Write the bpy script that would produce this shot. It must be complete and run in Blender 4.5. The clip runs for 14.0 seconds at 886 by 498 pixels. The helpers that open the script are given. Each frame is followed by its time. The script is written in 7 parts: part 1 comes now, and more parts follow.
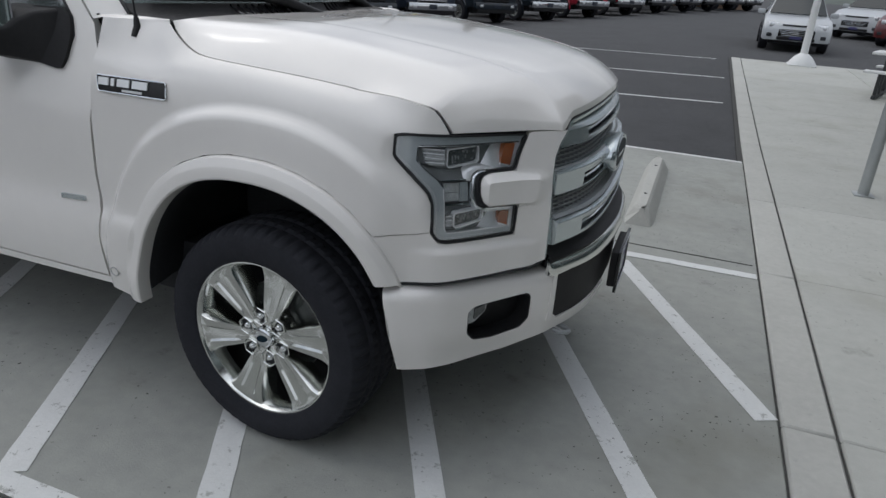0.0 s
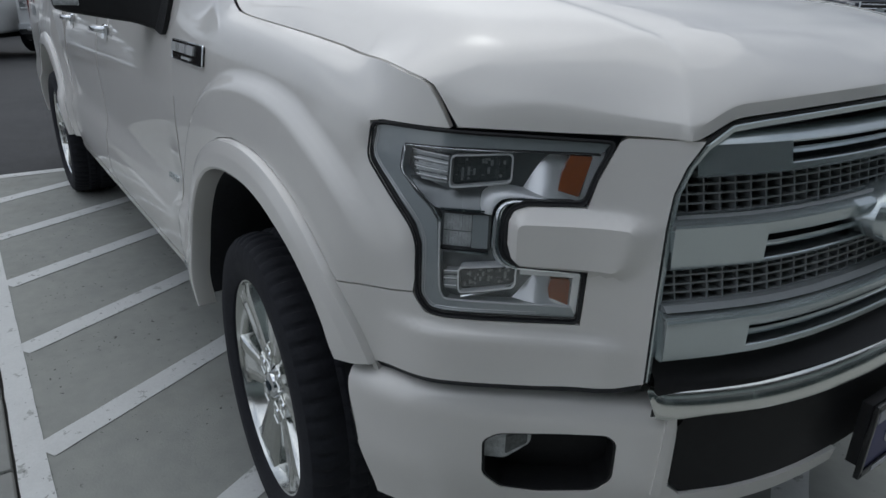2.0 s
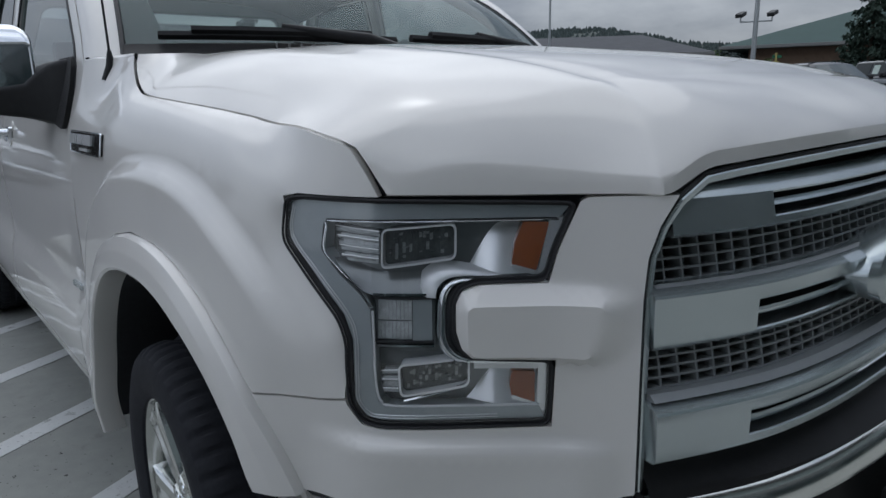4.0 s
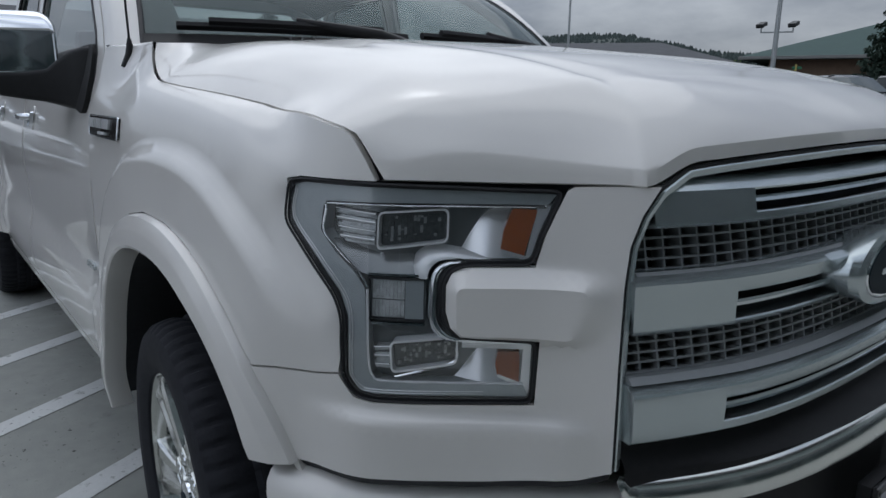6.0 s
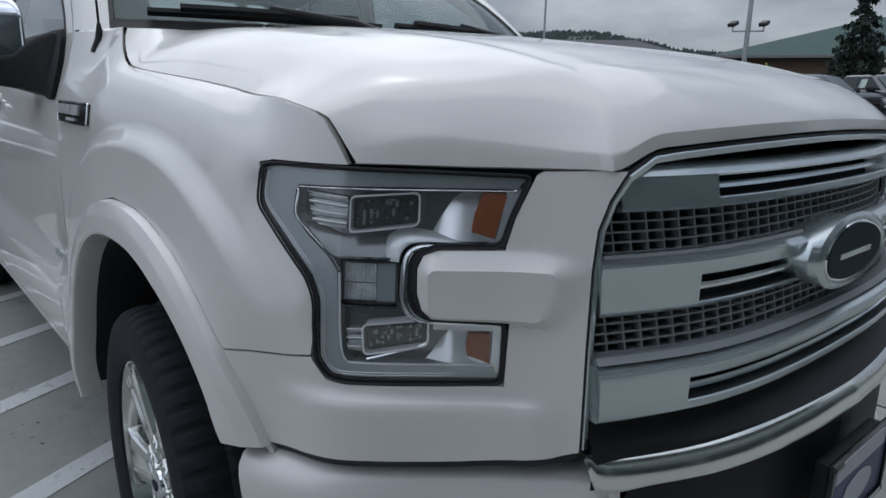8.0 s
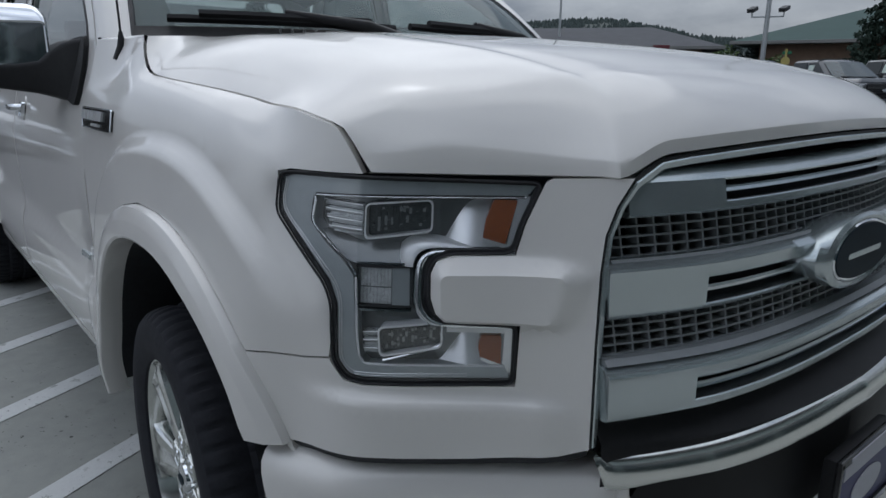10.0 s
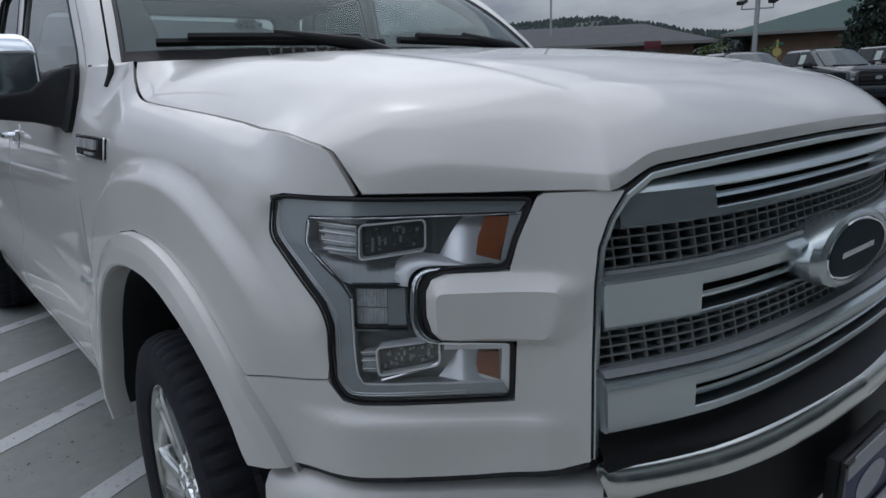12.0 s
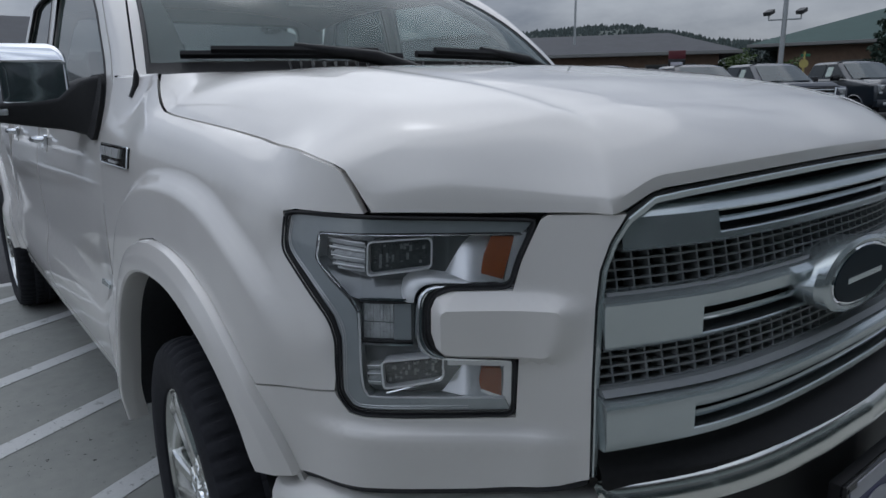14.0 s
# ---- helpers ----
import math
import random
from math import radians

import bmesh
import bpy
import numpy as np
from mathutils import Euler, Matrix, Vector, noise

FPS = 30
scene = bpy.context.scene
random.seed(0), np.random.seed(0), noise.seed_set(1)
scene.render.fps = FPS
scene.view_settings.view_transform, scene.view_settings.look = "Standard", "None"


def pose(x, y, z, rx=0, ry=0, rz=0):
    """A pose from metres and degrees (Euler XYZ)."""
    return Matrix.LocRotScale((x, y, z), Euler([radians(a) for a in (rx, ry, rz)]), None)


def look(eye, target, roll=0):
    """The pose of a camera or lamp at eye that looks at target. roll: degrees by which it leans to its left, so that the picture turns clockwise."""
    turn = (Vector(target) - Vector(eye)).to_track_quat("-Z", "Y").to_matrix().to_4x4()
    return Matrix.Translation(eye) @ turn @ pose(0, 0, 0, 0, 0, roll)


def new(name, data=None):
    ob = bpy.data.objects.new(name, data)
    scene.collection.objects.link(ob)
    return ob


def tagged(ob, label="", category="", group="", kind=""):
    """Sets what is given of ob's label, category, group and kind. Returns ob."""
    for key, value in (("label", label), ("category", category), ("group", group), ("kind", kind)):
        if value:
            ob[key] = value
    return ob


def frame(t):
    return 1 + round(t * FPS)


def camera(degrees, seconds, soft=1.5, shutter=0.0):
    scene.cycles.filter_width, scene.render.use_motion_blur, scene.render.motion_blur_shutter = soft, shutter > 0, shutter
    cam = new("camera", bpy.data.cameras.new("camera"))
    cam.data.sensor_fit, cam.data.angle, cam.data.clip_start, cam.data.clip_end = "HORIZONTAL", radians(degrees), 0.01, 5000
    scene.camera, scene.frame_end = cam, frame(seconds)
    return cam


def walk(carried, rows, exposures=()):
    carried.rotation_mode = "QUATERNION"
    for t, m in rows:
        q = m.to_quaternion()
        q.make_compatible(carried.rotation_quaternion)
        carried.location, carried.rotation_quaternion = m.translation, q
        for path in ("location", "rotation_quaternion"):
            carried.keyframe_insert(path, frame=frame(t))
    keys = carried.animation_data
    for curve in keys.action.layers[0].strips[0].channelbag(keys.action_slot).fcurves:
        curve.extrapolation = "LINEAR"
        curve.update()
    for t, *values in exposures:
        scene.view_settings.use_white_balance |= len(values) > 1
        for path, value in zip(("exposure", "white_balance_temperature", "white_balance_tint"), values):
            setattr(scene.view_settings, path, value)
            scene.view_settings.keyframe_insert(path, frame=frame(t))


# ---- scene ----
from mathutils import geometry
cam = camera(66.8, 14.0)
EXPOSURES = [(0.0, -0.16, 6500, 10), (0.5, -0.20, 6450, 10), (0.7, -0.27, 6400, 10), (1.0, -0.55, 6200, 10), (1.5, -0.61, 6100, 10), (2.0, -0.49, 6300, 8), (2.5, -0.33, 6200, 10), (3.0, -0.43, 6200, 9), (4.0, -0.44, 6100, 9), (6.5, -0.46, 6080, 9), (7.0, -0.29, 6080, 9), (8.0, -0.29, 6080, 9), (10.5, -0.47, 6080, 9), (11.0, -0.39, 6080, 9), (12.5, -0.54, 6060, 10), (14.0, -0.57, 6060, 10)]
PATH = [
    (0, (1.276, -2.685, 1.635), (0.655, -0.940, 0.880), 4.0),
    (0.3, (1.472, -2.500, 1.618), (0.557, -0.830, 0.994), 5.5),
    (0.5, (1.618, -2.366, 1.660), (0.424, -0.893, 1.024), 0.2),
    (0.7, (1.636, -2.265, 1.655), (0.334, -0.886, 1.022), 2.7),
    (1, (1.650, -2.033, 1.652), (0.233, -0.73, 1.111), 5.4),
    (1.3, (1.612, -1.820, 1.608), (0.166, -0.549, 1.074), 5.7),
    (1.5, (1.604, -1.711, 1.575), (0.092, -0.539, 0.993), 4.7),
    (1.7, (1.556, -1.608, 1.518), (-0.005, -0.498, 0.944), 1.7),
    (2, (1.523, -1.476, 1.423), (0.008, -0.399, 0.686), 1.4),
    (2.2, (1.446, -1.438, 1.374), (-0.047, -0.292, 0.696), 1.4),
    (2.5, (1.384, -1.369, 1.365), (-0.129, -0.168, 0.848), 0.9),
    (3, (1.36, -1.359, 1.339), (-0.141, -0.165, 0.772), 0.3),
    (3.5, (1.378, -1.355, 1.342), (-0.106, -0.117, 0.828), -0.1),
    (4, (1.386, -1.347, 1.342), (-0.109, -0.103, 0.879), -1.0),
    (6.5, (1.461, -1.362, 1.322), (-0.057, -0.143, 0.864), 1.0),
    (7, (1.468, -1.363, 1.319), (-0.029, -0.117, 0.868), 0.6),
    (7.5, (1.464, -1.363, 1.318), (-0.014, -0.097, 0.859), 0.7),
    (8, (1.464, -1.365, 1.312), (-0.007, -0.093, 0.842), 1.3),
    (10.5, (1.492, -1.379, 1.347), (-0.013, -0.162, 0.842), 0.0),
    (11, (1.491, -1.365, 1.349), (0.004, -0.126, 0.844), -1.7),
    (11.5, (1.5, -1.366, 1.36), (-0.006, -0.13, 0.908), -0.9),
    (12, (1.496, -1.369, 1.365), (-0.004, -0.14, 0.88), -1.9),
    (12.5, (1.499, -1.372, 1.382), (-0.026, -0.147, 0.967), -2.6),
    (13, (1.494, -1.373, 1.38), (-0.032, -0.152, 0.953), -1.7),
    (13.5, (1.491, -1.384, 1.381), (-0.07, -0.212, 0.952), -1.1),
    (14, (1.527, -1.366, 1.391), (-0.012, -0.178, 0.923), -1.0),
]
walk(cam, [(t, look(eye, target, roll)) for t, eye, target, roll in PATH], exposures=EXPOSURES)

# ---- world and light ----
SUN_FROM = Vector((-0.528, 0.258, 0.809)).normalized()


def make_world():
    w = bpy.data.worlds.new("overcast_sky")
    scene.world = w
    w.use_nodes = True
    nt = w.node_tree
    nt.nodes.clear()
    out = nt.nodes.new("ShaderNodeOutputWorld")
    bg = nt.nodes.new("ShaderNodeBackground")
    sky = nt.nodes.new("ShaderNodeTexSky")
    sky.sky_type = "NISHITA"
    sky.sun_disc = False
    sky.sun_elevation = math.asin(SUN_FROM.z)
    sky.sun_rotation = math.atan2(SUN_FROM.x, SUN_FROM.y)
    coord = nt.nodes.new("ShaderNodeTexCoord")
    mapping = nt.nodes.new("ShaderNodeMapping")
    mapping.inputs["Scale"].default_value = (1.0, 1.0, 2.6)
    noise_a = nt.nodes.new("ShaderNodeTexNoise")
    noise_a.inputs["Scale"].default_value = 3.1
    noise_a.inputs["Detail"].default_value = 7.0
    noise_a.inputs["Roughness"].default_value = 0.56
    ramp = nt.nodes.new("ShaderNodeValToRGB")
    ramp.color_ramp.elements[0].position = 0.33
    ramp.color_ramp.elements[0].color = (3.3, 3.7, 4.6, 1)
    ramp.color_ramp.elements[1].position = 0.66
    ramp.color_ramp.elements[1].color = (10.6, 10.9, 11.4, 1)
    mix = nt.nodes.new("ShaderNodeMix")
    mix.data_type = "RGBA"
    mix.inputs["Factor"].default_value = 0.86
    link = nt.links.new
    link(coord.outputs["Generated"], mapping.inputs["Vector"])
    link(mapping.outputs["Vector"], noise_a.inputs["Vector"])
    link(noise_a.outputs["Fac"], ramp.inputs["Fac"])
    link(sky.outputs["Color"], mix.inputs["A"])
    link(ramp.outputs["Color"], mix.inputs["B"])
    split = nt.nodes.new("ShaderNodeSeparateXYZ")
    grade = nt.nodes.new("ShaderNodeMapRange")
    grade.interpolation_type = "SMOOTHSTEP"
    grade.inputs["From Min"].default_value, grade.inputs["From Max"].default_value = -0.05, 0.75
    grade.inputs["To Min"].default_value, grade.inputs["To Max"].default_value = 0.60, 1.45
    scale = nt.nodes.new("ShaderNodeVectorMath")
    scale.operation = "SCALE"
    link(coord.outputs["Generated"], split.inputs[0])
    link(split.outputs["Z"], grade.inputs["Value"])
    link(mix.outputs["Result"], scale.inputs[0])
    # sky brightened towards -y and -x to suit the light on the truck
    lean = nt.nodes.new("ShaderNodeMapRange")
    lean.inputs["From Min"].default_value, lean.inputs["From Max"].default_value = -1.0, 1.0
    lean.inputs["To Min"].default_value, lean.inputs["To Max"].default_value = 0.82, 1.24
    side = nt.nodes.new("ShaderNodeVectorMath")
    side.operation = "DOT_PRODUCT"
    side.inputs[1].default_value = (-0.32, -0.90, 0.16)
    link(coord.outputs["Generated"], side.inputs[0])
    both_grades = nt.nodes.new("ShaderNodeMath")
    both_grades.operation = "MULTIPLY"
    link(side.outputs["Value"], lean.inputs["Value"])
    link(lean.outputs["Result"], both_grades.inputs[0])
    link(grade.outputs["Result"], both_grades.inputs[1])
    link(both_grades.outputs[0], scale.inputs["Scale"])
    # soft glow where the sun stands behind the cloud
    facing = nt.nodes.new("ShaderNodeVectorMath")
    facing.operation = "DOT_PRODUCT"
    facing.inputs[1].default_value = SUN_FROM
    link(coord.outputs["Generated"], facing.inputs[0])
    lobe = nt.nodes.new("ShaderNodeMath")
    lobe.operation = "POWER"
    lobe.inputs[1].default_value = 650.0
    link(facing.outputs["Value"], lobe.inputs[0])
    glow = nt.nodes.new("ShaderNodeVectorMath")
    glow.operation = "SCALE"
    glow.inputs[0].default_value = (38.0, 37.4, 36.2)
    link(lobe.outputs[0], glow.inputs["Scale"])
    veil = nt.nodes.new("ShaderNodeVectorMath")
    link(scale.outputs[0], veil.inputs[0])
    link(glow.outputs[0], veil.inputs[1])
    link(veil.outputs[0], bg.inputs["Color"])
    bg.inputs["Strength"].default_value = 0.10
    link(bg.outputs["Background"], out.inputs["Surface"])


make_world()
sun_data = bpy.data.lights.new("sun", "SUN")
sun_data.energy = 0.75
sun_data.angle = radians(75)
sun_data.color = (1.0, 0.96, 0.90)
sun = new("sun", sun_data)
sun.matrix_world = look(SUN_FROM * 60, (0, 0, 0))

# ---- materials ----
def material(name, color, rough=0.5, metal=0.0, vary=0.0, scale=8.0, bump=0.0, bump_scale=60.0, coat=0.0, rough_vary=0.0, tint=None,
             spots=0.0, spot_scale=20.0, spot_color=(0.03, 0.03, 0.03), random_vary=0.0, ior=1.5, spec=0.5, specks=0.0, speck_scale=55.0, stain=None, worn=0.0, coat_rough=0.03):
    """A surface with colour variation at two scales, gloss variation and fine relief."""
    m = bpy.data.materials.new(name)
    m.use_nodes = True
    nt = m.node_tree
    b = nt.nodes["Principled BSDF"]
    link = nt.links.new
    b.inputs["Roughness"].default_value = rough
    b.inputs["Metallic"].default_value = metal
    b.inputs["IOR"].default_value = ior
    b.inputs["Specular IOR Level"].default_value = spec
    b.inputs["Coat Weight"].default_value = coat
    b.inputs["Coat Roughness"].default_value = coat_rough
    b.inputs["Coat IOR"].default_value = 1.6
    b.inputs["Base Color"].default_value = (*color, 1)
    coord = nt.nodes.new("ShaderNodeTexCoord")

    def noise_node(sc, detail=4.0, rough_n=0.6):
        n = nt.nodes.new("ShaderNodeTexNoise")
        n.inputs["Scale"].default_value = sc
        n.inputs["Detail"].default_value = detail
        n.inputs["Roughness"].default_value = rough_n
        link(coord.outputs["Object"], n.inputs["Vector"])
        return n

    last = None
    if vary:
        big, small = noise_node(scale), noise_node(scale * 9)
        add = nt.nodes.new("ShaderNodeMath")
        add.operation = "MULTIPLY_ADD"
        add.inputs[1].default_value = 0.5
        link(small.outputs["Fac"], add.inputs[0])
        half = nt.nodes.new("ShaderNodeMath")
        half.operation = "MULTIPLY"
        half.inputs[1].default_value = 0.5
        link(big.outputs["Fac"], half.inputs[0])
        link(half.outputs[0], add.inputs[2])
        ramp = nt.nodes.new("ShaderNodeValToRGB")
        lo = [max(c * (1 - vary), 0) for c in color]
        hi = [min(c * (1 + vary), 1) for c in (tint or color)]
        ramp.color_ramp.elements[0].position, ramp.color_ramp.elements[1].position = 0.3, 0.7
        ramp.color_ramp.elements[0].color, ramp.color_ramp.elements[1].color = (*lo, 1), (*hi, 1)
        link(add.outputs[0], ramp.inputs["Fac"])
        last = ramp.outputs["Color"]
    if spots:
        n = noise_node(spot_scale, 6.0, 0.7)
        r = nt.nodes.new("ShaderNodeValToRGB")
        r.color_ramp.elements[0].position, r.color_ramp.elements[1].position = 0.62, 0.70
        link(n.outputs["Fac"], r.inputs["Fac"])
        mul = nt.nodes.new("ShaderNodeMath")
        mul.operation = "MULTIPLY"
        mul.inputs[1].default_value = spots
        link(r.outputs["Color"], mul.inputs[0])
        mix = nt.nodes.new("ShaderNodeMix")
        mix.data_type = "RGBA"
        mix.inputs["A"].default_value = (*color, 1)
        mix.inputs["B"].default_value = (*spot_color, 1)
        if last:
            link(last, mix.inputs["A"])
        link(mul.outputs[0], mix.inputs["Factor"])
        last = mix.outputs["Result"]
    def masked(source, low, high, strength):
        r = nt.nodes.new("ShaderNodeMapRange")
        r.interpolation_type = "SMOOTHSTEP"
        r.inputs["From Min"].default_value, r.inputs["From Max"].default_value = low, high
        r.inputs["To Max"].default_value = strength
        link(source, r.inputs["Value"])
        return r.outputs["Result"]

    def laid(over, factor):
        mix = nt.nodes.new("ShaderNodeMix")
        mix.data_type = "RGBA"
        mix.inputs["A"].default_value = (*color, 1)
        mix.inputs["B"].default_value = (*over, 1)
        if last:
            link(last, mix.inputs["A"])
        link(factor, mix.inputs["Factor"])
        return mix.outputs["Result"]

    if stain:
        last = laid(stain, masked(noise_node(0.9, 5.0, 0.62).outputs["Fac"], 0.50, 0.72, 0.55))
        last = laid(tuple(c * 0.55 for c in stain), masked(noise_node(3.7, 7.0, 0.66).outputs["Fac"], 0.60, 0.72, 0.40))
    if worn:
        last = laid((0.30, 0.31, 0.29), masked(noise_node(15.0, 8.0, 0.74).outputs["Fac"], 0.585, 0.63, worn))
    if specks:
        near = masked(noise_node(2.2, 3.0).outputs["Fac"], 0.44, 0.60, 1.0)
        dots = masked(noise_node(speck_scale, 3.0, 0.55).outputs["Fac"], 0.655, 0.69, specks)
        both_masks = nt.nodes.new("ShaderNodeMath")
        both_masks.operation = "MULTIPLY"
        link(near, both_masks.inputs[0])
        link(dots, both_masks.inputs[1])
        last = laid((0.035, 0.034, 0.028), both_masks.outputs[0])
    if random_vary:
        info = nt.nodes.new("ShaderNodeObjectInfo")
        hsv = nt.nodes.new("ShaderNodeHueSaturation")
        rng = nt.nodes.new("ShaderNodeMapRange")
        rng.inputs["To Min"].default_value, rng.inputs["To Max"].default_value = 1 - random_vary, 1 + random_vary
        link(info.outputs["Random"], rng.inputs["Value"])
        link(rng.outputs["Result"], hsv.inputs["Value"])
        hsv.inputs["Color"].default_value = (*color, 1)
        if last:
            link(last, hsv.inputs["Color"])
        last = hsv.outputs["Color"]
    if last:
        link(last, b.inputs["Base Color"])
    if rough_vary:
        n = noise_node(scale * 1.7)
        rng = nt.nodes.new("ShaderNodeMapRange")
        rng.inputs["To Min"].default_value, rng.inputs["To Max"].default_value = max(rough - rough_vary, 0), min(rough + rough_vary, 1)
        link(n.outputs["Fac"], rng.inputs["Value"])
        link(rng.outputs["Result"], b.inputs["Roughness"])
    if bump:
        n = noise_node(bump_scale, 5.0)
        bp = nt.nodes.new("ShaderNodeBump")
        bp.inputs["Strength"].default_value = bump
        bp.inputs["Distance"].default_value = 0.01
        link(n.outputs["Fac"], bp.inputs["Height"])
        link(bp.outputs["Normal"], b.inputs["Normal"])
    return m


def glass(name, tint, gloss_rough=0.0, ior=1.45, sky_film=0.0, film_color=(0.33, 0.41, 0.40)):
    """A thin pane: tinted see-through with a Fresnel mirror on it."""
    m = bpy.data.materials.new(name)
    m.use_nodes = True
    nt = m.node_tree
    nt.nodes.clear()
    out = nt.nodes.new("ShaderNodeOutputMaterial")
    clear = nt.nodes.new("ShaderNodeBsdfTransparent")
    clear.inputs["Color"].default_value = (*tint, 1)
    gloss = nt.nodes.new("ShaderNodeBsdfGlossy")
    gloss.inputs["Roughness"].default_value = gloss_rough
    # a thin pane mirrors alike from both sides
    facing = nt.nodes.new("ShaderNodeLayerWeight")
    facing.inputs["Blend"].default_value = 0.5
    steep = nt.nodes.new("ShaderNodeMath")
    steep.operation = "POWER"
    steep.inputs[1].default_value = 5.0
    nt.links.new(facing.outputs["Facing"], steep.inputs[0])
    base = min(2 * ((ior - 1) / (ior + 1)) ** 2, 0.5)
    fres = nt.nodes.new("ShaderNodeMath")
    fres.operation = "MULTIPLY_ADD"
    fres.inputs[1].default_value, fres.inputs[2].default_value = 1 - base, base
    nt.links.new(steep.outputs[0], fres.inputs[0])
    mix = nt.nodes.new("ShaderNodeMixShader")
    nt.links.new(fres.outputs[0], mix.inputs[0])
    nt.links.new(clear.outputs[0], mix.inputs[1])
    nt.links.new(gloss.outputs[0], mix.inputs[2])
    last = mix
    if sky_film:
        # diffuse film colour stands in for sky mirrored in the glass
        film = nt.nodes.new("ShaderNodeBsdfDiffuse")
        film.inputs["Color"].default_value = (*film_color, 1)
        film_noise = nt.nodes.new("ShaderNodeTexNoise")
        film_noise.inputs["Scale"].default_value = 6.0
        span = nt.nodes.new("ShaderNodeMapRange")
        span.inputs["To Min"].default_value, span.inputs["To Max"].default_value = sky_film * 0.7, sky_film * 1.3
        nt.links.new(film_noise.outputs["Fac"], span.inputs["Value"])
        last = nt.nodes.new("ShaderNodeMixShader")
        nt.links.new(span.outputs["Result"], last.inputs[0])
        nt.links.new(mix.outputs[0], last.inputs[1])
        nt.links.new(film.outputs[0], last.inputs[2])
    nt.links.new(last.outputs[0], out.inputs["Surface"])
    return m


PAINT = material("pearl_white_paint", (0.80, 0.776, 0.742), rough=0.48, metal=0.10, vary=0.015, scale=2.0, coat=1.0, rough_vary=0.03, spec=0.25, coat_rough=0.05)
CHROME = material("chrome", (0.82, 0.84, 0.86), rough=0.06, metal=1.0, rough_vary=0.03)
SATIN = material("satin_silver", (0.55, 0.60, 0.61), rough=0.24, metal=0.78, vary=0.03, rough_vary=0.05, bump=0.02, bump_scale=400)
SATIN_DARK = material("grey_mesh_plastic", (0.28, 0.295, 0.30), rough=0.40, vary=0.06, bump=0.03, bump_scale=300)
POLISHED = material("polished_alloy", (0.70, 0.71, 0.685), rough=0.17, metal=1.0, rough_vary=0.05, vary=0.04)
POCKET = material("grey_alloy_pocket", (0.16, 0.17, 0.165), rough=0.42, metal=0.6, vary=0.1)
BLACK = material("black_textured_plastic", (0.016, 0.016, 0.017), spec=0.3, rough=0.55, vary=0.25, bump=0.15, bump_scale=700, rough_vary=0.06)
GLOSS_BLACK = material("gloss_black", (0.01, 0.01, 0.011), rough=0.16, vary=0.1)
SEAL = material("black_rubber_seal", (0.017, 0.017, 0.019), rough=0.55, vary=0.2)
RUBBER = material("tyre_rubber", (0.021, 0.022, 0.027), spec=0.22, rough=0.78, vary=0.25, scale=14, bump=0.1, bump_scale=300, rough_vary=0.08)
# near-black for hidden parts; also stands in for shade in gaps and recesses
CAVITY = material("dark_cavity", (0.024, 0.025, 0.029), rough=0.8, vary=0.3)
GUIDE = material("frosted_light_guide", (0.37, 0.405, 0.415), rough=0.30, metal=0.3, vary=0.10, scale=40, coat=0.5)
REFLECTOR = material("aluminised_reflector", (0.86, 0.87, 0.88), rough=0.28, metal=0.75, vary=0.04)
HOUSING = material("grey_lamp_housing", (0.23, 0.243, 0.248), rough=0.26, metal=0.6, vary=0.06)
BRIGHT = material("bright_lamp_plastic", (0.88, 0.89, 0.90), rough=0.14, metal=0.25, vary=0.03, coat=0.6)
AMBER = material("amber_reflector", (0.29, 0.078, 0.020), rough=0.25, vary=0.18, scale=300, bump=0.25, bump_scale=900, coat=0.5)
LENS_FACET = material("grey_lens_facets", (0.30, 0.32, 0.32), rough=0.12, metal=0.3, vary=0.5, scale=160, coat=0.5)
LENS_DARK = material("dark_projector_lens", (0.075, 0.083, 0.083), rough=0.10, vary=0.5, scale=140, coat=0.6)
CRYSTAL = material("clear_lamp_block", (0.52, 0.54, 0.55), rough=0.10, metal=0.5, vary=0.40, scale=70, bump=0.4, bump_scale=140)
HEADLIGHT_GLASS = glass("clear_polycarbonate", (0.97, 0.975, 0.98), ior=1.45)
WINDOW_GLASS = glass("tinted_window_glass", (0.10, 0.12, 0.12), ior=1.8, sky_film=0.03)
FRONT_GLASS = glass("side_window_glass", (0.72, 0.80, 0.79), ior=2.0, sky_film=0.10)
REAR_GLASS = glass("rear_window_glass", (0.85, 0.90, 0.89), ior=1.45, sky_film=0.03)
SCREEN_GLASS = glass("windscreen_glass", (0.64, 0.74, 0.72), ior=1.36, sky_film=0.36, film_color=(0.235, 0.300, 0.298))
BLUE = material("dark_blue_enamel", (0.010, 0.022, 0.032), rough=0.5, vary=0.1, spec=0.08)
PLATE_BLUE = material("blue_plate_print", (0.055, 0.055, 0.16), rough=0.45, vary=0.08)
PLATE_WHITE = material("white_print", (0.55, 0.55, 0.60), rough=0.5, vary=0.06)
INTERIOR = material("dark_cabin_trim", (0.022, 0.022, 0.023), rough=0.7, vary=0.2, bump=0.1)
PILLAR_TRIM = material("grey_pillar_trim", (0.115, 0.105, 0.115), rough=0.75, vary=0.1, bump=0.05, bump_scale=300)
LEATHER = material("dark_seat_leather", (0.045, 0.042, 0.040), rough=0.5, vary=0.2, bump=0.1)
RED_LAMP = material("red_tail_lens", (0.20, 0.012, 0.014), rough=0.12, vary=0.15, coat=0.6)
ASPHALT = material("asphalt", (0.046, 0.047, 0.050), rough=0.86, vary=0.28, scale=1.1, bump=0.5, bump_scale=160, random_vary=0.0)
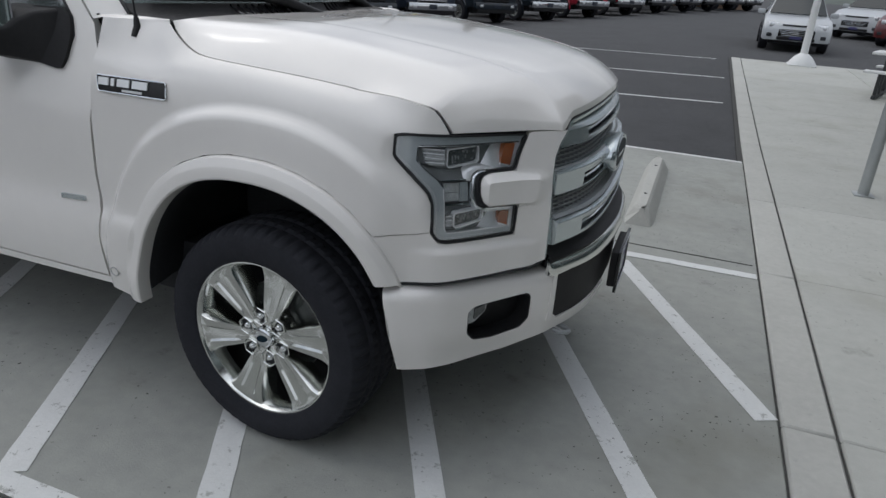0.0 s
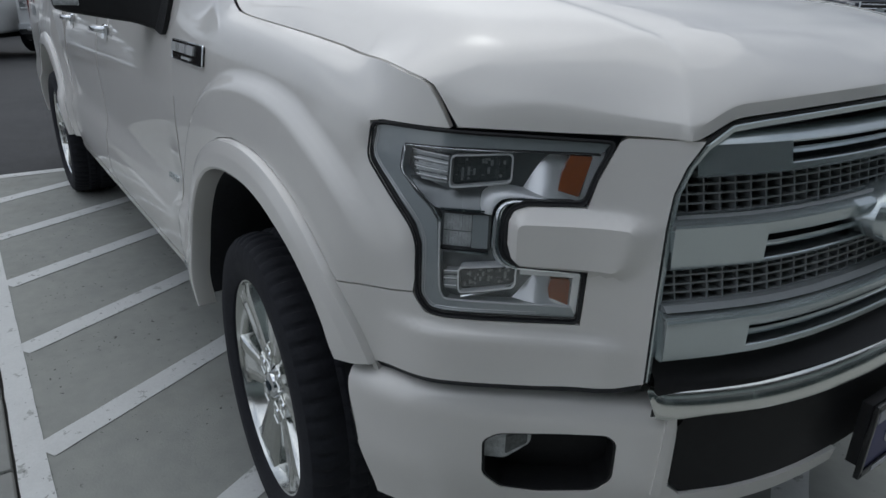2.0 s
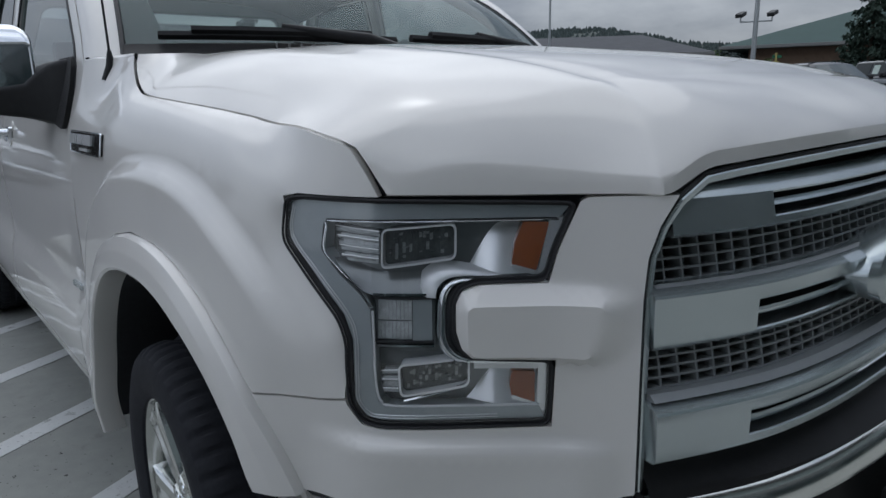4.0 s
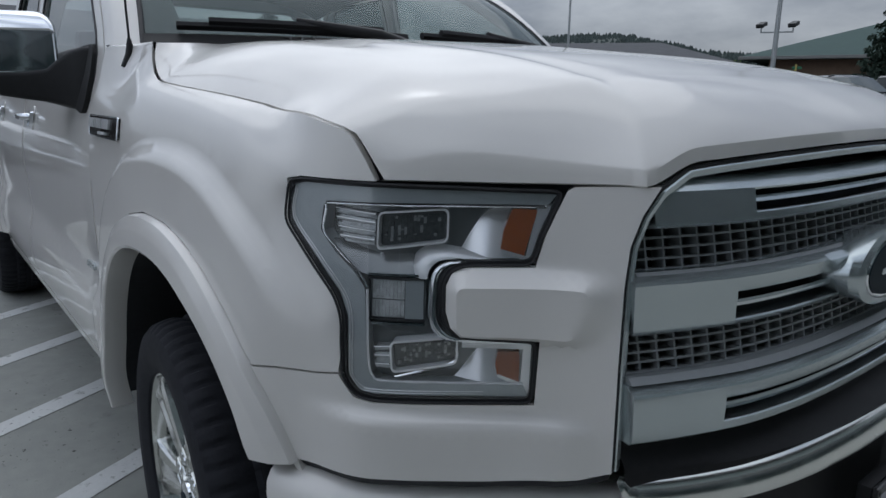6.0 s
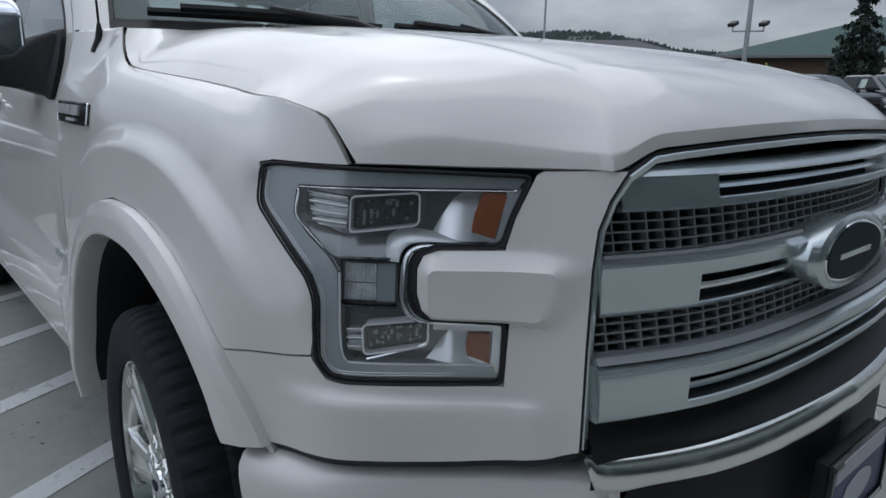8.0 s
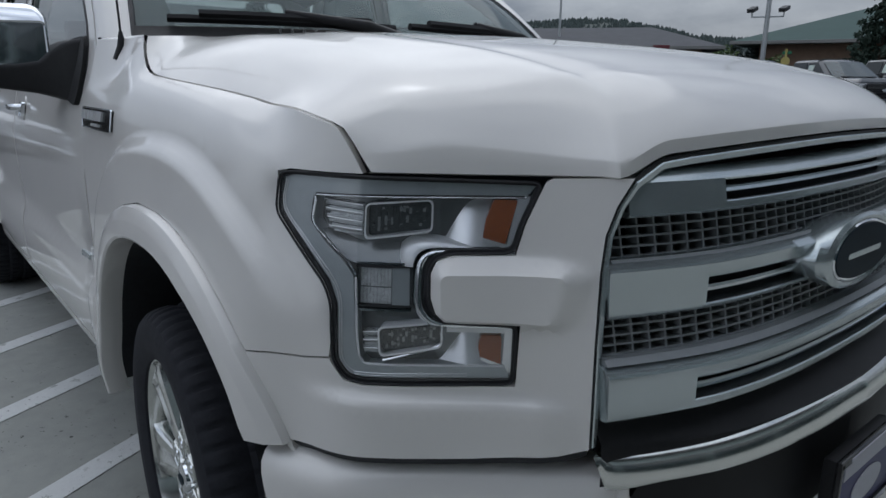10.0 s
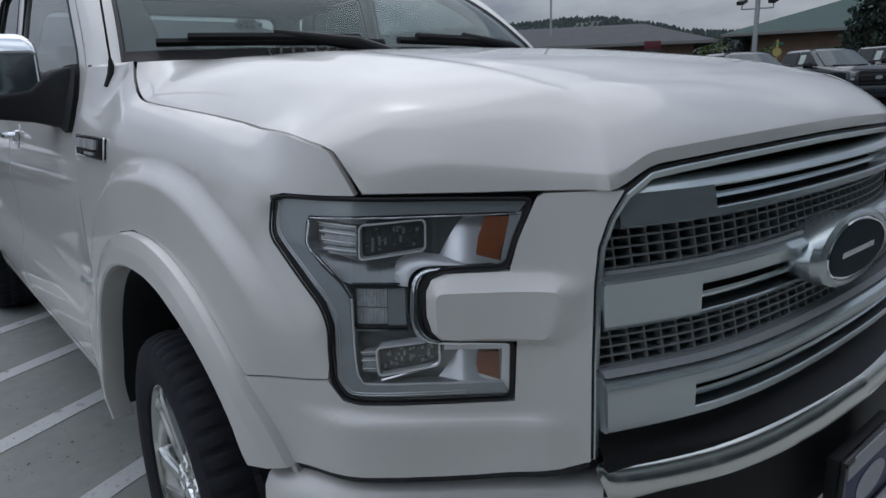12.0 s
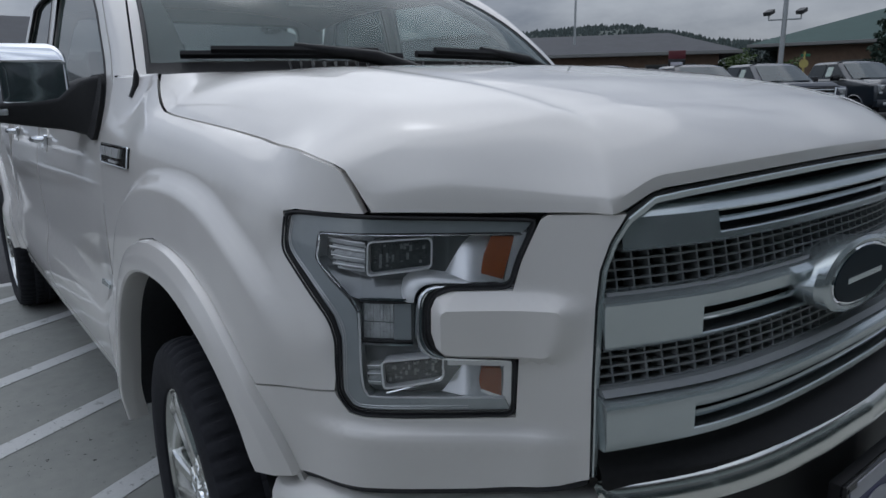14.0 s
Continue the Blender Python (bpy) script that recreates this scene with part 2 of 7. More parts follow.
CONCRETE = material("grey_concrete", (0.300, 0.310, 0.292), rough=0.82, vary=0.10, scale=1.3, bump=0.22, bump_scale=130, tint=(0.325, 0.332, 0.305),
                    spots=0.22, spot_scale=9.0, spot_color=(0.22, 0.225, 0.205), rough_vary=0.08, specks=0.95, speck_scale=42.0, stain=(0.205, 0.203, 0.172))
SLAB = material("pale_concrete_slab", (0.43, 0.435, 0.405), rough=0.84, vary=0.09, scale=1.7, bump=0.2, bump_scale=140,
                spots=0.2, spot_scale=6.0, spot_color=(0.30, 0.30, 0.28), random_vary=0.04, specks=0.5, speck_scale=40.0, stain=(0.33, 0.325, 0.28))
WALK = material("grey_walk_slab", (0.27, 0.275, 0.26), rough=0.85, vary=0.12, scale=1.7, bump=0.2, bump_scale=140, spots=0.25, spot_scale=6.0, spot_color=(0.19, 0.19, 0.18),
                random_vary=0.06, specks=0.6, speck_scale=40.0, stain=(0.20, 0.197, 0.17))
KERB = material("kerb_concrete", (0.44, 0.44, 0.41), rough=0.85, vary=0.10, scale=3.0, bump=0.3, bump_scale=110, spots=0.3, spot_scale=12,
                spot_color=(0.26, 0.26, 0.25), random_vary=0.04)
JOINT = material("joint_dirt", (0.05, 0.05, 0.047), rough=0.95, vary=0.3, scale=20)
LINE = material("worn_white_paint", (0.66, 0.67, 0.66), rough=0.7, vary=0.07, scale=9, bump=0.2, bump_scale=160, spots=0.35, spot_scale=7.0,
                spot_color=(0.42, 0.43, 0.41), specks=0.8, speck_scale=44.0, worn=0.75)

# ---- building tools ----
def part(name, data, mat, parent=None, label=""):
    """Links a mesh or bmesh as one object under a thing or part."""
    if isinstance(data, bmesh.types.BMesh):
        me = bpy.data.meshes.new(name)
        data.to_mesh(me)
        data.free()
        data = me
    if mat is not None and not data.materials:
        data.materials.append(mat)
    ob = new(name, data)
    if parent is not None:
        ob.parent = parent
    if label:
        ob["label"] = label
    return ob


def thing(name, label, category, at=None, group="", kind=""):
    return tagged(new(name), label, category, group, kind) if at is None else placed(tagged(new(name), label, category, group, kind), at)


def placed(ob, m):
    ob.matrix_basis = m
    return ob


def mesh_of(name, verts, faces, soft=35):
    me = bpy.data.meshes.new(name)
    me.from_pydata([tuple(v) for v in verts], [], faces)
    bm = bmesh.new()
    bm.from_mesh(me)
    bmesh.ops.remove_doubles(bm, verts=bm.verts, dist=1e-5)
    bm.to_mesh(me)
    bm.free()
    if soft:
        me.shade_smooth()
        me.set_sharp_from_angle(angle=radians(soft))
    return me


def mirrored(me):
    """The same mesh on the truck's other side."""
    m2 = me.copy()
    m2.transform(Matrix.Diagonal((1, -1, 1, 1)))
    m2.flip_normals()
    return m2


def both(name, me, mat, parent, label=""):
    """A part on the right and its twin on the left."""
    return part(name, me, mat, parent, label), part(name, mirrored(me), mat, parent, label)


def inside(p, loop):
    x, y = p
    hit = False
    for (x0, y0), (x1, y1) in zip(loop, loop[1:] + loop[:1]):
        if (y0 > y) != (y1 > y) and x < (x1 - x0) * (y - y0) / (y1 - y0) + x0:
            hit = not hit
    return hit


def dense(loop, step):
    """The closed loop with extra points on its long sides."""
    out = []
    for a, b in zip(loop, loop[1:] + loop[:1]):
        n = max(int(math.dist(a, b) / step), 1)
        out += [(a[0] + (b[0] - a[0]) * k / n, a[1] + (b[1] - a[1]) * k / n) for k in range(n)]
    return out


def rounded(loop, radius, steps=4):
    """The closed loop with its corners rounded off."""
    out = []
    n = len(loop)
    for i in range(n):
        a, b, c = Vector(loop[i - 1]), Vector(loop[i]), Vector(loop[(i + 1) % n])
        r = min(radius, 0.45 * (a - b).length, 0.45 * (c - b).length)
        p, q = b + (a - b).normalized() * r, b + (c - b).normalized() * r
        for k in range(steps + 1):
            t = k / steps
            w = p * (1 - t) ** 2 + b * 2 * t * (1 - t) + q * t * t
            out.append((w.x, w.y))
    return out


def grown(loop, d):
    """The closed loop moved outward by d (inward: minus)."""
    area = sum(a[0] * b[1] - b[0] * a[1] for a, b in zip(loop, loop[1:] + loop[:1]))
    sign = 1 if area > 0 else -1
    out = []
    n = len(loop)
    for i in range(n):
        a, b, c = Vector(loop[i - 1]), Vector(loop[i]), Vector(loop[(i + 1) % n])
        u, v = (b - a).normalized(), (c - b).normalized()
        m = Vector((u.y, -u.x)) * sign + Vector((v.y, -v.x)) * sign
        if m.length < 1e-6:
            m = Vector((u.y, -u.x)) * sign
        m.normalize()
        k = max(m.dot(Vector((u.y, -u.x)) * sign), 0.35)
        w = b + m * (d / k)
        out.append((w.x, w.y))
    return out


def panel(name, outline, surface, step=0.03, holes=(), depth=0.012, flip=False, soft=35, edge=0.003, creases=(), gap=0.0):
    """A sheet of the surface cut to the outline, with holes, its rims turned in by depth."""
    loops = [dense(grown(list(outline), -gap) if gap else list(outline), step)] + [dense(list(l), step) for l in holes]
    pts, edges = [], []
    for l in loops:
        k = len(pts)
        pts += l
        edges += [(k + i, k + (i + 1) % len(l)) for i in range(len(l))]
    for l in creases:
        k = len(pts)
        line = dense(list(l), step * 0.8)[:]
        if l[0] != l[-1]:
            cut = dense(list(l), step * 0.8)
            last = max(i for i, p in enumerate(cut) if p == l[-1])
            line = cut[:last + 1]
        pts += line
        edges += [(k + i, k + i + 1) for i in range(len(line) - 1)] + ([(k + len(line) - 1, k)] if l[0] == l[-1] else [])
    xs, ys = [p[0] for p in loops[0]], [p[1] for p in loops[0]]
    near = {}
    for p in pts:
        near.setdefault((int(p[0] / step), int(p[1] / step)), []).append(p)
    u = min(xs) + step / 2
    row = 0
    grid = []
    while u < max(xs):
        v = min(ys) + (step / 2 if row % 2 else step * 0.9)
        while v < max(ys):
            i, j = int(u / step), int(v / step)
            if all(math.dist((u, v), q) > 0.55 * step for a in (i - 1, i, i + 1) for b in (j - 1, j, j + 1) for q in near.get((a, b), ())):
                if inside((u, v), loops[0]) and not any(inside((u, v), h) for h in loops[1:]):
                    grid.append((u, v))
            v += step
        u += step * 0.9
        row += 1
    res = geometry.delaunay_2d_cdt([Vector(p) for p in pts + grid], edges, [], 0, 1e-6)
    co, tris = res[0], res[2]
    verts = [surface(p.x, p.y, 0.0) for p in co]
    faces = []
    for f in tris:
        c = (sum(co[i].x for i in f) / len(f), sum(co[i].y for i in f) / len(f))
        if inside(c, loops[0]) and not any(inside(c, h) for h in loops[1:]):
            faces.append(list(f))
    if depth:
        for l in loops:
            k = len(verts)
            n = len(l)
            for d in (0.0, -edge, -depth):
                verts += [surface(p[0], p[1], d) for p in l]
            area = sum(a[0] * b[1] - b[0] * a[1] for a, b in zip(l, l[1:] + l[:1]))
            turn = (area > 0) == (l is loops[0])
            for r in (0, 1):
                for i in range(n):
                    a, b = k + r * n + i, k + r * n + (i + 1) % n
                    q = [a, b, b + n, a + n]
                    faces.append(q[::-1] if turn else q)
    if flip:
        faces = [f[::-1] for f in faces]
    return mesh_of(name, verts, faces, soft)


def grid_mesh(name, rows, closed=False, soft=40, flip=False):
    """A sheet from rows of points."""
    n = len(rows[0])
    verts = [p for r in rows for p in r]
    faces = []
    for i in range(len(rows) - 1):
        for j in range(n if closed else n - 1):
            a, b = i * n + j, i * n + (j + 1) % n
            f = [a, b, b + n, a + n]
            faces.append(f[::-1] if flip else f)
    return mesh_of(name, verts, faces, soft)


def solid_between(name, loop, surface, low, high, soft=35):
    """A plate: the loop's outline on the surface, from offset low to high."""
    me = panel(name, loop, lambda u, v, o: surface(u, v, high + o), step=0.03, depth=high - low, soft=soft, edge=min(0.002, (high - low) / 3))
    return me


def box(name, size, at=(0, 0, 0), bevel=0.0, turn=None, segments=2):
    bm = bmesh.new()
    bmesh.ops.create_cube(bm, size=1.0)
    bmesh.ops.scale(bm, vec=size, verts=bm.verts)
    if bevel:
        bmesh.ops.bevel(bm, geom=bm.edges[:], offset=bevel, segments=segments, profile=0.6, affect="EDGES")
    if turn is not None:
        bmesh.ops.transform(bm, matrix=turn, verts=bm.verts)
    bmesh.ops.translate(bm, vec=at, verts=bm.verts)
    me = bpy.data.meshes.new(name)
    bm.to_mesh(me)
    bm.free()
    me.shade_smooth()
    me.set_sharp_from_angle(angle=radians(40))
    return me


def revolve(name, profile, axis="y", steps=64, soft=35, flip=False):
    """Turns (radius, along) points about an axis through the origin."""
    rows = []
    for r, a in profile:
        row = []
        for k in range(steps):
            t = 2 * math.pi * k / steps
            c, s = r * math.cos(t), r * math.sin(t)
            row.append((c, a, s) if axis == "y" else ((a, c, s) if axis == "x" else (c, s, a)))
        rows.append(row)
    return grid_mesh(name, rows, closed=True, soft=soft, flip=flip)


def tube(name, path, radius, sides=8, soft=50):
    """A round rod along a path; radius a number or one a point."""
    rows = []
    n = len(path)
    pts = [Vector(p) for p in path]
    for i, p in enumerate(pts):
        d = (pts[min(i + 1, n - 1)] - pts[max(i - 1, 0)]).normalized()
        a = d.cross(Vector((0, 0, 1)) if abs(d.z) < 0.9 else Vector((1, 0, 0))).normalized()
        b = d.cross(a)
        r = radius[i] if isinstance(radius, (list, tuple)) else radius
        rows.append([tuple(p + a * (r * math.cos(t)) + b * (r * math.sin(t))) for t in [2 * math.pi * k / sides for k in range(sides)]])
    verts = [p for r in rows for p in r]
    faces = []
    for i in range(n - 1):
        for j in range(sides):
            a, b = i * sides + j, i * sides + (j + 1) % sides
            faces.append([a, a + sides, b + sides, b])
    faces.append(list(range(sides)))
    faces.append([(n - 1) * sides + j for j in range(sides)][::-1])
    return mesh_of(name, verts, faces, soft)


def merged(name, meshes):
    """Several pieces of one part as one mesh."""
    bm = bmesh.new()
    for me in meshes:
        bm.from_mesh(me)
    out = bpy.data.meshes.new(name)
    bm.to_mesh(out)
    bm.free()
    return out

# ---- the pickup's surfaces (right side; x ahead of the front axle, y to the left, z up) ----
PLAN = [(-5.2, -0.950), (-4.2, -0.957), (-3.0, -0.958), (-1.2, -0.958), (-0.7, -0.957), (-0.3, -0.956), (0.0, -0.954), (0.25, -0.947), (0.42, -0.930),
        (0.52, -0.903), (0.60, -0.866), (0.66, -0.818), (0.72, -0.752), (0.80, -0.660), (0.86, -0.612), (0.915, -0.573), (0.98, -0.525)]


def spline(points, steps):
    """Catmull-Rom through points."""
    out = []
    n = len(points)
    for i in range(n - 1):
        p0, p1, p2, p3 = points[max(i - 1, 0)], points[i], points[i + 1], points[min(i + 2, n - 1)]
        for k in range(steps):
            t = k / steps
            out.append(tuple(0.5 * (2 * b + (c - a) * t + (2 * a - 5 * b + 4 * c - d) * t * t + (3 * b - a - 3 * c + d) * t ** 3)
                             for a, b, c, d in zip(p0, p1, p2, p3)))
    out.append(tuple(points[-1]))
    return out


def smooth(a, b, x):
    t = min(max((x - a) / (b - a), 0.0), 1.0)
    return t * t * (3 - 2 * t)


def lerp(a, b, t):
    return tuple(p + (q - p) * t for p, q in zip(a, b))


class PlanLine:
    """A plan line with arc length; begin is the length at its first point."""

    def __init__(self, points, begin, steps=12):
        self.pts = spline(points, steps)
        self.arc = [begin]
        for p, q in zip(self.pts, self.pts[1:]):
            self.arc.append(self.arc[-1] + math.dist(p, q))

    def slope(self, j):
        a, b = self.pts[max(j - 1, 0)], self.pts[min(j + 1, len(self.pts) - 1)]
        d = math.dist(a, b)
        return (b[0] - a[0]) / d, (b[1] - a[1]) / d

    def at(self, s):
        i = min(max(int(np.searchsorted(self.arc, s, side="right")) - 1, 0), len(self.arc) - 2)
        t = (s - self.arc[i]) / (self.arc[i + 1] - self.arc[i])
        (x0, y0), (x1, y1) = self.pts[i], self.pts[i + 1]
        u, v = self.slope(i), self.slope(i + 1)
        tx, ty = u[0] + (v[0] - u[0]) * t, u[1] + (v[1] - u[1]) * t
        return x0 + (x1 - x0) * t, y0 + (y1 - y0) * t, ty, -tx


SIDE_LINE = PlanLine(PLAN, -5.2)
BUMPER_LINE = PlanLine([(0.42, -0.962), (0.50, -0.948), (0.60, -0.900), (0.66, -0.846), (0.72, -0.774), (0.80, -0.680), (0.87, -0.604),
                        (0.945, -0.515), (1.03, -0.33), (1.073, -0.16), (1.087, 0.0)], 0.43)


def arch(x, z, xc=-0.02):
    """1 on the wheel arch's inner edge, growing outward."""
    a = 0.47 if x < xc else 0.53
    return ((abs(x - xc) / a) ** 2.3 + (abs(max(z - 0.39, 0)) / 0.605) ** 2.3) ** (1 / 2.3)


def arch_point(e, angle, xc=-0.02):
    """A point of the arch curve of size e; angle from ahead (0) over the top to behind (180)."""
    c, s = math.cos(radians(angle)), math.sin(radians(angle))
    a = 0.47 if c < 0 else 0.53
    x = math.copysign(abs(c) ** (2 / 2.3), c) * a * e
    return xc + x, 0.39 + math.copysign(abs(s) ** (2 / 2.3), s) * 0.605 * e


SECTION = spline([(0.30, 0.03, 0.30), (0.45, 0.012, 0.45), (0.60, -0.012, 0.60), (0.70, -0.017, 0.70), (0.745, -0.012, 0.745), (0.785, 0.002, 0.785), (0.85, 0.003, 0.85), (1.0, 0.002, 1.0),
                  (1.10, 0.004, 1.10), (1.18, 0.014, 1.178), (1.24, 0.040, 1.230), (1.30, 0.085, 1.262), (1.345, 0.127, 1.276), (1.4, 0.18, 1.285)], 8)
SECTION_V = [p[0] for p in SECTION]


def section(v):
    """Inset and height of the body side at section length v."""
    i = min(max(int(np.searchsorted(SECTION_V, v, side="right")) - 1, 0), len(SECTION) - 2)
    a, b = SECTION[i], SECTION[i + 1]
    t = (v - a[0]) / (b[0] - a[0])
    return a[1] + (b[1] - a[1]) * t, a[2] + (b[2] - a[2]) * t


def segment_distance(p, a, b):
    p, a, b = Vector(p), Vector(a), Vector(b)
    t = min(max((p - a).dot(b - a) / (b - a).length_squared, 0), 1)
    return (p - a - (b - a) * t).length


def body(s, v, off=0.0):
    """The right skin: s along the plan line, v up the section, off outward."""
    x, y, nx, ny = SIDE_LINE.at(s)
    side = 1 - smooth(0.30, 0.52, s)
    inset, z = section(v)
    inset = inset * side + 0.15 * max(v - 0.95, 0.0) * (1 - side)
    inset += float(np.interp(v, (0.95, 1.10, 1.18, 1.24, 1.30), (0.0, 0.010, 0.016, 0.012, 0.004))) * smooth(-0.30, 0.05, s) * side
    z = z * side + v * (1 - side)
    inset += 0.024 * smooth(1.18, 1.30, v) * math.exp(-((s - 0.44) / 0.10) ** 2)
    z += (0.088 * (0.57 - max(x, -0.6)) / 0.92) * smooth(1.02, 1.30, v) * side
    if v > 1.18 and -1.0 < s < -0.24:
        # towards the door the shoulder grows higher, then steeper
        z1 = 1.19 + (v - 1.18) * 1.49
        z += smooth(-0.24, -0.40, s) * (z1 - z) * smooth(1.18, 1.30, v)
        inset += smooth(-0.42, -0.64, s) * (0.020 + 0.23 * max(z1 - 1.24, 0.0) - inset) * smooth(1.18, 1.24, v)
    if v < 1.30:
        inset -= 0.025 * (1 - smooth(1.300, 1.372, arch(x, z))) * (1 - smooth(0.40, 0.56, s))
        inset -= 0.018 * (1 - smooth(1.298, 1.372, arch(x, z, -3.70)))
    if s > 0.50:
        inset -= 0.018 * (1 - smooth(0.824, 0.850, v)) * smooth(0.50, 0.66, s) * (1 - smooth(0.93, 1.02, s))
    up = smooth(1.16, 1.33, v) * side * 1.25
    d = off * math.cos(up) - inset
    return x + nx * d, y + ny * d, z + off * math.sin(up)


LAMP_SIDE = [(0.467, 1.178), (0.467, 1.123), (0.528, 1.067), (0.582, 1.017), (0.597, 0.985), (0.599, 0.930)]


def fender_skin(s, v, off=0.0):
    """The fender, bevelled in towards the lamp."""
    if s > 0.38 and 0.90 < v < 1.19:
        d = min(segment_distance((s, v), p, q) for p, q in zip(LAMP_SIDE, LAMP_SIDE[1:]))
        off -= 0.011 * max(1 - d / 0.040, 0.0) * smooth(0.90, 0.95, v) * (1 - smooth(1.150, 1.19, v))
    return body(s, v, off)


def line_length(x):
    """Arc length of the side's plan line at x."""
    return float(np.interp(x, [p[0] for p in SIDE_LINE.pts], SIDE_LINE.arc))


def section_length(x, z):
    """Section length at which the skin reaches height z."""
    lo, hi = 0.3, 1.345
    s = line_length(x)
    for _ in range(24):
        m = (lo + hi) / 2
        if body(s, m)[2] < z:
            lo = m
        else:
            hi = m
    return lo


FINGER_FOOT = rounded([(0.766, 0.9635), (0.985, 0.9600), (1.016, 0.990), (1.018, 1.0640), (0.940, 1.0735), (0.768, 1.0700)], 0.016, 4)
FINGER_TOP = rounded([(0.782, 0.9760), (0.955, 0.9740), (0.974, 1.0500), (0.780, 1.0480)], 0.014, 4)


def fascia_skin(s, v, off=0.0):
    """The skin round the lamp, with the raised finger between the lamp's arms."""
    if inside((s, v), FINGER_TOP):
        r = 1.0
    elif inside((s, v), FINGER_FOOT):
        a = min(segment_distance((s, v), p, q) for p, q in zip(FINGER_FOOT, FINGER_FOOT[1:] + FINGER_FOOT[:1]))
        b = min(segment_distance((s, v), p, q) for p, q in zip(FINGER_TOP, FINGER_TOP[1:] + FINGER_TOP[:1]))
        r = smooth(0.0, 1.0, a / max(a + b, 1e-6)) * 0.35 + 0.65 * a / max(a + b, 1e-6)
    else:
        r = 0.0
    # its face leans a little towards the ground
    lean = 1.0 + 0.30 * (min(max(v, 0.976), 1.049) - 1.012) / 0.076
    return body(s, v, off + 0.022 * r * lean)


# lamp outline in (s, v)
LAMP_CORNERS = [(0.469, 1.187), (0.467, 1.123), (0.528, 1.067), (0.582, 1.017), (0.597, 0.985), (0.599, 0.930), (0.599, 0.890), (0.622, 0.862), (0.651, 0.857),
        (0.734, 0.859), (0.824, 0.861), (0.900, 0.863), (0.904, 0.966), (0.810, 0.969), (0.786, 0.971), (0.771, 0.983), (0.763, 1.006), (0.763, 1.045),
        (0.772, 1.064), (0.795, 1.073), (0.894, 1.075), (0.906, 1.121), (0.932, 1.188), (0.792, 1.191), (0.654, 1.193), (0.50, 1.193)]

LAMP = rounded(LAMP_CORNERS, 0.017, 4)

def bumper_skin(s, v, off=0.0):
    """The bumper's face: s along its own plan line, rolled in at the top."""
    x, y, nx, ny = BUMPER_LINE.at(s)
    inset = 0.03 * (1 - smooth(0.38, 0.56, v))
    z = v
    if v > 0.660:
        a = min((v - 0.660) / 0.072, 1.4) * 1.4
        z = 0.660 + 0.052 * math.sin(min(a, 1.57))
        inset += 0.055 * (1 - math.cos(min(a, 1.57))) + max(a - 1.57, 0) * 0.05
    d = off - inset
    return x + nx * d, y + ny * d, z


def grille_skin(y, z, off=0.0):
    """The grille's bowed face."""
    n = Vector((1.0, 0.76 * y, 0.2)).normalized()
    return 1.022 - 0.38 * y * y - 0.2 * (z - 0.994) + n.x * off, y + n.y * off, z + n.z * off


def cab_skin(x, z, off=0.0):
    """Doors and side windows: upright below the belt, leaning in above it."""
    inset, _ = section(min(z, 1.10))
    inset += 0.030 * smooth(1.06, 1.28, z) + 0.23 * max(z - 1.24, 0.0)
    inset += 0.35 * max(z - 1.80, 0.0) ** 2 * 4
    # shallow hollow low on the doors
    inset += 0.010 * smooth(1.08, 0.76, z) * smooth(0.58, 0.72, z) * smooth(-0.66, -0.80, x) * (1 - smooth(-2.86, -2.94, x))
    _, y, _, _ = SIDE_LINE.at(x)
    a = 0.22 * smooth(1.2, 1.4, z)
    return x, y + inset - off * math.cos(a), z + off * math.sin(a)


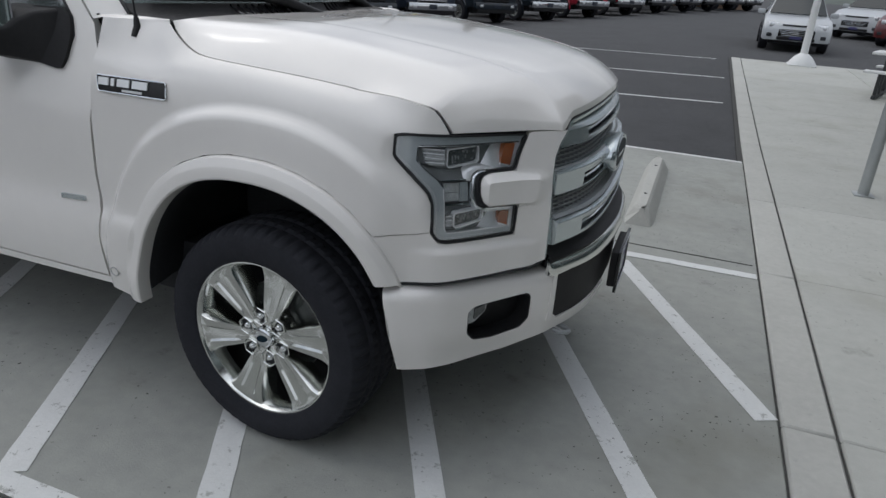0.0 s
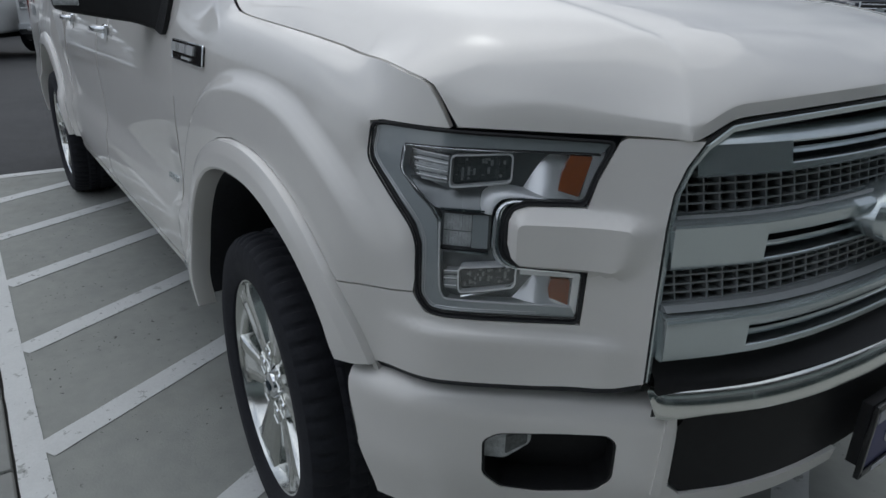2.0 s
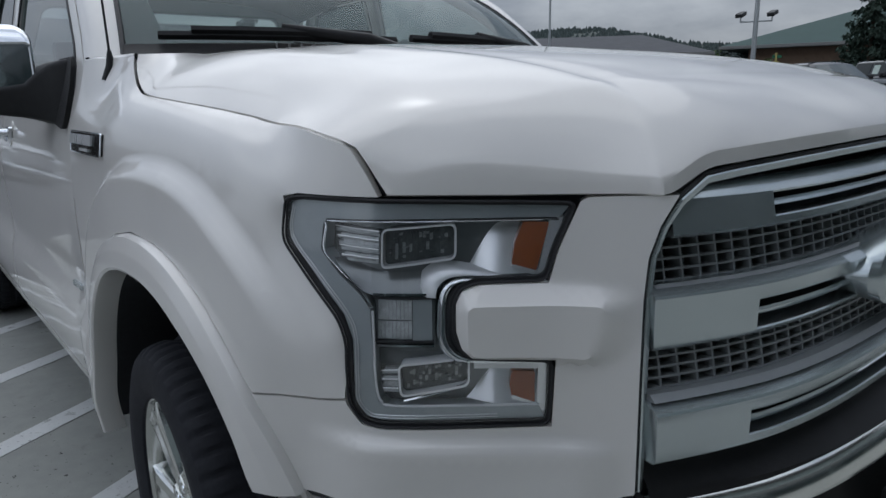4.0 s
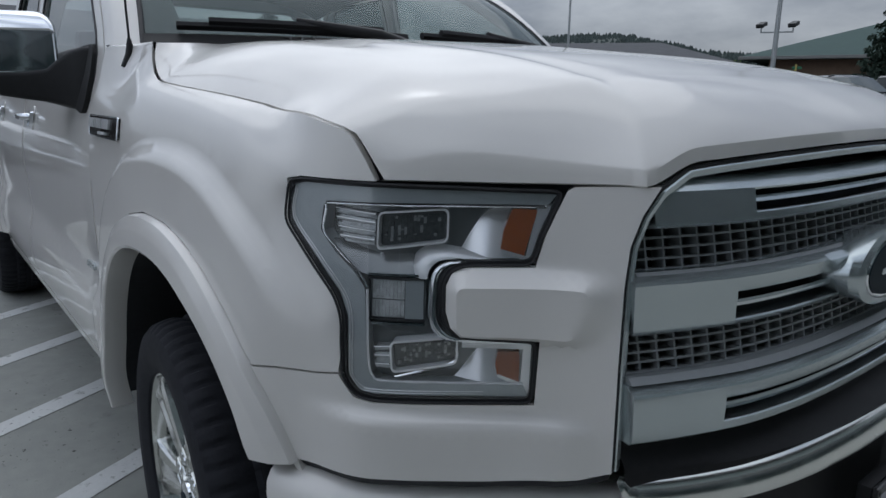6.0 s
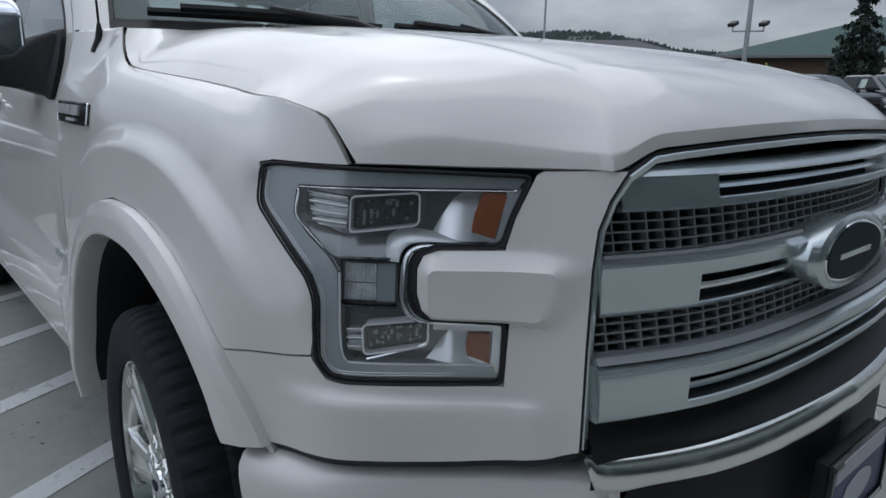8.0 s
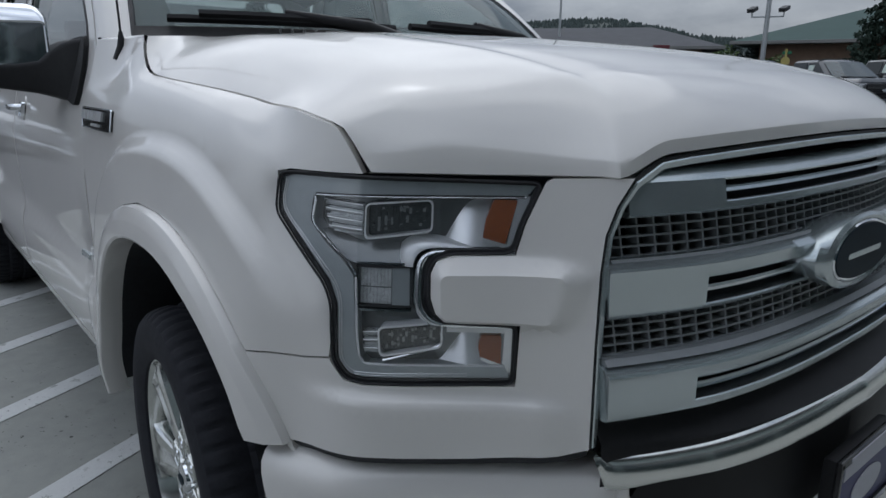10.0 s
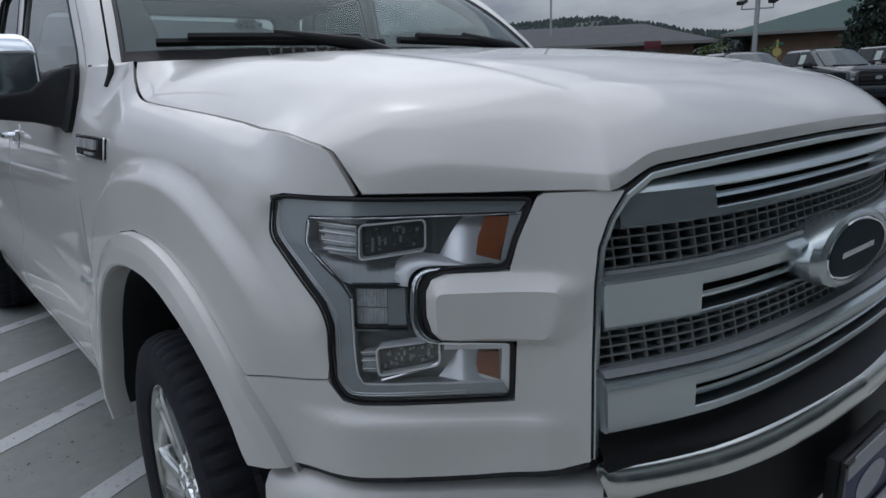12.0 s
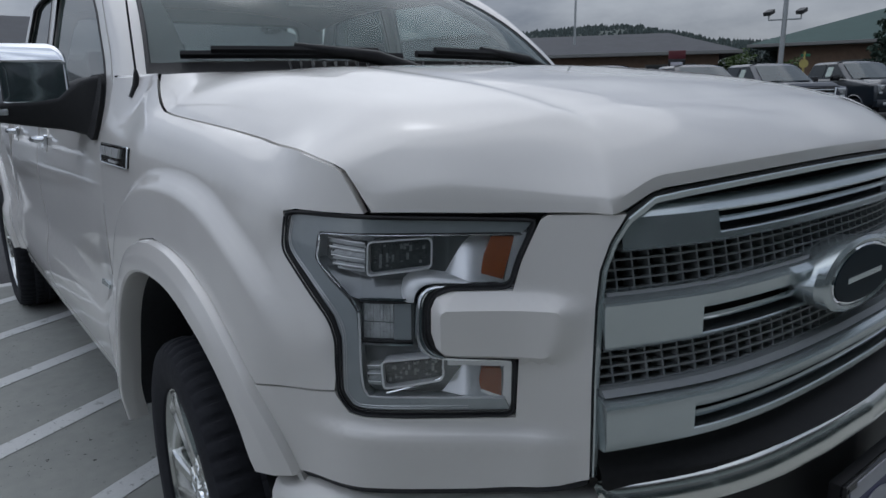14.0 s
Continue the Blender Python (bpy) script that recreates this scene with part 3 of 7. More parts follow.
# ---- the pickup ----
def build_fender(truck):
    rim = [arch_point(1.11, a) for a in (22, 34, 44, 54, 64, 74, 84, 94, 104, 114, 124, 134, 144, 154, 164, 172)]
    top = HOOD_SEAM[1:] + [(-0.300, 1.315), (-0.340, 1.325), (-0.370, 1.335), (-0.392, 1.345), (-0.46, 1.345), (-0.51, 1.345), (-0.56, 1.345), (-0.615, 1.345)]
    outline = ([(-0.655, 0.475), (-0.52, 0.442)] + rim[::-1] + [(0.40, 0.872), (0.477, 0.884), (0.548, 0.888), (0.597, 0.896)]
               + [(0.599, 0.930), (0.597, 0.985), (0.582, 1.017), (0.528, 1.067), (0.467, 1.123), (0.469, 1.187), (0.50, 1.193), (0.654, 1.193)]
               + top + [(-0.635, 1.25), (-0.655, 1.10), (-0.662, 0.90), (-0.652, 0.76), (-0.668, 0.66)])
    ridges = []
    for e in (1.290, 1.305, 1.320, 1.336, 1.352, 1.368, 1.383):
        ridge = [arch_point(e, a) for a in range(34, 160, 2)]
        ridges.append([(line_length(x), section_length(x, z)) for x, z in ridge if x < 0.45])
    for d in (0.0445,):
        ridges.append([(s - d * 0.9, v - d * 0.55) for s, v in [(0.467, 1.178), (0.467, 1.123), (0.528, 1.067), (0.582, 1.017), (0.597, 0.985), (0.599, 0.945)]])
    both("fender", panel("fender", outline, fender_skin, 0.020, depth=0.02, gap=0.0021, creases=ridges), PAINT, truck)
    rows = []
    profile = [(1.108, -0.01), (1.107, 0.009), (1.101, 0.016), (1.062, 0.0255), (1.054, 0.027), (1.0, 0.028), (0.990, 0.024), (0.986, 0.012), (0.986, -0.030)]
    for e, off in profile:
        row = []
        low = math.degrees(math.asin((0.333 / (0.605 * e)) ** 1.15))
        for k in range(61):
            a = low + (176 - low) * k / 60
            x, z = arch_point(e, a)
            px, py, pz = body(x, z, off)
            if x < 0 and z < 0.80:
                # the lip runs straight down behind the wheel
                py = lerp((py, 0), (body(x, 0.80, off)[1], 0), min(max((1.115 - e) / 0.05, 0.0), 1.0) * smooth(0.46, 0.66, z))[0]
            row.append((px, py, pz))
        rows.append(row)
    both("wheel_arch_flare", grid_mesh("wheel_arch_flare", rows, soft=30), PAINT, truck)
    # well liner
    rows = []
    for y in (-0.954, -0.935, -0.80, -0.6, -0.36):
        e = 0.994 if y < -0.94 else 0.988 if y < -0.9 else 1.03
        rows.append([(arch_point(e, 12 + 161 * k / 44)[0], y, arch_point(e, 12 + 161 * k / 44)[1]) for k in range(45)])
    rows.append([(-0.02, -0.34, 0.5)] * 45)
    both("wheel_well_liner", grid_mesh("wheel_well_liner", rows), CAVITY, truck)


def build_fascia(truck):
    lamp_side = LAMP_CORNERS[6:23]
    outline = ([(0.40, 0.872), (0.477, 0.884), (0.548, 0.888), (0.597, 0.896)] + lamp_side
               + [(0.942, 1.1945), (1.000, 1.1975), (1.064, 1.2000), (1.040, 1.156), (1.026, 1.112), (1.022, 1.055), (1.022, 0.934), (1.024, 0.764), (0.977, 0.750),
                  (0.837, 0.740), (0.694, 0.736), (0.54, 0.727), (0.449, 0.722), (0.41, 0.797)])
    both("front_fascia", panel("front_fascia", outline, fascia_skin, 0.012, depth=0.03, gap=0.0014, creases=[FINGER_TOP + FINGER_TOP[:1]] + [[(0.62, v), (0.80, v), (0.985, v)] for v in (0.8505, 0.843, 0.836, 0.829, 0.8225)], soft=32), PAINT, truck)
    # near-black strip stands in for the shade between fascia and bumper
    lower_edge = [(1.020, 0.764), (0.977, 0.750), (0.837, 0.740), (0.694, 0.736), (0.54, 0.727), (0.455, 0.722)]
    both("bumper_gap", ribbon("bumper_gap", lower_edge, [(s, v - 0.030) for s, v in lower_edge], (-0.003, -0.012, -0.05)), CAVITY, truck)
    # near-black sheet behind the skin puts the shade into the panel gaps
    dark = [(-0.72, 0.50), (-0.53, 0.50)] + [arch_point(1.06, a) for a in range(168, 20, -8)] + [(0.46, 0.73), (0.70, 0.72), (1.03, 0.76), (1.03, 1.1), (1.06, 1.19), (0.9, 1.205),
            (0.66, 1.205), (0.58, 1.262), (0.28, 1.318), (-0.6, 1.33), (-0.72, 1.26)]
    both("inner_structure", panel("inner_structure", dark, lambda s, v, o: body(s, v, o - 0.026), 0.05, holes=[grown(LAMP, -0.004)], depth=0), CAVITY, truck)


# where hood and fender meet: (s, v) on the body's skin, front to back
HOOD_SEAM = [(0.654, 1.198), (0.633, 1.224), (0.616, 1.244), (0.597, 1.263), (0.578, 1.271), (0.526, 1.281), (0.465, 1.293), (0.404, 1.304), (0.335, 1.316), (0.270, 1.325), (0.153, 1.324),
             (0.060, 1.319), (-0.037, 1.313), (-0.130, 1.308), (-0.204, 1.306), (-0.255, 1.309)]


def hood_lines():
    edge = spline([body(u, v, 0.003) for u, v in ((0.664, 1.1985), (0.760, 1.1975), (0.930, 1.1985), (1.015, 1.2005), (1.050, 1.2015))] + [(0.903, -0.462, 1.227), (0.916, -0.40, 1.233), (0.938, -0.31, 1.239), (0.966, -0.15, 1.245), (0.975, 0.0, 1.247)], 4)
    crease = spline([(0.574, -0.832, 1.272), (0.650, -0.730, 1.290), (0.740, -0.600, 1.305), (0.806, -0.520, 1.311), (0.836, -0.487, 1.312), (0.848, -0.458, 1.309),
                     (0.866, -0.40, 1.312), (0.888, -0.31, 1.315), (0.916, -0.15, 1.317), (0.925, 0.0, 1.317)], 4)
    return edge, crease


def resample(points, n):
    """n + 1 points evenly along the line."""
    pts = [Vector(p) for p in points]
    run = [0.0]
    for a, b in zip(pts, pts[1:]):
        run.append(run[-1] + (b - a).length)
    out = []
    for k in range(n + 1):
        d = run[-1] * k / n
        i = min(max(int(np.searchsorted(run, d, side="right")) - 1, 0), len(pts) - 2)
        out.append(pts[i].lerp(pts[i + 1], (d - run[i]) / max(run[i + 1] - run[i], 1e-9)))
    return out


def build_hood(truck):
    edge, crease = hood_lines()
    back = spline([(-0.392, -0.790, 1.438), (-0.396, -0.70, 1.442), (-0.396, -0.6, 1.444), (-0.394, -0.55, 1.445), (-0.391, -0.50, 1.446), (-0.388, -0.46, 1.446),
                   (-0.38, -0.40, 1.447), (-0.37, -0.31, 1.448), (-0.35, -0.15, 1.45), (-0.345, 0.0, 1.45)], 4)
    n = 40
    side = [tuple(body(s, v, 0.001)) for s, v in HOOD_SEAM[3:]]
    rear = [body(-0.300, 1.315, 0.001), body(-0.340, 1.325, 0.001), body(-0.368, 1.335, 0.001), body(-0.385, 1.346, 0.001)]
    seam = [p + Vector((0.001 + 0.004 * smooth(0.25, 0.0, i / n), 0.0052 + 0.003 * smooth(0.35, 0.0, i / n), 0.0)) for i, p in enumerate(resample(spline(side + rear, 4), n))][::-1]
    inner = []
    for c in range(len(edge)):
        a, b = Vector(back[c]), Vector(crease[c])
        col = []
        for k in range(n + 1):
            w = k / n
            p = a.lerp(b, w)
            p.z += 0.045 * (1 - abs(2 * w ** 1.2 - 1) ** 3) * smooth(-0.6, 0.45, w)
            dome = 0.58 - 0.11 * w
            p.z += 0.006 * (1 - smooth(dome - 0.10, dome + 0.07, abs(p.y))) * (1 - smooth(0.70, 0.99, w)) * smooth(0.05, 0.35, w)
            col.append(p)
        inner.append(col)
    joint = 6
    steps = (0.0, 0.05, 0.12, 0.20, 0.30, 0.42, 0.55, 0.70, 0.85)
    cols = []
    for t in steps:
        col = []
        for k in range(n + 1):
            p, q = seam[k], inner[joint][k]
            m1 = (inner[joint + 2][k] - inner[joint][k]).normalized() * (q - p).length
            w = p.lerp(q, t)
            rise_end = m1.z / max(abs(q.z - p.z), 1e-4)
            ease = (1 + max(1 - rise_end, 0.0)) * t - max(1 - rise_end, 0.0) * t * t
            w.z = p.z + (q.z - p.z) * (ease if q.z > p.z else t)
            col.append(w)
        cols.append(col)
    cols += inner[joint:]
    front = resample([body(s, v, 0.002) for s, v in HOOD_SEAM[:4]], 12)[::-1]
    full = []
    for i, col in enumerate(cols):
        top = col[-1]
        if i < len(steps):
            e = Vector(edge[0]).lerp(Vector(edge[joint]), steps[i])
        else:
            e = Vector(edge[joint + i - len(steps)])
        # a long soft fall to the nose, ending in a low upright lip
        corner = smooth(0.44, 0.66, abs(top.y))
        reach = 0.120 - 0.060 * corner
        d = (col[-1] - col[-3]).normalized()
        start = top - d * reach
        row = [p for p in col if (p - top).dot(d) < -reach - 0.004]
        fixed = n + 1 - 4
        row = resample(row + [start], fixed - 1)
        lip = e + Vector((-0.007 - 0.004 * corner, 0.004 * corner, 0.025 + 0.030 * smooth(0.48, 0.82, abs(top.y))))
        pull = top - d * 0.012
        roll = []
        for k in range(1, 10):
            t = k / 9
            roll.append(start * (1 - t) ** 2 + pull * 2 * t * (1 - t) + lip * t * t)
        roll += [lip.lerp(e, 0.22) + Vector((0.0022, 0, 0.001)), lip.lerp(e, 0.6) + Vector((0.0018, 0, 0)), e]
        if i == 0:
            row = resample(col, fixed - 1)
            roll = [p + Vector((0.005, 0.0085, 0.0)) for p in front[1:]]
        elif i < 9:
            w = smooth(0.0, 1.0, i / 9)
            row = [a.lerp(b, w) for a, b in zip(resample(col, fixed - 1), row)]
            base = [c0 + (top - front[0]).lerp(e - front[-1], k / 12) for k, c0 in enumerate(front)][1:]
            roll = [a.lerp(b, w) for a, b in zip(base, roll)]
        line = row + roll
        line.append(line[-1] + Vector((-0.006, 0, -0.002)))
        line.append(line[-1] + Vector((-0.03, 0.0, -0.004)))
        full.append([tuple(p) for p in line])
    turn_in = len(full[0]) - 15
    skirt = [(x, y + 0.005, z - 0.018) if k < turn_in else (x - 0.012, y + 0.014, z - 0.004) for k, (x, y, z) in enumerate(full[0])]
    full = [skirt] + full
    left = [[(x, -y, z) for x, y, z in row] for row in full[::-1]]
    rows = full + left[1:]
    part("hood", grid_mesh("hood", rows, soft=24, flip=True), PAINT, truck)


def ribbon(name, near, far, depths, n=40, soft=50, flip=False):
    """A strip on the body between two (s, v) lines, its depths running across it."""
    a = resample([(s, v, 0) for s, v in spline(near, 6)], n)
    b = resample([(s, v, 0) for s, v in spline(far, 6)], n)
    rows = []
    for p, q in zip(a, b):
        rows.append([body(*p.lerp(q, j / (len(depths) - 1)).xy, d) for j, d in enumerate(depths)])
    return grid_mesh(name, rows, soft=soft, flip=flip)


def build_headlight(truck):
    def skin(s, v, off=0.0):
        return body(s, v, off if off > -0.012 else -0.012 + (off + 0.012) * 0.85)

    def at(depth):
        return lambda s, v, o: skin(s, v, o - depth)
    lamp = both("headlight", panel("headlight", grown(LAMP, -0.002), at(0.005), 0.03, holes=[grown(LAMP, -0.0075)], depth=0.02), SEAL, truck)
    rim = grown(LAMP_CORNERS, -0.0085)
    for k, side in enumerate(lamp):
        def put(name, me, mat, label="", k=k, side=side):
            return part(name, mirrored(me) if k else me, mat, side, label)
        put("housing", panel("housing", grown(LAMP, -0.003), at(0.047), 0.02, depth=0), HOUSING)
        put("housing_wall", panel("housing_wall", grown(LAMP, -0.005), at(0.018), 0.03, holes=[grown(LAMP, -0.0085)], depth=0.032), HOUSING)
        guide = rim[0:12] + [(0.884, 0.889), (0.75, 0.888), (0.658, 0.886), (0.646, 0.894), (0.641, 0.912), (0.638, 0.98), (0.633, 1.034), (0.616, 1.053), (0.575, 1.082), (0.541, 1.113),
                             (0.543, 1.150), (0.550, 1.160), (0.70, 1.163), (0.909, 1.164)] + rim[22:26]
        put("light_guide", solid_between("light_guide", guide, skin, -0.060, -0.011), GUIDE, "frosted grey light pipe")
        # two lines moulded in the guide
        for inset, depth in ((0.0125, 0.0100), (0.0165, 0.0102)):
            ln = grown(LAMP_CORNERS, -inset)
            put("guide_line", tube("guide_line", [skin(s, v, -depth) for s, v in spline(ln[0:11], 4)], 0.0009, 5), BRIGHT)
        path = spline([(0.905, 1.1625), (0.735, 1.161), (0.552, 1.158), (0.545, 1.150), (0.543, 1.113), (0.572, 1.088), (0.616, 1.056), (0.634, 1.036)], 5)
        put("guide_edge", tube("guide_edge", [skin(s, v, -0.0125) for s, v in path], 0.0012, 6), SEAL)
        put("guide_edge", tube("guide_edge", [skin(s + 0.0024, v - 0.0018, -0.0145) for s, v in path], 0.0020, 6), CHROME)
        path = spline([(0.637, 1.03), (0.640, 0.977), (0.643, 0.915), (0.650, 0.893), (0.664, 0.888), (0.75, 0.889), (0.884, 0.890)], 5)
        put("guide_edge", tube("guide_edge", [skin(s, v, -0.014) for s, v in path], 0.0022, 6), BRIGHT)
        # silver bowls
        def dish(s, v, o):
            low, high = (1.082, 1.160) if v > 1.0 else (0.889, 0.955)
            return body(s, v, o - 0.044 + 0.026 * min(max((high - v) / (high - low), 0.0), 1.0) - 0.030 * (1 - smooth(0.755, 0.835, s)))
        put("reflector", panel("reflector", [(0.680, 1.160), (0.898, 1.161), (0.880, 1.082), (0.80, 1.080), (0.745, 1.075), (0.700, 1.060)], dish, 0.012, depth=0.02), REFLECTOR)
        put("reflector", panel("reflector", [(0.735, 0.955), (0.884, 0.955), (0.884, 0.889), (0.735, 0.889)], dish, 0.012, depth=0.02), REFLECTOR)
        put("bowl_shelf", ribbon("bowl_shelf", [(0.548, 1.100), (0.580, 1.080), (0.625, 1.051), (0.712, 1.052)], [(0.575, 1.098), (0.625, 1.088), (0.680, 1.085), (0.745, 1.090)], (-0.024, -0.033, -0.045), 20), HOUSING)
        for quad in ([(0.862, 1.157), (0.897, 1.156), (0.879, 1.086), (0.845, 1.095)], [(0.845, 0.942), (0.878, 0.942), (0.878, 0.888), (0.845, 0.901)]):
            curved = [quad[0], quad[1], lerp(quad[1], quad[2], 0.5), quad[2], quad[3], tuple(a - b for a, b in zip(lerp(quad[3], quad[0], 0.5), (0.004, 0)))]
            put("amber_reflector", solid_between("amber_reflector", rounded(curved, 0.004), skin, -0.046, -0.016), AMBER, "orange reflector")
        trims = ([(0.897, 1.162), (0.913, 1.163), (0.895, 1.078), (0.877, 1.081), (0.845, 1.092), (0.845, 1.097), (0.882, 1.087)],
                 [(0.790, 0.954), (0.894, 0.955), (0.893, 0.868), (0.885, 0.868), (0.885, 0.881), (0.877, 0.887), (0.845, 0.900), (0.845, 0.905), (0.880, 0.892), (0.882, 0.946), (0.79, 0.947)])
        for loop in trims:
            put("side_trim", solid_between("side_trim", loop, skin, -0.045, -0.016), REFLECTOR, "satin silver trim")
        lamps = (([(0.650, 1.147), (0.767, 1.156), (0.766, 1.104), (0.649, 1.089)], [(0.556, 1.149), (0.644, 1.143), (0.643, 1.095), (0.574, 1.098)], 11),
                 ([(0.676, 0.951), (0.784, 0.963), (0.783, 0.918), (0.678, 0.899)], [(0.648, 0.940), (0.676, 0.942), (0.675, 0.903), (0.649, 0.903)], 8))
        for n_lamp, (quad, block, rib_n) in enumerate(lamps):
            put("lamp_bezel", panel("lamp_bezel", rounded(quad, 0.011, 4), at(0.018), 0.02, holes=[rounded(grown(quad, -0.0030), 0.009, 4)], depth=0.045), BRIGHT, "thin bright lamp frame")
            lens = grown(quad, -0.0035)
            put("projector_lens", solid_between("projector_lens", rounded(lens, 0.008), skin, -0.07, -0.036), LENS_DARK, "dark faceted lamp lens")
            (s0, v0), (s1, v1), (s2, v2), (s3, v3) = grown(quad, -0.010)

            def spot(a, b):
                return lerp(lerp((s0, v0), (s1, v1), a), lerp((s3, v3), (s2, v2), a), b)
            # random cells in paler grey stand in for glints on the dark lens
            dark, bright = [], []
            random.seed(5 + n_lamp)
            for c in range(17):
                cuts = sorted(random.uniform(0.08, 0.92) for _ in range(6))
                for b0, b1 in zip([0.0] + cuts, cuts + [1.0]):
                    a0, a1 = c / 17 * 0.98 + 0.003, (c + 1) / 17 * 0.98 - 0.003
                    cell = solid_between("cell", [spot(a0, b0), spot(a1, b0), spot(a1, b1), spot(a0, b1)], skin, -0.044, -0.035 + random.uniform(0, 0.006))
                    (bright if random.random() < 0.28 else dark).append(cell)
            put("lens_array", merged("lens_array", dark), LENS_DARK)
            put("lens_array", merged("lens_array", bright), LENS_FACET)
            ribs = []
            (s0, v0), (s1, v1), (s2, v2), (s3, v3) = block
            for r in range(rib_n):
                b0, b1 = r / rib_n + 0.004, (r + 1) / rib_n - 0.004
                start = 0.0 if r % 2 else 0.14
                q = [lerp(lerp((s0, v0), (s3, v3), b0), lerp((s1, v1), (s2, v2), b0), start), lerp((s1, v1), (s2, v2), b0), lerp((s1, v1), (s2, v2), b1), lerp(lerp((s0, v0), (s3, v3), b1), lerp((s1, v1), (s2, v2), b1), start)]
                ribs.append(solid_between("rib", q, skin, -0.056, -0.024 - 0.004 * (r % 2) - 0.003 * (r % 3 == 1)))
            put("lamp_block", merged("lamp_block", ribs), CRYSTAL, "clear ribbed lamp block")
            edges = []
            for r in range(0, rib_n + 1, 3):
                b = r / rib_n
                edges.append(tube("edge", [skin(*lerp(lerp((s0, v0), (s3, v3), b), lerp((s1, v1), (s2, v2), b), u), -0.023) for u in (0.05, 0.6, 1.0)], 0.0009, 5))
            put("block_edge", merged("block_edge", edges), BRIGHT)
        wedge = spline([(0.684, 0.893), (0.720, 0.903), (0.779, 0.922), (0.780, 0.944)], 4)
        put("lamp_strut", tube("lamp_strut", [skin(s, v, -0.022) for s, v in wedge], 0.0022, 6), CHROME)
        # marker lamp in the neck
        ribs = []
        for r, (v0, v1) in enumerate(((1.043, 1.014), (1.012, 0.986))):
            for c in range(9):
                s = 0.642 + 0.0062 * c
                ribs.append(solid_between("rib", [(s, v0), (s + 0.0057, v0), (s + 0.0057, v1), (s, v1)], skin, -0.055, -0.029 - 0.0008 * ((c + r) % 3 == 0)))
        put("marker_block", merged("marker_block", ribs), CRYSTAL, "clear ribbed marker lamp")
        put("marker_panel", solid_between("marker_panel", [(0.699, 1.044), (0.729, 1.045), (0.729, 0.985), (0.699, 0.985)], skin, -0.055, -0.026), GUIDE)
        put("marker_bed", solid_between("marker_bed", [(0.637, 1.048), (0.733, 1.050), (0.733, 0.982), (0.637, 0.982)], skin, -0.046, -0.0308), HOUSING)
        for v, mat in ((1.0515, CHROME), (1.0465, SEAL), (0.9825, SEAL), (0.977, CHROME)):
            put("divider", solid_between("divider", [(0.634, v + 0.0018), (0.732, v + 0.0030), (0.732, v - 0.0004), (0.634, v - 0.0014)], skin, -0.06, -0.022), mat)
        # bright band and gasket round the finger
        outer = [(0.895, 1.0795), (0.835, 1.0805), (0.775, 1.081), (0.754, 1.077), (0.741, 1.067), (0.735, 1.052), (0.733, 1.02), (0.733, 0.986), (0.742, 0.967), (0.759, 0.954), (0.791, 0.9495), (0.84, 0.950), (0.893, 0.951)]
        inner = [(0.905, 1.067), (0.84, 1.069), (0.790, 1.069), (0.774, 1.064), (0.765, 1.053), (0.762, 1.04), (0.761, 1.02), (0.761, 1.0), (0.766, 0.984), (0.779, 0.974), (0.80, 0.9715), (0.84, 0.970), (0.905, 0.9685)]
        mid = [lerp(p, q, 0.66) for p, q in zip(outer, inner)]
        put("chrome_trim", ribbon("chrome_trim", outer, mid, (-0.050, -0.016, -0.0105, -0.010, -0.014)), CHROME, "bright trim round the finger")
        put("finger_gasket", ribbon("finger_gasket", mid, inner, (-0.016, -0.010, -0.0085, -0.0105, -0.0065, -0.012)), SEAL)
        dome_out = [(0.704, 1.049), (0.702, 1.066), (0.714, 1.086), (0.742, 1.098), (0.79, 1.093), (0.850, 1.081)]
        dome_in = [(0.735, 1.049), (0.737, 1.060), (0.744, 1.071), (0.760, 1.079), (0.80, 1.081), (0.852, 1.0795)]
        put("trim_dome", ribbon("trim_dome", dome_out, dome_in, (-0.045, -0.026, -0.018, -0.016), 24), BRIGHT, "rounded silver trim")
        pane = put("lens_cover", panel("lens_cover", grown(LAMP, -0.007), at(0.0045), 0.025, depth=0), HEADLIGHT_GLASS, "clear outer lens")
        pane.visible_shadow = False
        path = [skin(s, v, -0.001) for s, v in grown(LAMP, -0.002)]
        put("gasket", tube("gasket", path + path[:1], 0.0022, 6), SEAL)


def bar_sweep(name, profile, y0, y1, steps=24, soft=30):
    """A bar along the grille: profile points are (z, off)."""
    rows = []
    for k in range(steps + 1):
        y = y0 + (y1 - y0) * k / steps
        rows.append([grille_skin(y, z, off) for z, off in profile])
    n = len(profile)
    verts = [p for r in rows for p in r]
    faces = []
    for i in range(steps):
        for j in range(n):
            a, b = i * n + j, i * n + (j + 1) % n
            faces.append([a, b, b + n, a + n])
    faces.append(list(range(n))[::-1])
    faces.append([steps * n + j for j in range(n)])
    return mesh_of(name, verts, faces, soft)


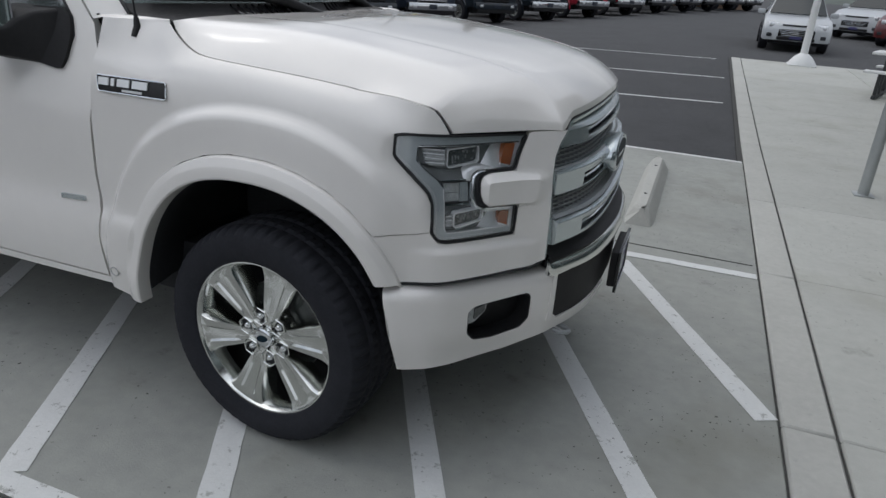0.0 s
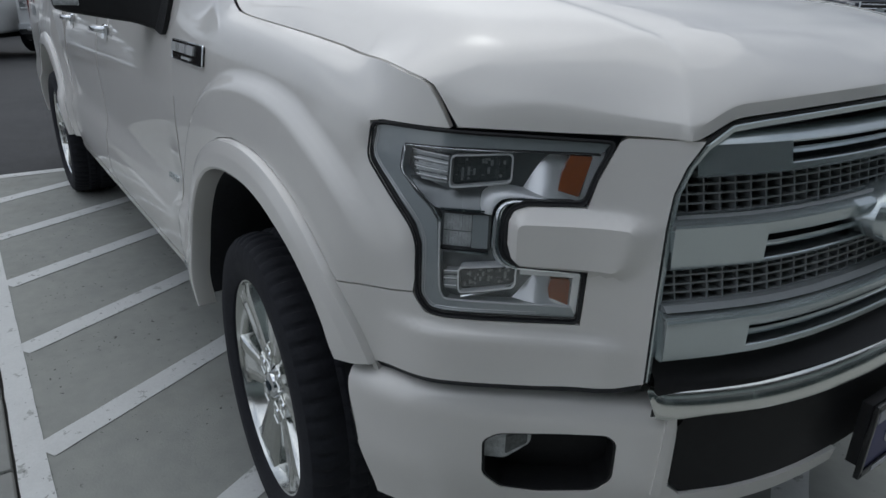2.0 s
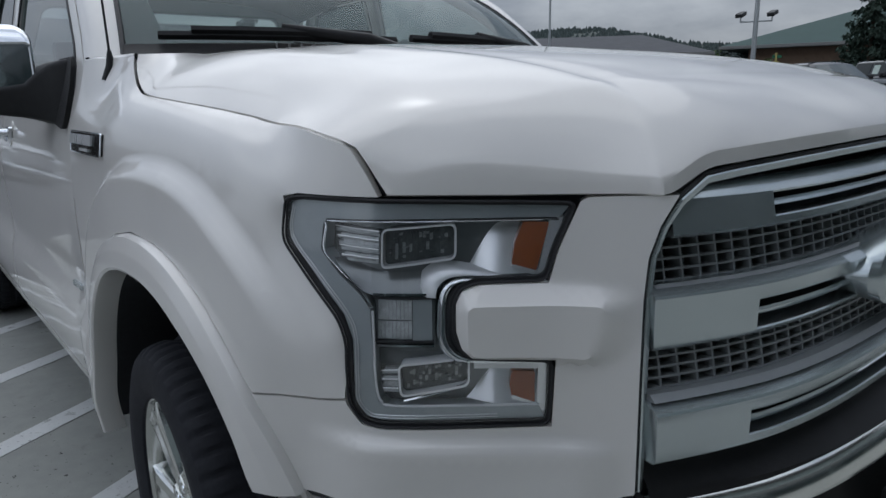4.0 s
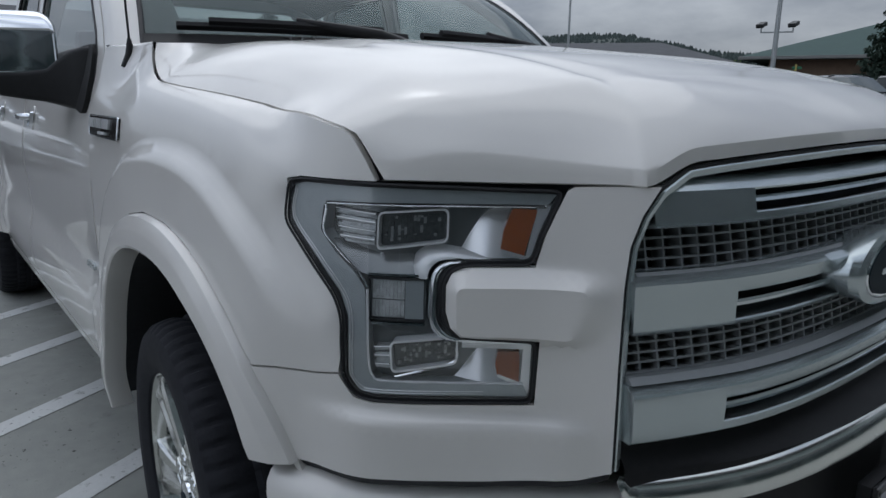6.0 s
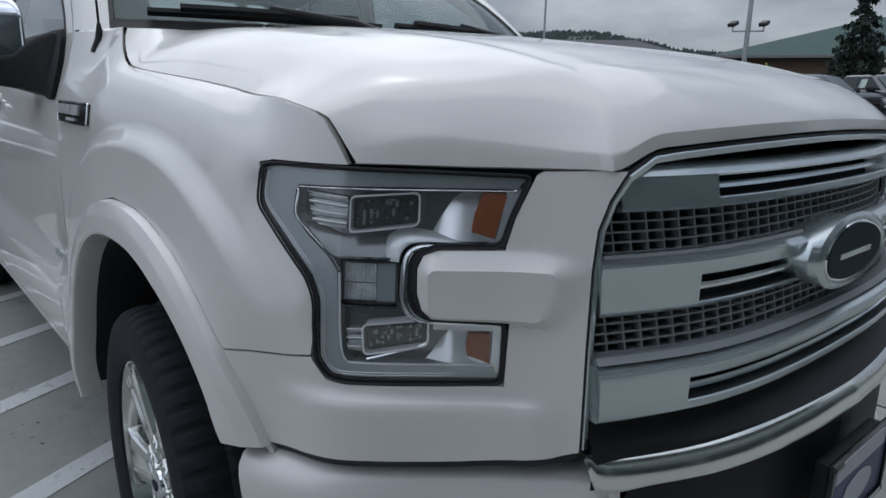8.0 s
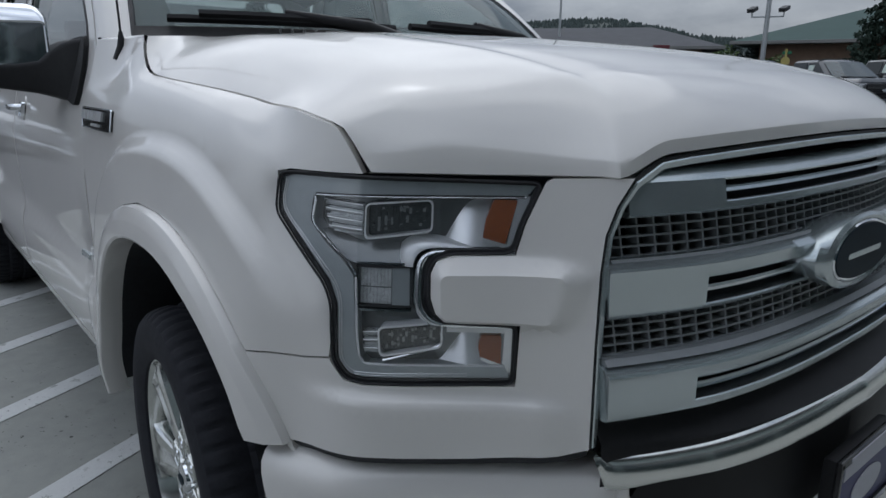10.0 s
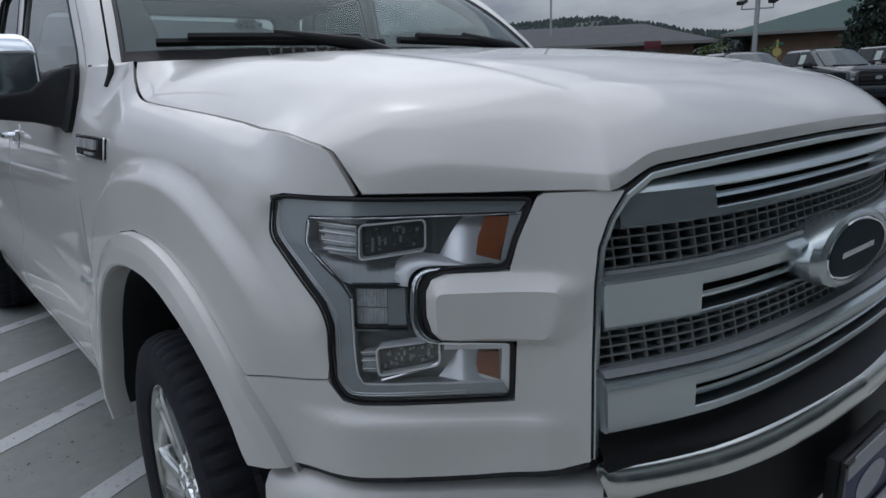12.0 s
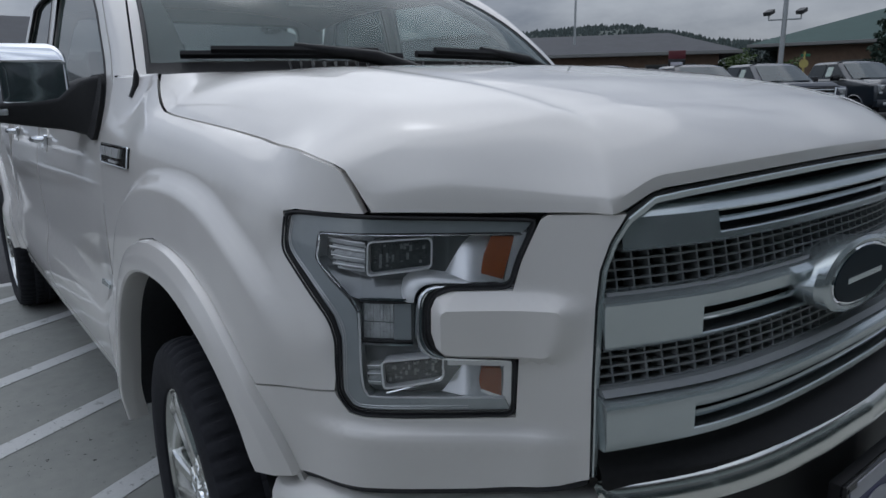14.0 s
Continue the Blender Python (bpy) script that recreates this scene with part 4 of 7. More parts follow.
def build_grille(truck):
    grille = part("grille", panel("grille", [(-0.585, 0.79), (0.585, 0.79), (0.58, 1.08), (0.47, 1.21), (-0.47, 1.21), (-0.58, 1.08)],
                                  lambda y, z, o: grille_skin(y, z, o - 0.10), 0.06, depth=0), CAVITY, truck, "silver three-bar grille with dark mesh")
    outer = [body(a, v, -0.004) for a, v in ((1.0235, 0.766), (1.0225, 0.86), (1.0215, 0.934), (1.0215, 1.0), (1.0215, 1.055), (1.0255, 1.112), (1.0395, 1.156), (1.0620, 1.196))]
    outer += [(x - 0.002, y, z - 0.006) for x, y, z in ((0.902, -0.458, 1.227), (0.916, -0.40, 1.233), (0.938, -0.31, 1.239), (0.966, -0.15, 1.245), (0.975, 0.0, 1.247))]
    rim, seal = [], []
    for i, p in enumerate(outer):
        d = Vector(outer[min(i + 1, len(outer) - 1)]) - Vector(outer[max(i - 1, 0)])
        n = Vector((0, d.z, -d.y)).normalized() if d.length else Vector((0, 1, 0))
        if n.y < 0 and n.z > -0.5:
            n = -n
        q = Vector(p) + n * 0.004
        r = Vector(p) + n * 0.015
        rim.append([tuple(Vector(p) + Vector((-0.03, 0, 0)) + n * 0.003), tuple(q + Vector((0.001, 0, 0))), tuple(q + n * 0.002 + Vector((0.003, 0, 0))), tuple(r + Vector((0.002, 0, 0))), tuple(r + n * 0.002 + Vector((-0.004, 0, 0))), tuple(r + n * 0.003 + Vector((-0.10, 0, 0)))])
        seal.append(tuple(Vector(p) + n * 0.001 + Vector((-0.003, 0, 0))))
    both("surround", grid_mesh("surround", rim, soft=30), SATIN, grille)
    both("surround_seal", tube("surround_seal", seal, 0.0032, 6), SEAL, grille)
    bars = ((1.2105, 1.135, 1.184, 1.151, 0.345, 0.51), (1.062, 0.980, 1.033, 0.990, 0.395, 0.553), (0.902, 0.820, 0.876, 0.839, 0.432, 0.570))
    for i, (zt, zb, st, sb, ys, ye) in enumerate(bars):
        def face(z, i=i, zt=zt):
            return 0.010 - 0.27 * (zt - 0.011 - z) if i else 0.004
        upper = [(zt, -0.07), (zt, -0.030), (zt - 0.003, -0.018), (zt - 0.009, -0.008), (zt - 0.016, -0.001), (st + 0.003, 0.004), (st, 0.002), (st, -0.06)]
        if i:
            upper = [(zt + 0.014, -0.07), (zt + 0.012, -0.024), (zt + 0.009, -0.012), (zt - 0.003, 0.010), (zt - 0.007, 0.012), (zt - 0.011, 0.010), (st + 0.002, face(st)), (st, face(st) - 0.002), (st, -0.06)]
        lower = [(sb, -0.06), (sb, face(sb) - 0.002), (sb - 0.002, face(sb)), (zb + 0.004, face(zb)), (zb, face(zb) - 0.006), (zb, -0.07)]
        part("bar_upper", bar_sweep("bar_upper", upper, -ys, ys), SATIN, grille)
        part("bar_lower", bar_sweep("bar_lower", lower, -ys, ys), SATIN, grille)
        solid = upper[:-2] + [(z, face(z)) for z in (st - 0.006, (st + sb) / 2, sb + 0.006)] + lower[2:]
        both("bar_end", bar_sweep("bar_end", solid, -ye - 0.01, -ys + (0.004 if i else 0.0), 10), SATIN, grille)
        part("bar_slot", bar_sweep("bar_slot", [(st + 0.004, -0.05), (st + 0.004, -0.045), (sb - 0.004, -0.045), (sb - 0.004, -0.05)], -ys, ys), CAVITY, grille)
        zm = (st + sb) / 2 + 0.002
        part("bar_blade", bar_sweep("bar_blade", [(zm + 0.004, -0.04), (zm + 0.005, -0.010), (zm + 0.001, -0.006), (zm - 0.005, -0.010), (zm - 0.005, -0.04)], -ys, ys), CHROME, grille, "thin bright blade")
    # mesh panels
    for z0, z1, ym in ((1.074, 1.136, 0.55), (0.923, 0.982, 0.575)):
        bits = []
        rows_n = 4
        for r in range(rows_n + 1):
            z = z0 + (z1 - z0) * r / rows_n
            bits.append(bar_sweep("wire", [(z - 0.0015, -0.055), (z - 0.0015, -0.029), (z + 0.0015, -0.029), (z + 0.0015, -0.055)], -ym, ym))
        n_cells = int(2 * ym / 0.030)
        for c in range(n_cells + 1):
            y = -ym + 2 * ym * c / n_cells
            corners = [grille_skin(y + dy, z, o) for dy in (-0.0014, 0.0014) for z, o in ((z0, -0.030), (z1, -0.030), (z1, -0.062), (z0, -0.062))]
            bits.append(mesh_of("web", corners, [[0, 1, 2, 3], [7, 6, 5, 4], [0, 4, 5, 1], [1, 5, 6, 2], [2, 6, 7, 3], [3, 7, 4, 0]], 20))
        part("mesh_panel", merged("mesh_panel", bits), SATIN_DARK, grille, "grey grid of small openings")
        # broad dark shelf under each mesh
        part("mesh_shelf", bar_sweep("mesh_shelf", [(z0 - 0.002, -0.09), (z0 - 0.002, -0.01), (z0 - 0.012, 0.0), (z0 - 0.014, -0.09)], -ym, ym), SATIN_DARK, grille)
    # badge holder and oval
    def ellipse(ry, rz, n=40, cy=0.0, cz=1.022):
        ry, rz = ry * 0.905, rz * 1.05
        return [(cy + ry * math.cos(2 * math.pi * k / n), cz + rz * math.sin(2 * math.pi * k / n)) for k in range(n)]

    def ring_solid(name, sizes, mat, label=""):
        rows = []
        for ry, rz, off in sizes:
            rows.append([(1.026 + off, y, z) for y, z in ellipse(ry, rz)])
        rows.append([(1.026 + sizes[-1][2], 0, 1.022)] * 40)
        return part(name, grid_mesh(name, rows, closed=True, soft=25, flip=False), mat, grille, label)
    ring_solid("badge_holder", [(0.185, 0.056, -0.06), (0.182, 0.062, -0.02), (0.176, 0.068, 0.002), (0.163, 0.070, 0.014), (0.146, 0.064, 0.020), (0.137, 0.058, 0.018), (0.1365, 0.0572, 0.0)], SATIN, "silver oval badge holder")
    ring_solid("badge_oval", [(0.136, 0.0568, 0.0), (0.136, 0.0568, 0.018), (0.133, 0.054, 0.0205), (0.130, 0.0515, 0.0195)], CHROME)
    ring_solid("badge_field", [(0.129, 0.0505, 0.0195), (0.129, 0.0505, 0.0215), (0.10, 0.040, 0.0225), (0.05, 0.020, 0.0232)], BLUE, "dark blue oval field")
    part("badge_bar", box("badge_bar", (0.002, 0.135, 0.012), (1.0495, 0.0, 1.020), 0.0008), SATIN, grille, "plain silver bar")
    both("badge_wing", bar_sweep("badge_wing", [(1.062, -0.03), (1.064, 0.004), (1.054, 0.016), (1.046, 0.010), (1.044, -0.03)], -0.195, -0.14, 6), SATIN, grille)


def build_bumper(truck):
    fog = rounded([(0.774, 0.610), (0.776, 0.528), (0.812, 0.492), (0.89, 0.486), (0.996, 0.506), (1.026, 0.542), (1.026, 0.628), (1.008, 0.644), (0.802, 0.628)], 0.012, 3)
    outline = [(0.475, 0.70), (0.50, 0.56), (0.535, 0.405), (0.75, 0.408), (0.95, 0.424), (1.14, 0.466), (1.52, 0.50), (1.52, 0.535), (1.16, 0.515), (1.13, 0.54), (1.13, 0.695),
               (1.10, 0.725), (1.075, 0.745), (0.85, 0.765), (0.55, 0.765), (0.475, 0.745)]
    end = BUMPER_LINE.arc[-1]
    outline = [(min(s, end), v) for s, v in outline]
    right, left = both("front_bumper", panel("front_bumper", outline, bumper_skin, 0.02, holes=[fog], depth=0.03), PAINT, truck, "white painted steel bumper with chrome top strip")
    for k, side in enumerate((right, left)):
        def put(name, me, mat, label="", k=k, side=side):
            part(name, mirrored(me) if k else me, mat, side, label)
        put("fog_recess", panel("fog_recess", grown(fog, 0.01), lambda s, v, o: bumper_skin(s, v, o - 0.075), 0.03, depth=0), BLACK)
        put("recess_wall", panel("recess_wall", grown(fog, 0.001), lambda s, v, o: bumper_skin(s, v, o - 0.004), 0.05, holes=[grown(fog, -0.005)], depth=0.07), BLACK)
        lamp = rounded([(0.775, 0.605), (0.778, 0.545), (0.82, 0.545), (0.868, 0.585), (0.870, 0.616)], 0.01)
        put("fog_lamp", solid_between("fog_lamp", lamp, bumper_skin, -0.07, -0.035), CRYSTAL, "clear fog lamp")
        put("fog_lens", solid_between("fog_lens", rounded([(0.82, 0.60), (0.82, 0.558), (0.862, 0.588), (0.862, 0.610)], 0.006), bumper_skin, -0.05, -0.030), LENS_DARK)
    # chrome strip across the top of the middle
    rows = []
    prof = [(0.762, -0.046), (0.768, -0.038), (0.7695, -0.028), (0.768, -0.014), (0.763, -0.002), (0.754, 0.006), (0.742, 0.011), (0.729, 0.013), (0.720, 0.012), (0.716, 0.004), (0.714, -0.02)]
    for k in range(49):
        s = 1.085 + (end - 1.085) * k / 48
        x, y, nx, ny = BUMPER_LINE.at(s)
        drop = 0.012 * (1 - smooth(1.085, 1.50, s))
        skirt = 0.009 * (1 - smooth(1.085, 1.19, s))
        rows.append([(x + nx * o, y + ny * o, z - drop - (skirt if j > 6 else 0.0)) for j, (z, o) in enumerate(prof)])
    tip = (0.908, -0.588, 0.758)
    rows = [[tip] * len(prof)] + [[lerp(tip, p, 0.55) for p in rows[0]]] + rows
    rows += [[(x, -y, z) for x, y, z in r] for r in rows[-2::-1]]
    part("chrome_strip", grid_mesh("chrome_strip", rows, soft=40), POLISHED, right, "bright chrome strip")
    # black step pad between grille and strip
    rows = []
    for k in range(33):
        y = -0.58 + 1.16 * k / 32
        a = Vector(grille_skin(y, 0.815, -0.05))
        b = Vector((1.081 - 0.47 * y * y - 0.02 * abs(y), y * 0.985, 0.768 - 0.02 * smooth(0.45, 0.58, abs(y))))
        m = a.lerp(b, 0.35)
        m.z = 0.785
        rows.append([tuple(a), tuple(m), tuple(a.lerp(b, 0.85)[:2]) + (0.772,), tuple(b), (b.x, b.y, 0.70)])
    part("step_pad", grid_mesh("step_pad", rows, soft=50, flip=True), BLACK, right, "black textured top pad")
    # black lower insert
    ins = [(1.150, 0.690), (1.128, 0.655), (1.132, 0.545), (1.16, 0.517), (end, 0.537), (end, 0.712), (1.165, 0.706)]
    both("lower_insert", panel("lower_insert", ins, lambda s, v, o: body_flat(s, v, o - 0.012), 0.05, depth=0.02), BLACK, right)
    both("mount_end", solid_between("mount_end", [(1.108, 0.70), (1.125, 0.70), (1.118, 0.52), (1.10, 0.52)], body_flat, -0.02, 0.004), PAINT, right)
    # tow hook
    both("tow_hook", tube("tow_hook", spline([(0.90, -0.455, 0.455), (0.965, -0.475, 0.448), (0.995, -0.45, 0.446), (0.965, -0.425, 0.448), (0.90, -0.43, 0.455)], 6), 0.009, 8), SATIN_DARK, right, "steel tow hook")


def body_flat(s, v, off=0.0):
    x, y, nx, ny = BUMPER_LINE.at(s)
    return x + nx * off, y + ny * off, v


def build_plate():
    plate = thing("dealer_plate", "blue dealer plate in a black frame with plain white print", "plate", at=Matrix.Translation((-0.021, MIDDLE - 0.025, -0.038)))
    x0 = 1.125
    part("plate_board", box("plate_board", (0.006, 0.305, 0.155), (x0, 0, 0.615), 0.001, turn=None), PLATE_BLUE, plate)
    rim = [box("rim", (0.012, 0.325, 0.016), (x0 + 0.003, 0, 0.615 + z), 0.002) for z in (0.080, -0.080)] + [box("rim", (0.012, 0.012, 0.17), (x0 + 0.003, y, 0.615), 0.002) for y in (-0.156, 0.156)]
    part("plate_frame", merged("plate_frame", rim), GLOSS_BLACK, plate)
    part("plate_bracket", box("plate_bracket", (0.030, 0.28, 0.15), (x0 - 0.018, 0, 0.615), 0.006), BLACK, plate)
    bars = [box("bar", (0.002, 0.26, 0.030), (x0 + 0.004, 0, 0.665), 0.0), box("bar", (0.002, 0.24, 0.008), (x0 + 0.010, 0, 0.695), 0.0), box("bar", (0.002, 0.22, 0.009), (x0 + 0.010, 0, 0.535), 0.0)]
    for me in bars:
        part("print_bar", me, PLATE_WHITE, plate)
    rows = [[(x0 + 0.004 + o, r * 0.075 * math.cos(2 * math.pi * k / 32), 0.600 + r * 0.034 * math.sin(2 * math.pi * k / 32)) for k in range(32)] for r, o in ((1.0, 0.0), (1.0, 0.0015), (0.0, 0.0015))]
    part("print_oval", grid_mesh("print_oval", rows, closed=True, soft=20), PLATE_WHITE, plate)


SPOKE_TURN = -12


def build_wheel(truck, x, y, turn=0.0, side=-1):
    """One wheel; its outer face looks to -y before turning."""
    wheel = part("wheel", revolve("wheel", [(0.285, 0.12), (0.292, 0.115), (0.292, 0.105), (0.270, 0.085), (0.262, -0.03), (0.264, -0.095), (0.280, -0.116), (0.283, -0.126), (0.280, -0.131),
                                            (0.275, -0.130), (0.270, -0.122), (0.262, -0.108), (0.256, -0.06)], soft=30), POLISHED, truck, "polished six-spoke alloy wheel")
    wheel.matrix_basis = pose(x, y, 0.414, 0, 0, turn + (180 if side > 0 else 0)) @ Matrix.Rotation(radians(SPOKE_TURN), 4, "Y") @ Matrix.Diagonal((1.035, 1.0, 1.035, 1.0))
    # tyre
    n = 360
    prof = [(0.272, -0.118), (0.282, -0.136), (0.310, -0.148), (0.350, -0.150), (0.375, -0.142), (0.388, -0.128), (0.394, -0.110), (0.397, -0.088), (0.399, -0.060), (0.400, -0.050),
            (0.400, -0.020), (0.400, -0.012), (0.400, 0.012), (0.400, 0.020), (0.400, 0.050), (0.399, 0.060), (0.397, 0.088), (0.394, 0.110), (0.388, 0.128), (0.375, 0.142), (0.350, 0.150), (0.315, 0.148), (0.292, 0.136), (0.283, 0.118)]
    rows = []
    for i, (r, a) in enumerate(prof):
        row = []
        for k in range(n):
            t = 2 * math.pi * k / n
            rr = r
            phase = (k + (2 if a > 0 else 0)) % 6
            if 4 <= i <= 7 or 16 <= i <= 19:
                rr -= 0.006 if phase in (0, 1) and i not in (4, 19) else (0.002 if phase in (0, 1) else 0)
            if i in (8, 15):
                rr -= 0.008
            if i in (11, 12):
                rr -= 0.008
            if i in (9, 10, 13, 14) and (k + i) % 6 == 0:
                rr -= 0.006
            row.append((rr * math.cos(t), a, rr * math.sin(t)))
        rows.append(row)
    part("tyre", grid_mesh("tyre", rows, closed=True, soft=28, flip=True), RUBBER, wheel, "black all-terrain tyre")
    # spokes
    for k in range(6):
        rows = []
        for r, w, d in ((0.040, 0.020, -0.100), (0.070, 0.024, -0.103), (0.100, 0.034, -0.107), (0.14, 0.042, -0.111), (0.19, 0.050, -0.116), (0.235, 0.060, -0.120), (0.258, 0.074, -0.122), (0.272, 0.098, -0.122), (0.279, 0.120, -0.121)):
            v = w * 0.42 if r > 0.08 else w * 0.2
            dip = 0.006 * smooth(0.08, 0.13, r) * (1 - smooth(0.24, 0.272, r))
            flare = 1.0 + 0.26 * smooth(0.08, 0.15, r) * (1 - 0.8 * smooth(0.24, 0.275, r))
            half = [(r, d + 0.070, w * flare), (r, d + 0.020, w * (1 + 0.45 * (flare - 1))), (r, d + 0.006, w), (r, d + 0.0005, w * 0.93), (r, d - 0.002, v + 0.005), (r, d - 0.002 + dip, v - 0.003)]
            rows.append([(x, y, -z) for x, y, z in half] + [(r, d - 0.001 + dip, 0.0)] + half[::-1])
        me = grid_mesh("spoke", rows, soft=20, flip=True)
        me.transform(Matrix.Rotation(radians(60 * k), 4, "Y"))
        part("spoke", me, POLISHED, wheel)
        spot = Matrix.Rotation(radians(-60 * k - 30), 4, "Y") @ Matrix.Translation((0.078, 0, 0))
        nut = revolve("lug_nut", [(0.0, -0.112), (0.008, -0.111), (0.0115, -0.106), (0.0125, -0.07)], steps=12)
        cup = revolve("lug_pocket", [(0.0265, -0.090), (0.029, -0.110), (0.031, -0.1125), (0.0335, -0.110), (0.038, -0.06)], steps=6, soft=20)
        # black disc stands in for the shade inside each lug pocket
        floor_disc = revolve("lug_recess", [(0.0, -0.0925), (0.028, -0.0925)], steps=6)
        for name, me, mat in (("lug_nut", nut, CHROME), ("lug_pocket", cup, POLISHED), ("lug_recess", floor_disc, CAVITY)):
            me.transform(spot)
            part(name, me, mat, wheel)
    part("hub", revolve("hub", [(0.0, -0.090), (0.098, -0.088), (0.108, -0.075), (0.11, -0.03)], steps=36), POLISHED, wheel)
    part("brake_disc", revolve("brake_disc", [(0.0, -0.022), (0.17, -0.022), (0.172, -0.01), (0.0, -0.01)], steps=40), POCKET, wheel)
    # black disc stands in for the shade behind the spokes
    part("inner_dark", revolve("inner_dark", [(0.0, 0.07), (0.262, 0.07)], steps=32), CAVITY, wheel)
    cap = revolve("centre_cap", [(0.0, -0.121), (0.028, -0.120), (0.034, -0.116), (0.038, -0.104), (0.038, -0.07)], steps=28)
    part("centre_cap", cap, CHROME, wheel)
    oval = revolve("cap_oval", [(0.0, -0.1235), (0.022, -0.123), (0.023, -0.120)], steps=24)
    oval.transform(Matrix.Diagonal((1.0, 1.0, 0.55, 1.0)))
    part("cap_oval", oval, BLUE, wheel)
    return wheel


def windscreen_point(u, w):
    """u -1 (right) to 1 (left), w 0 (base) to 1 (roof)."""
    base = Vector((-0.40 - 0.19 * u * u, 0.80 * u, 1.445 - 0.005 * u * u))
    top = Vector((-1.14 - 0.10 * u * u, 0.665 * u, 1.885 - 0.035 * u * u))
    p = base.lerp(top, w)
    p.x += 0.05 * math.sin(math.pi * w)
    p.z += 0.02 * math.sin(math.pi * w)
    return p


def build_cab(truck):
    belt = [(-0.735, 1.275), (-0.95, 1.305), (-1.12, 1.365), (-1.30, 1.392), (-1.90, 1.408), (-2.66, 1.432)]
    # front door
    door = [(-0.667, 0.50), (-0.668, 0.66), (-0.655, 0.76), (-0.667, 0.90), (-0.660, 1.10), (-0.645, 1.25), (-0.640, 1.33), (-0.660, 1.41), (-0.75, 1.51), (-0.95, 1.685), (-1.12, 1.80),
            (-1.26, 1.852), (-1.50, 1.872), (-1.925, 1.880), (-1.935, 1.40), (-1.965, 1.30), (-1.965, 0.50)]
    win = [(-0.788, 1.262), (-0.768, 1.29), (-0.746, 1.36), (-0.756, 1.42), (-0.808, 1.485), (-1.0, 1.65), (-1.17, 1.765), (-1.29, 1.805), (-1.50, 1.825), (-1.845, 1.832), (-1.872, 1.41)] + belt[1:5][::-1]
    rdoor = [(-1.972, 0.50), (-1.972, 1.30), (-1.942, 1.40), (-1.932, 1.880), (-2.45, 1.872), (-2.60, 1.855), (-2.72, 1.70), (-2.80, 1.52), (-2.86, 1.42), (-2.925, 1.30), (-2.925, 0.80), (-2.95, 0.70), (-2.955, 0.54), (-2.93, 0.50)]
    rwin = [(-1.965, 1.412), (-1.972, 1.832), (-2.40, 1.825), (-2.52, 1.805), (-2.64, 1.62), (-2.70, 1.50), (-2.66, 1.432), (-2.3, 1.42)]
    for nm, loop, hole, hx in (("front_door", door, win, -1.82), ("rear_door", rdoor, rwin, -2.74)):
        right, left = both(nm, panel(nm, loop, cab_skin, 0.05, holes=[hole], depth=0.03, gap=0.0040), PAINT, truck)
        for k, side in enumerate((right, left)):
            def put(name, me, mat, label="", k=k, side=side):
                return part(name, mirrored(me) if k else me, mat, side, label)
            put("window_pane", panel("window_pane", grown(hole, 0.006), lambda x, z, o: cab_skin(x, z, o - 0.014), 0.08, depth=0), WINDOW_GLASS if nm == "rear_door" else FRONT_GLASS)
            rim = [cab_skin(x, z, -0.004) for x, z in grown(hole, -0.004)]
            put("window_seal", tube("window_seal", rim + rim[:1], 0.008, 6), SEAL)
            put("handle", merged("handle", [tube("grip", spline([cab_skin(hx - 0.11, 1.200, 0.006), cab_skin(hx - 0.08, 1.203, 0.034), cab_skin(hx + 0.06, 1.207, 0.036), cab_skin(hx + 0.10, 1.207, 0.008)], 5), 0.014, 8),
                                            solid_between("lock", rounded([(hx + 0.06, 1.228), (hx + 0.12, 1.228), (hx + 0.12, 1.172), (hx + 0.06, 1.172)], 0.012), cab_skin, -0.01, 0.016)]), CHROME, "chrome pull handle")
            put("handle_bowl", solid_between("handle_bowl", rounded([(hx - 0.09, 1.250), (hx + 0.12, 1.250), (hx + 0.12, 1.155), (hx - 0.07, 1.155)], 0.03), cab_skin, -0.002, 0.003), PAINT)
    # sail panel, rocker, pillars
    both("mirror_sail", solid_between("mirror_sail", rounded([(-0.790, 1.262), (-0.770, 1.29), (-0.748, 1.36), (-0.758, 1.42), (-0.785, 1.449), (-0.90, 1.445), (-1.0, 1.40), (-1.0, 1.31)], 0.008), cab_skin, -0.02, 0.006), BLACK, truck)
    both("rocker_panel", panel("rocker_panel", [(-0.66, 0.47), (-0.662, 0.497), (-2.93, 0.497), (-2.96, 0.49), (-2.93, 0.46)], lambda x, z, o: body(x, z, o), 0.08, depth=0.10), PAINT, truck)
    both("vent_badge", solid_between("vent_badge", rounded([(-0.735, 0.804), (-0.855, 0.797), (-0.855, 0.780), (-0.735, 0.787)], 0.004), cab_skin, -0.002, 0.007), SATIN, truck, "thin silver badge bar")
    rows = []
    for k in range(13):
        w = -0.03 + 1.03 * k / 12
        a = windscreen_point(-1.0, w)
        edge_x = (-0.645, -0.665, -0.75, -0.95, -1.12, -1.26)
        z = a.z - 0.012 * min(w + 0.3, 1)
        xs = np.interp(z, (1.33, 1.41, 1.51, 1.685, 1.80, 1.852), edge_x)
        b = Vector(cab_skin(float(xs) + 0.008, z, 0.0))
        m = (a + b) / 2 + Vector((0.012, -0.016, 0.012))
        rows.append([tuple(a), tuple(a.lerp(m, 0.5) + Vector((0.003, -0.004, 0.003))), tuple(m), tuple(m.lerp(b, 0.6) + Vector((0.002, -0.006, 0))), tuple(b), tuple(b + Vector((0, 0.03, 0)))])
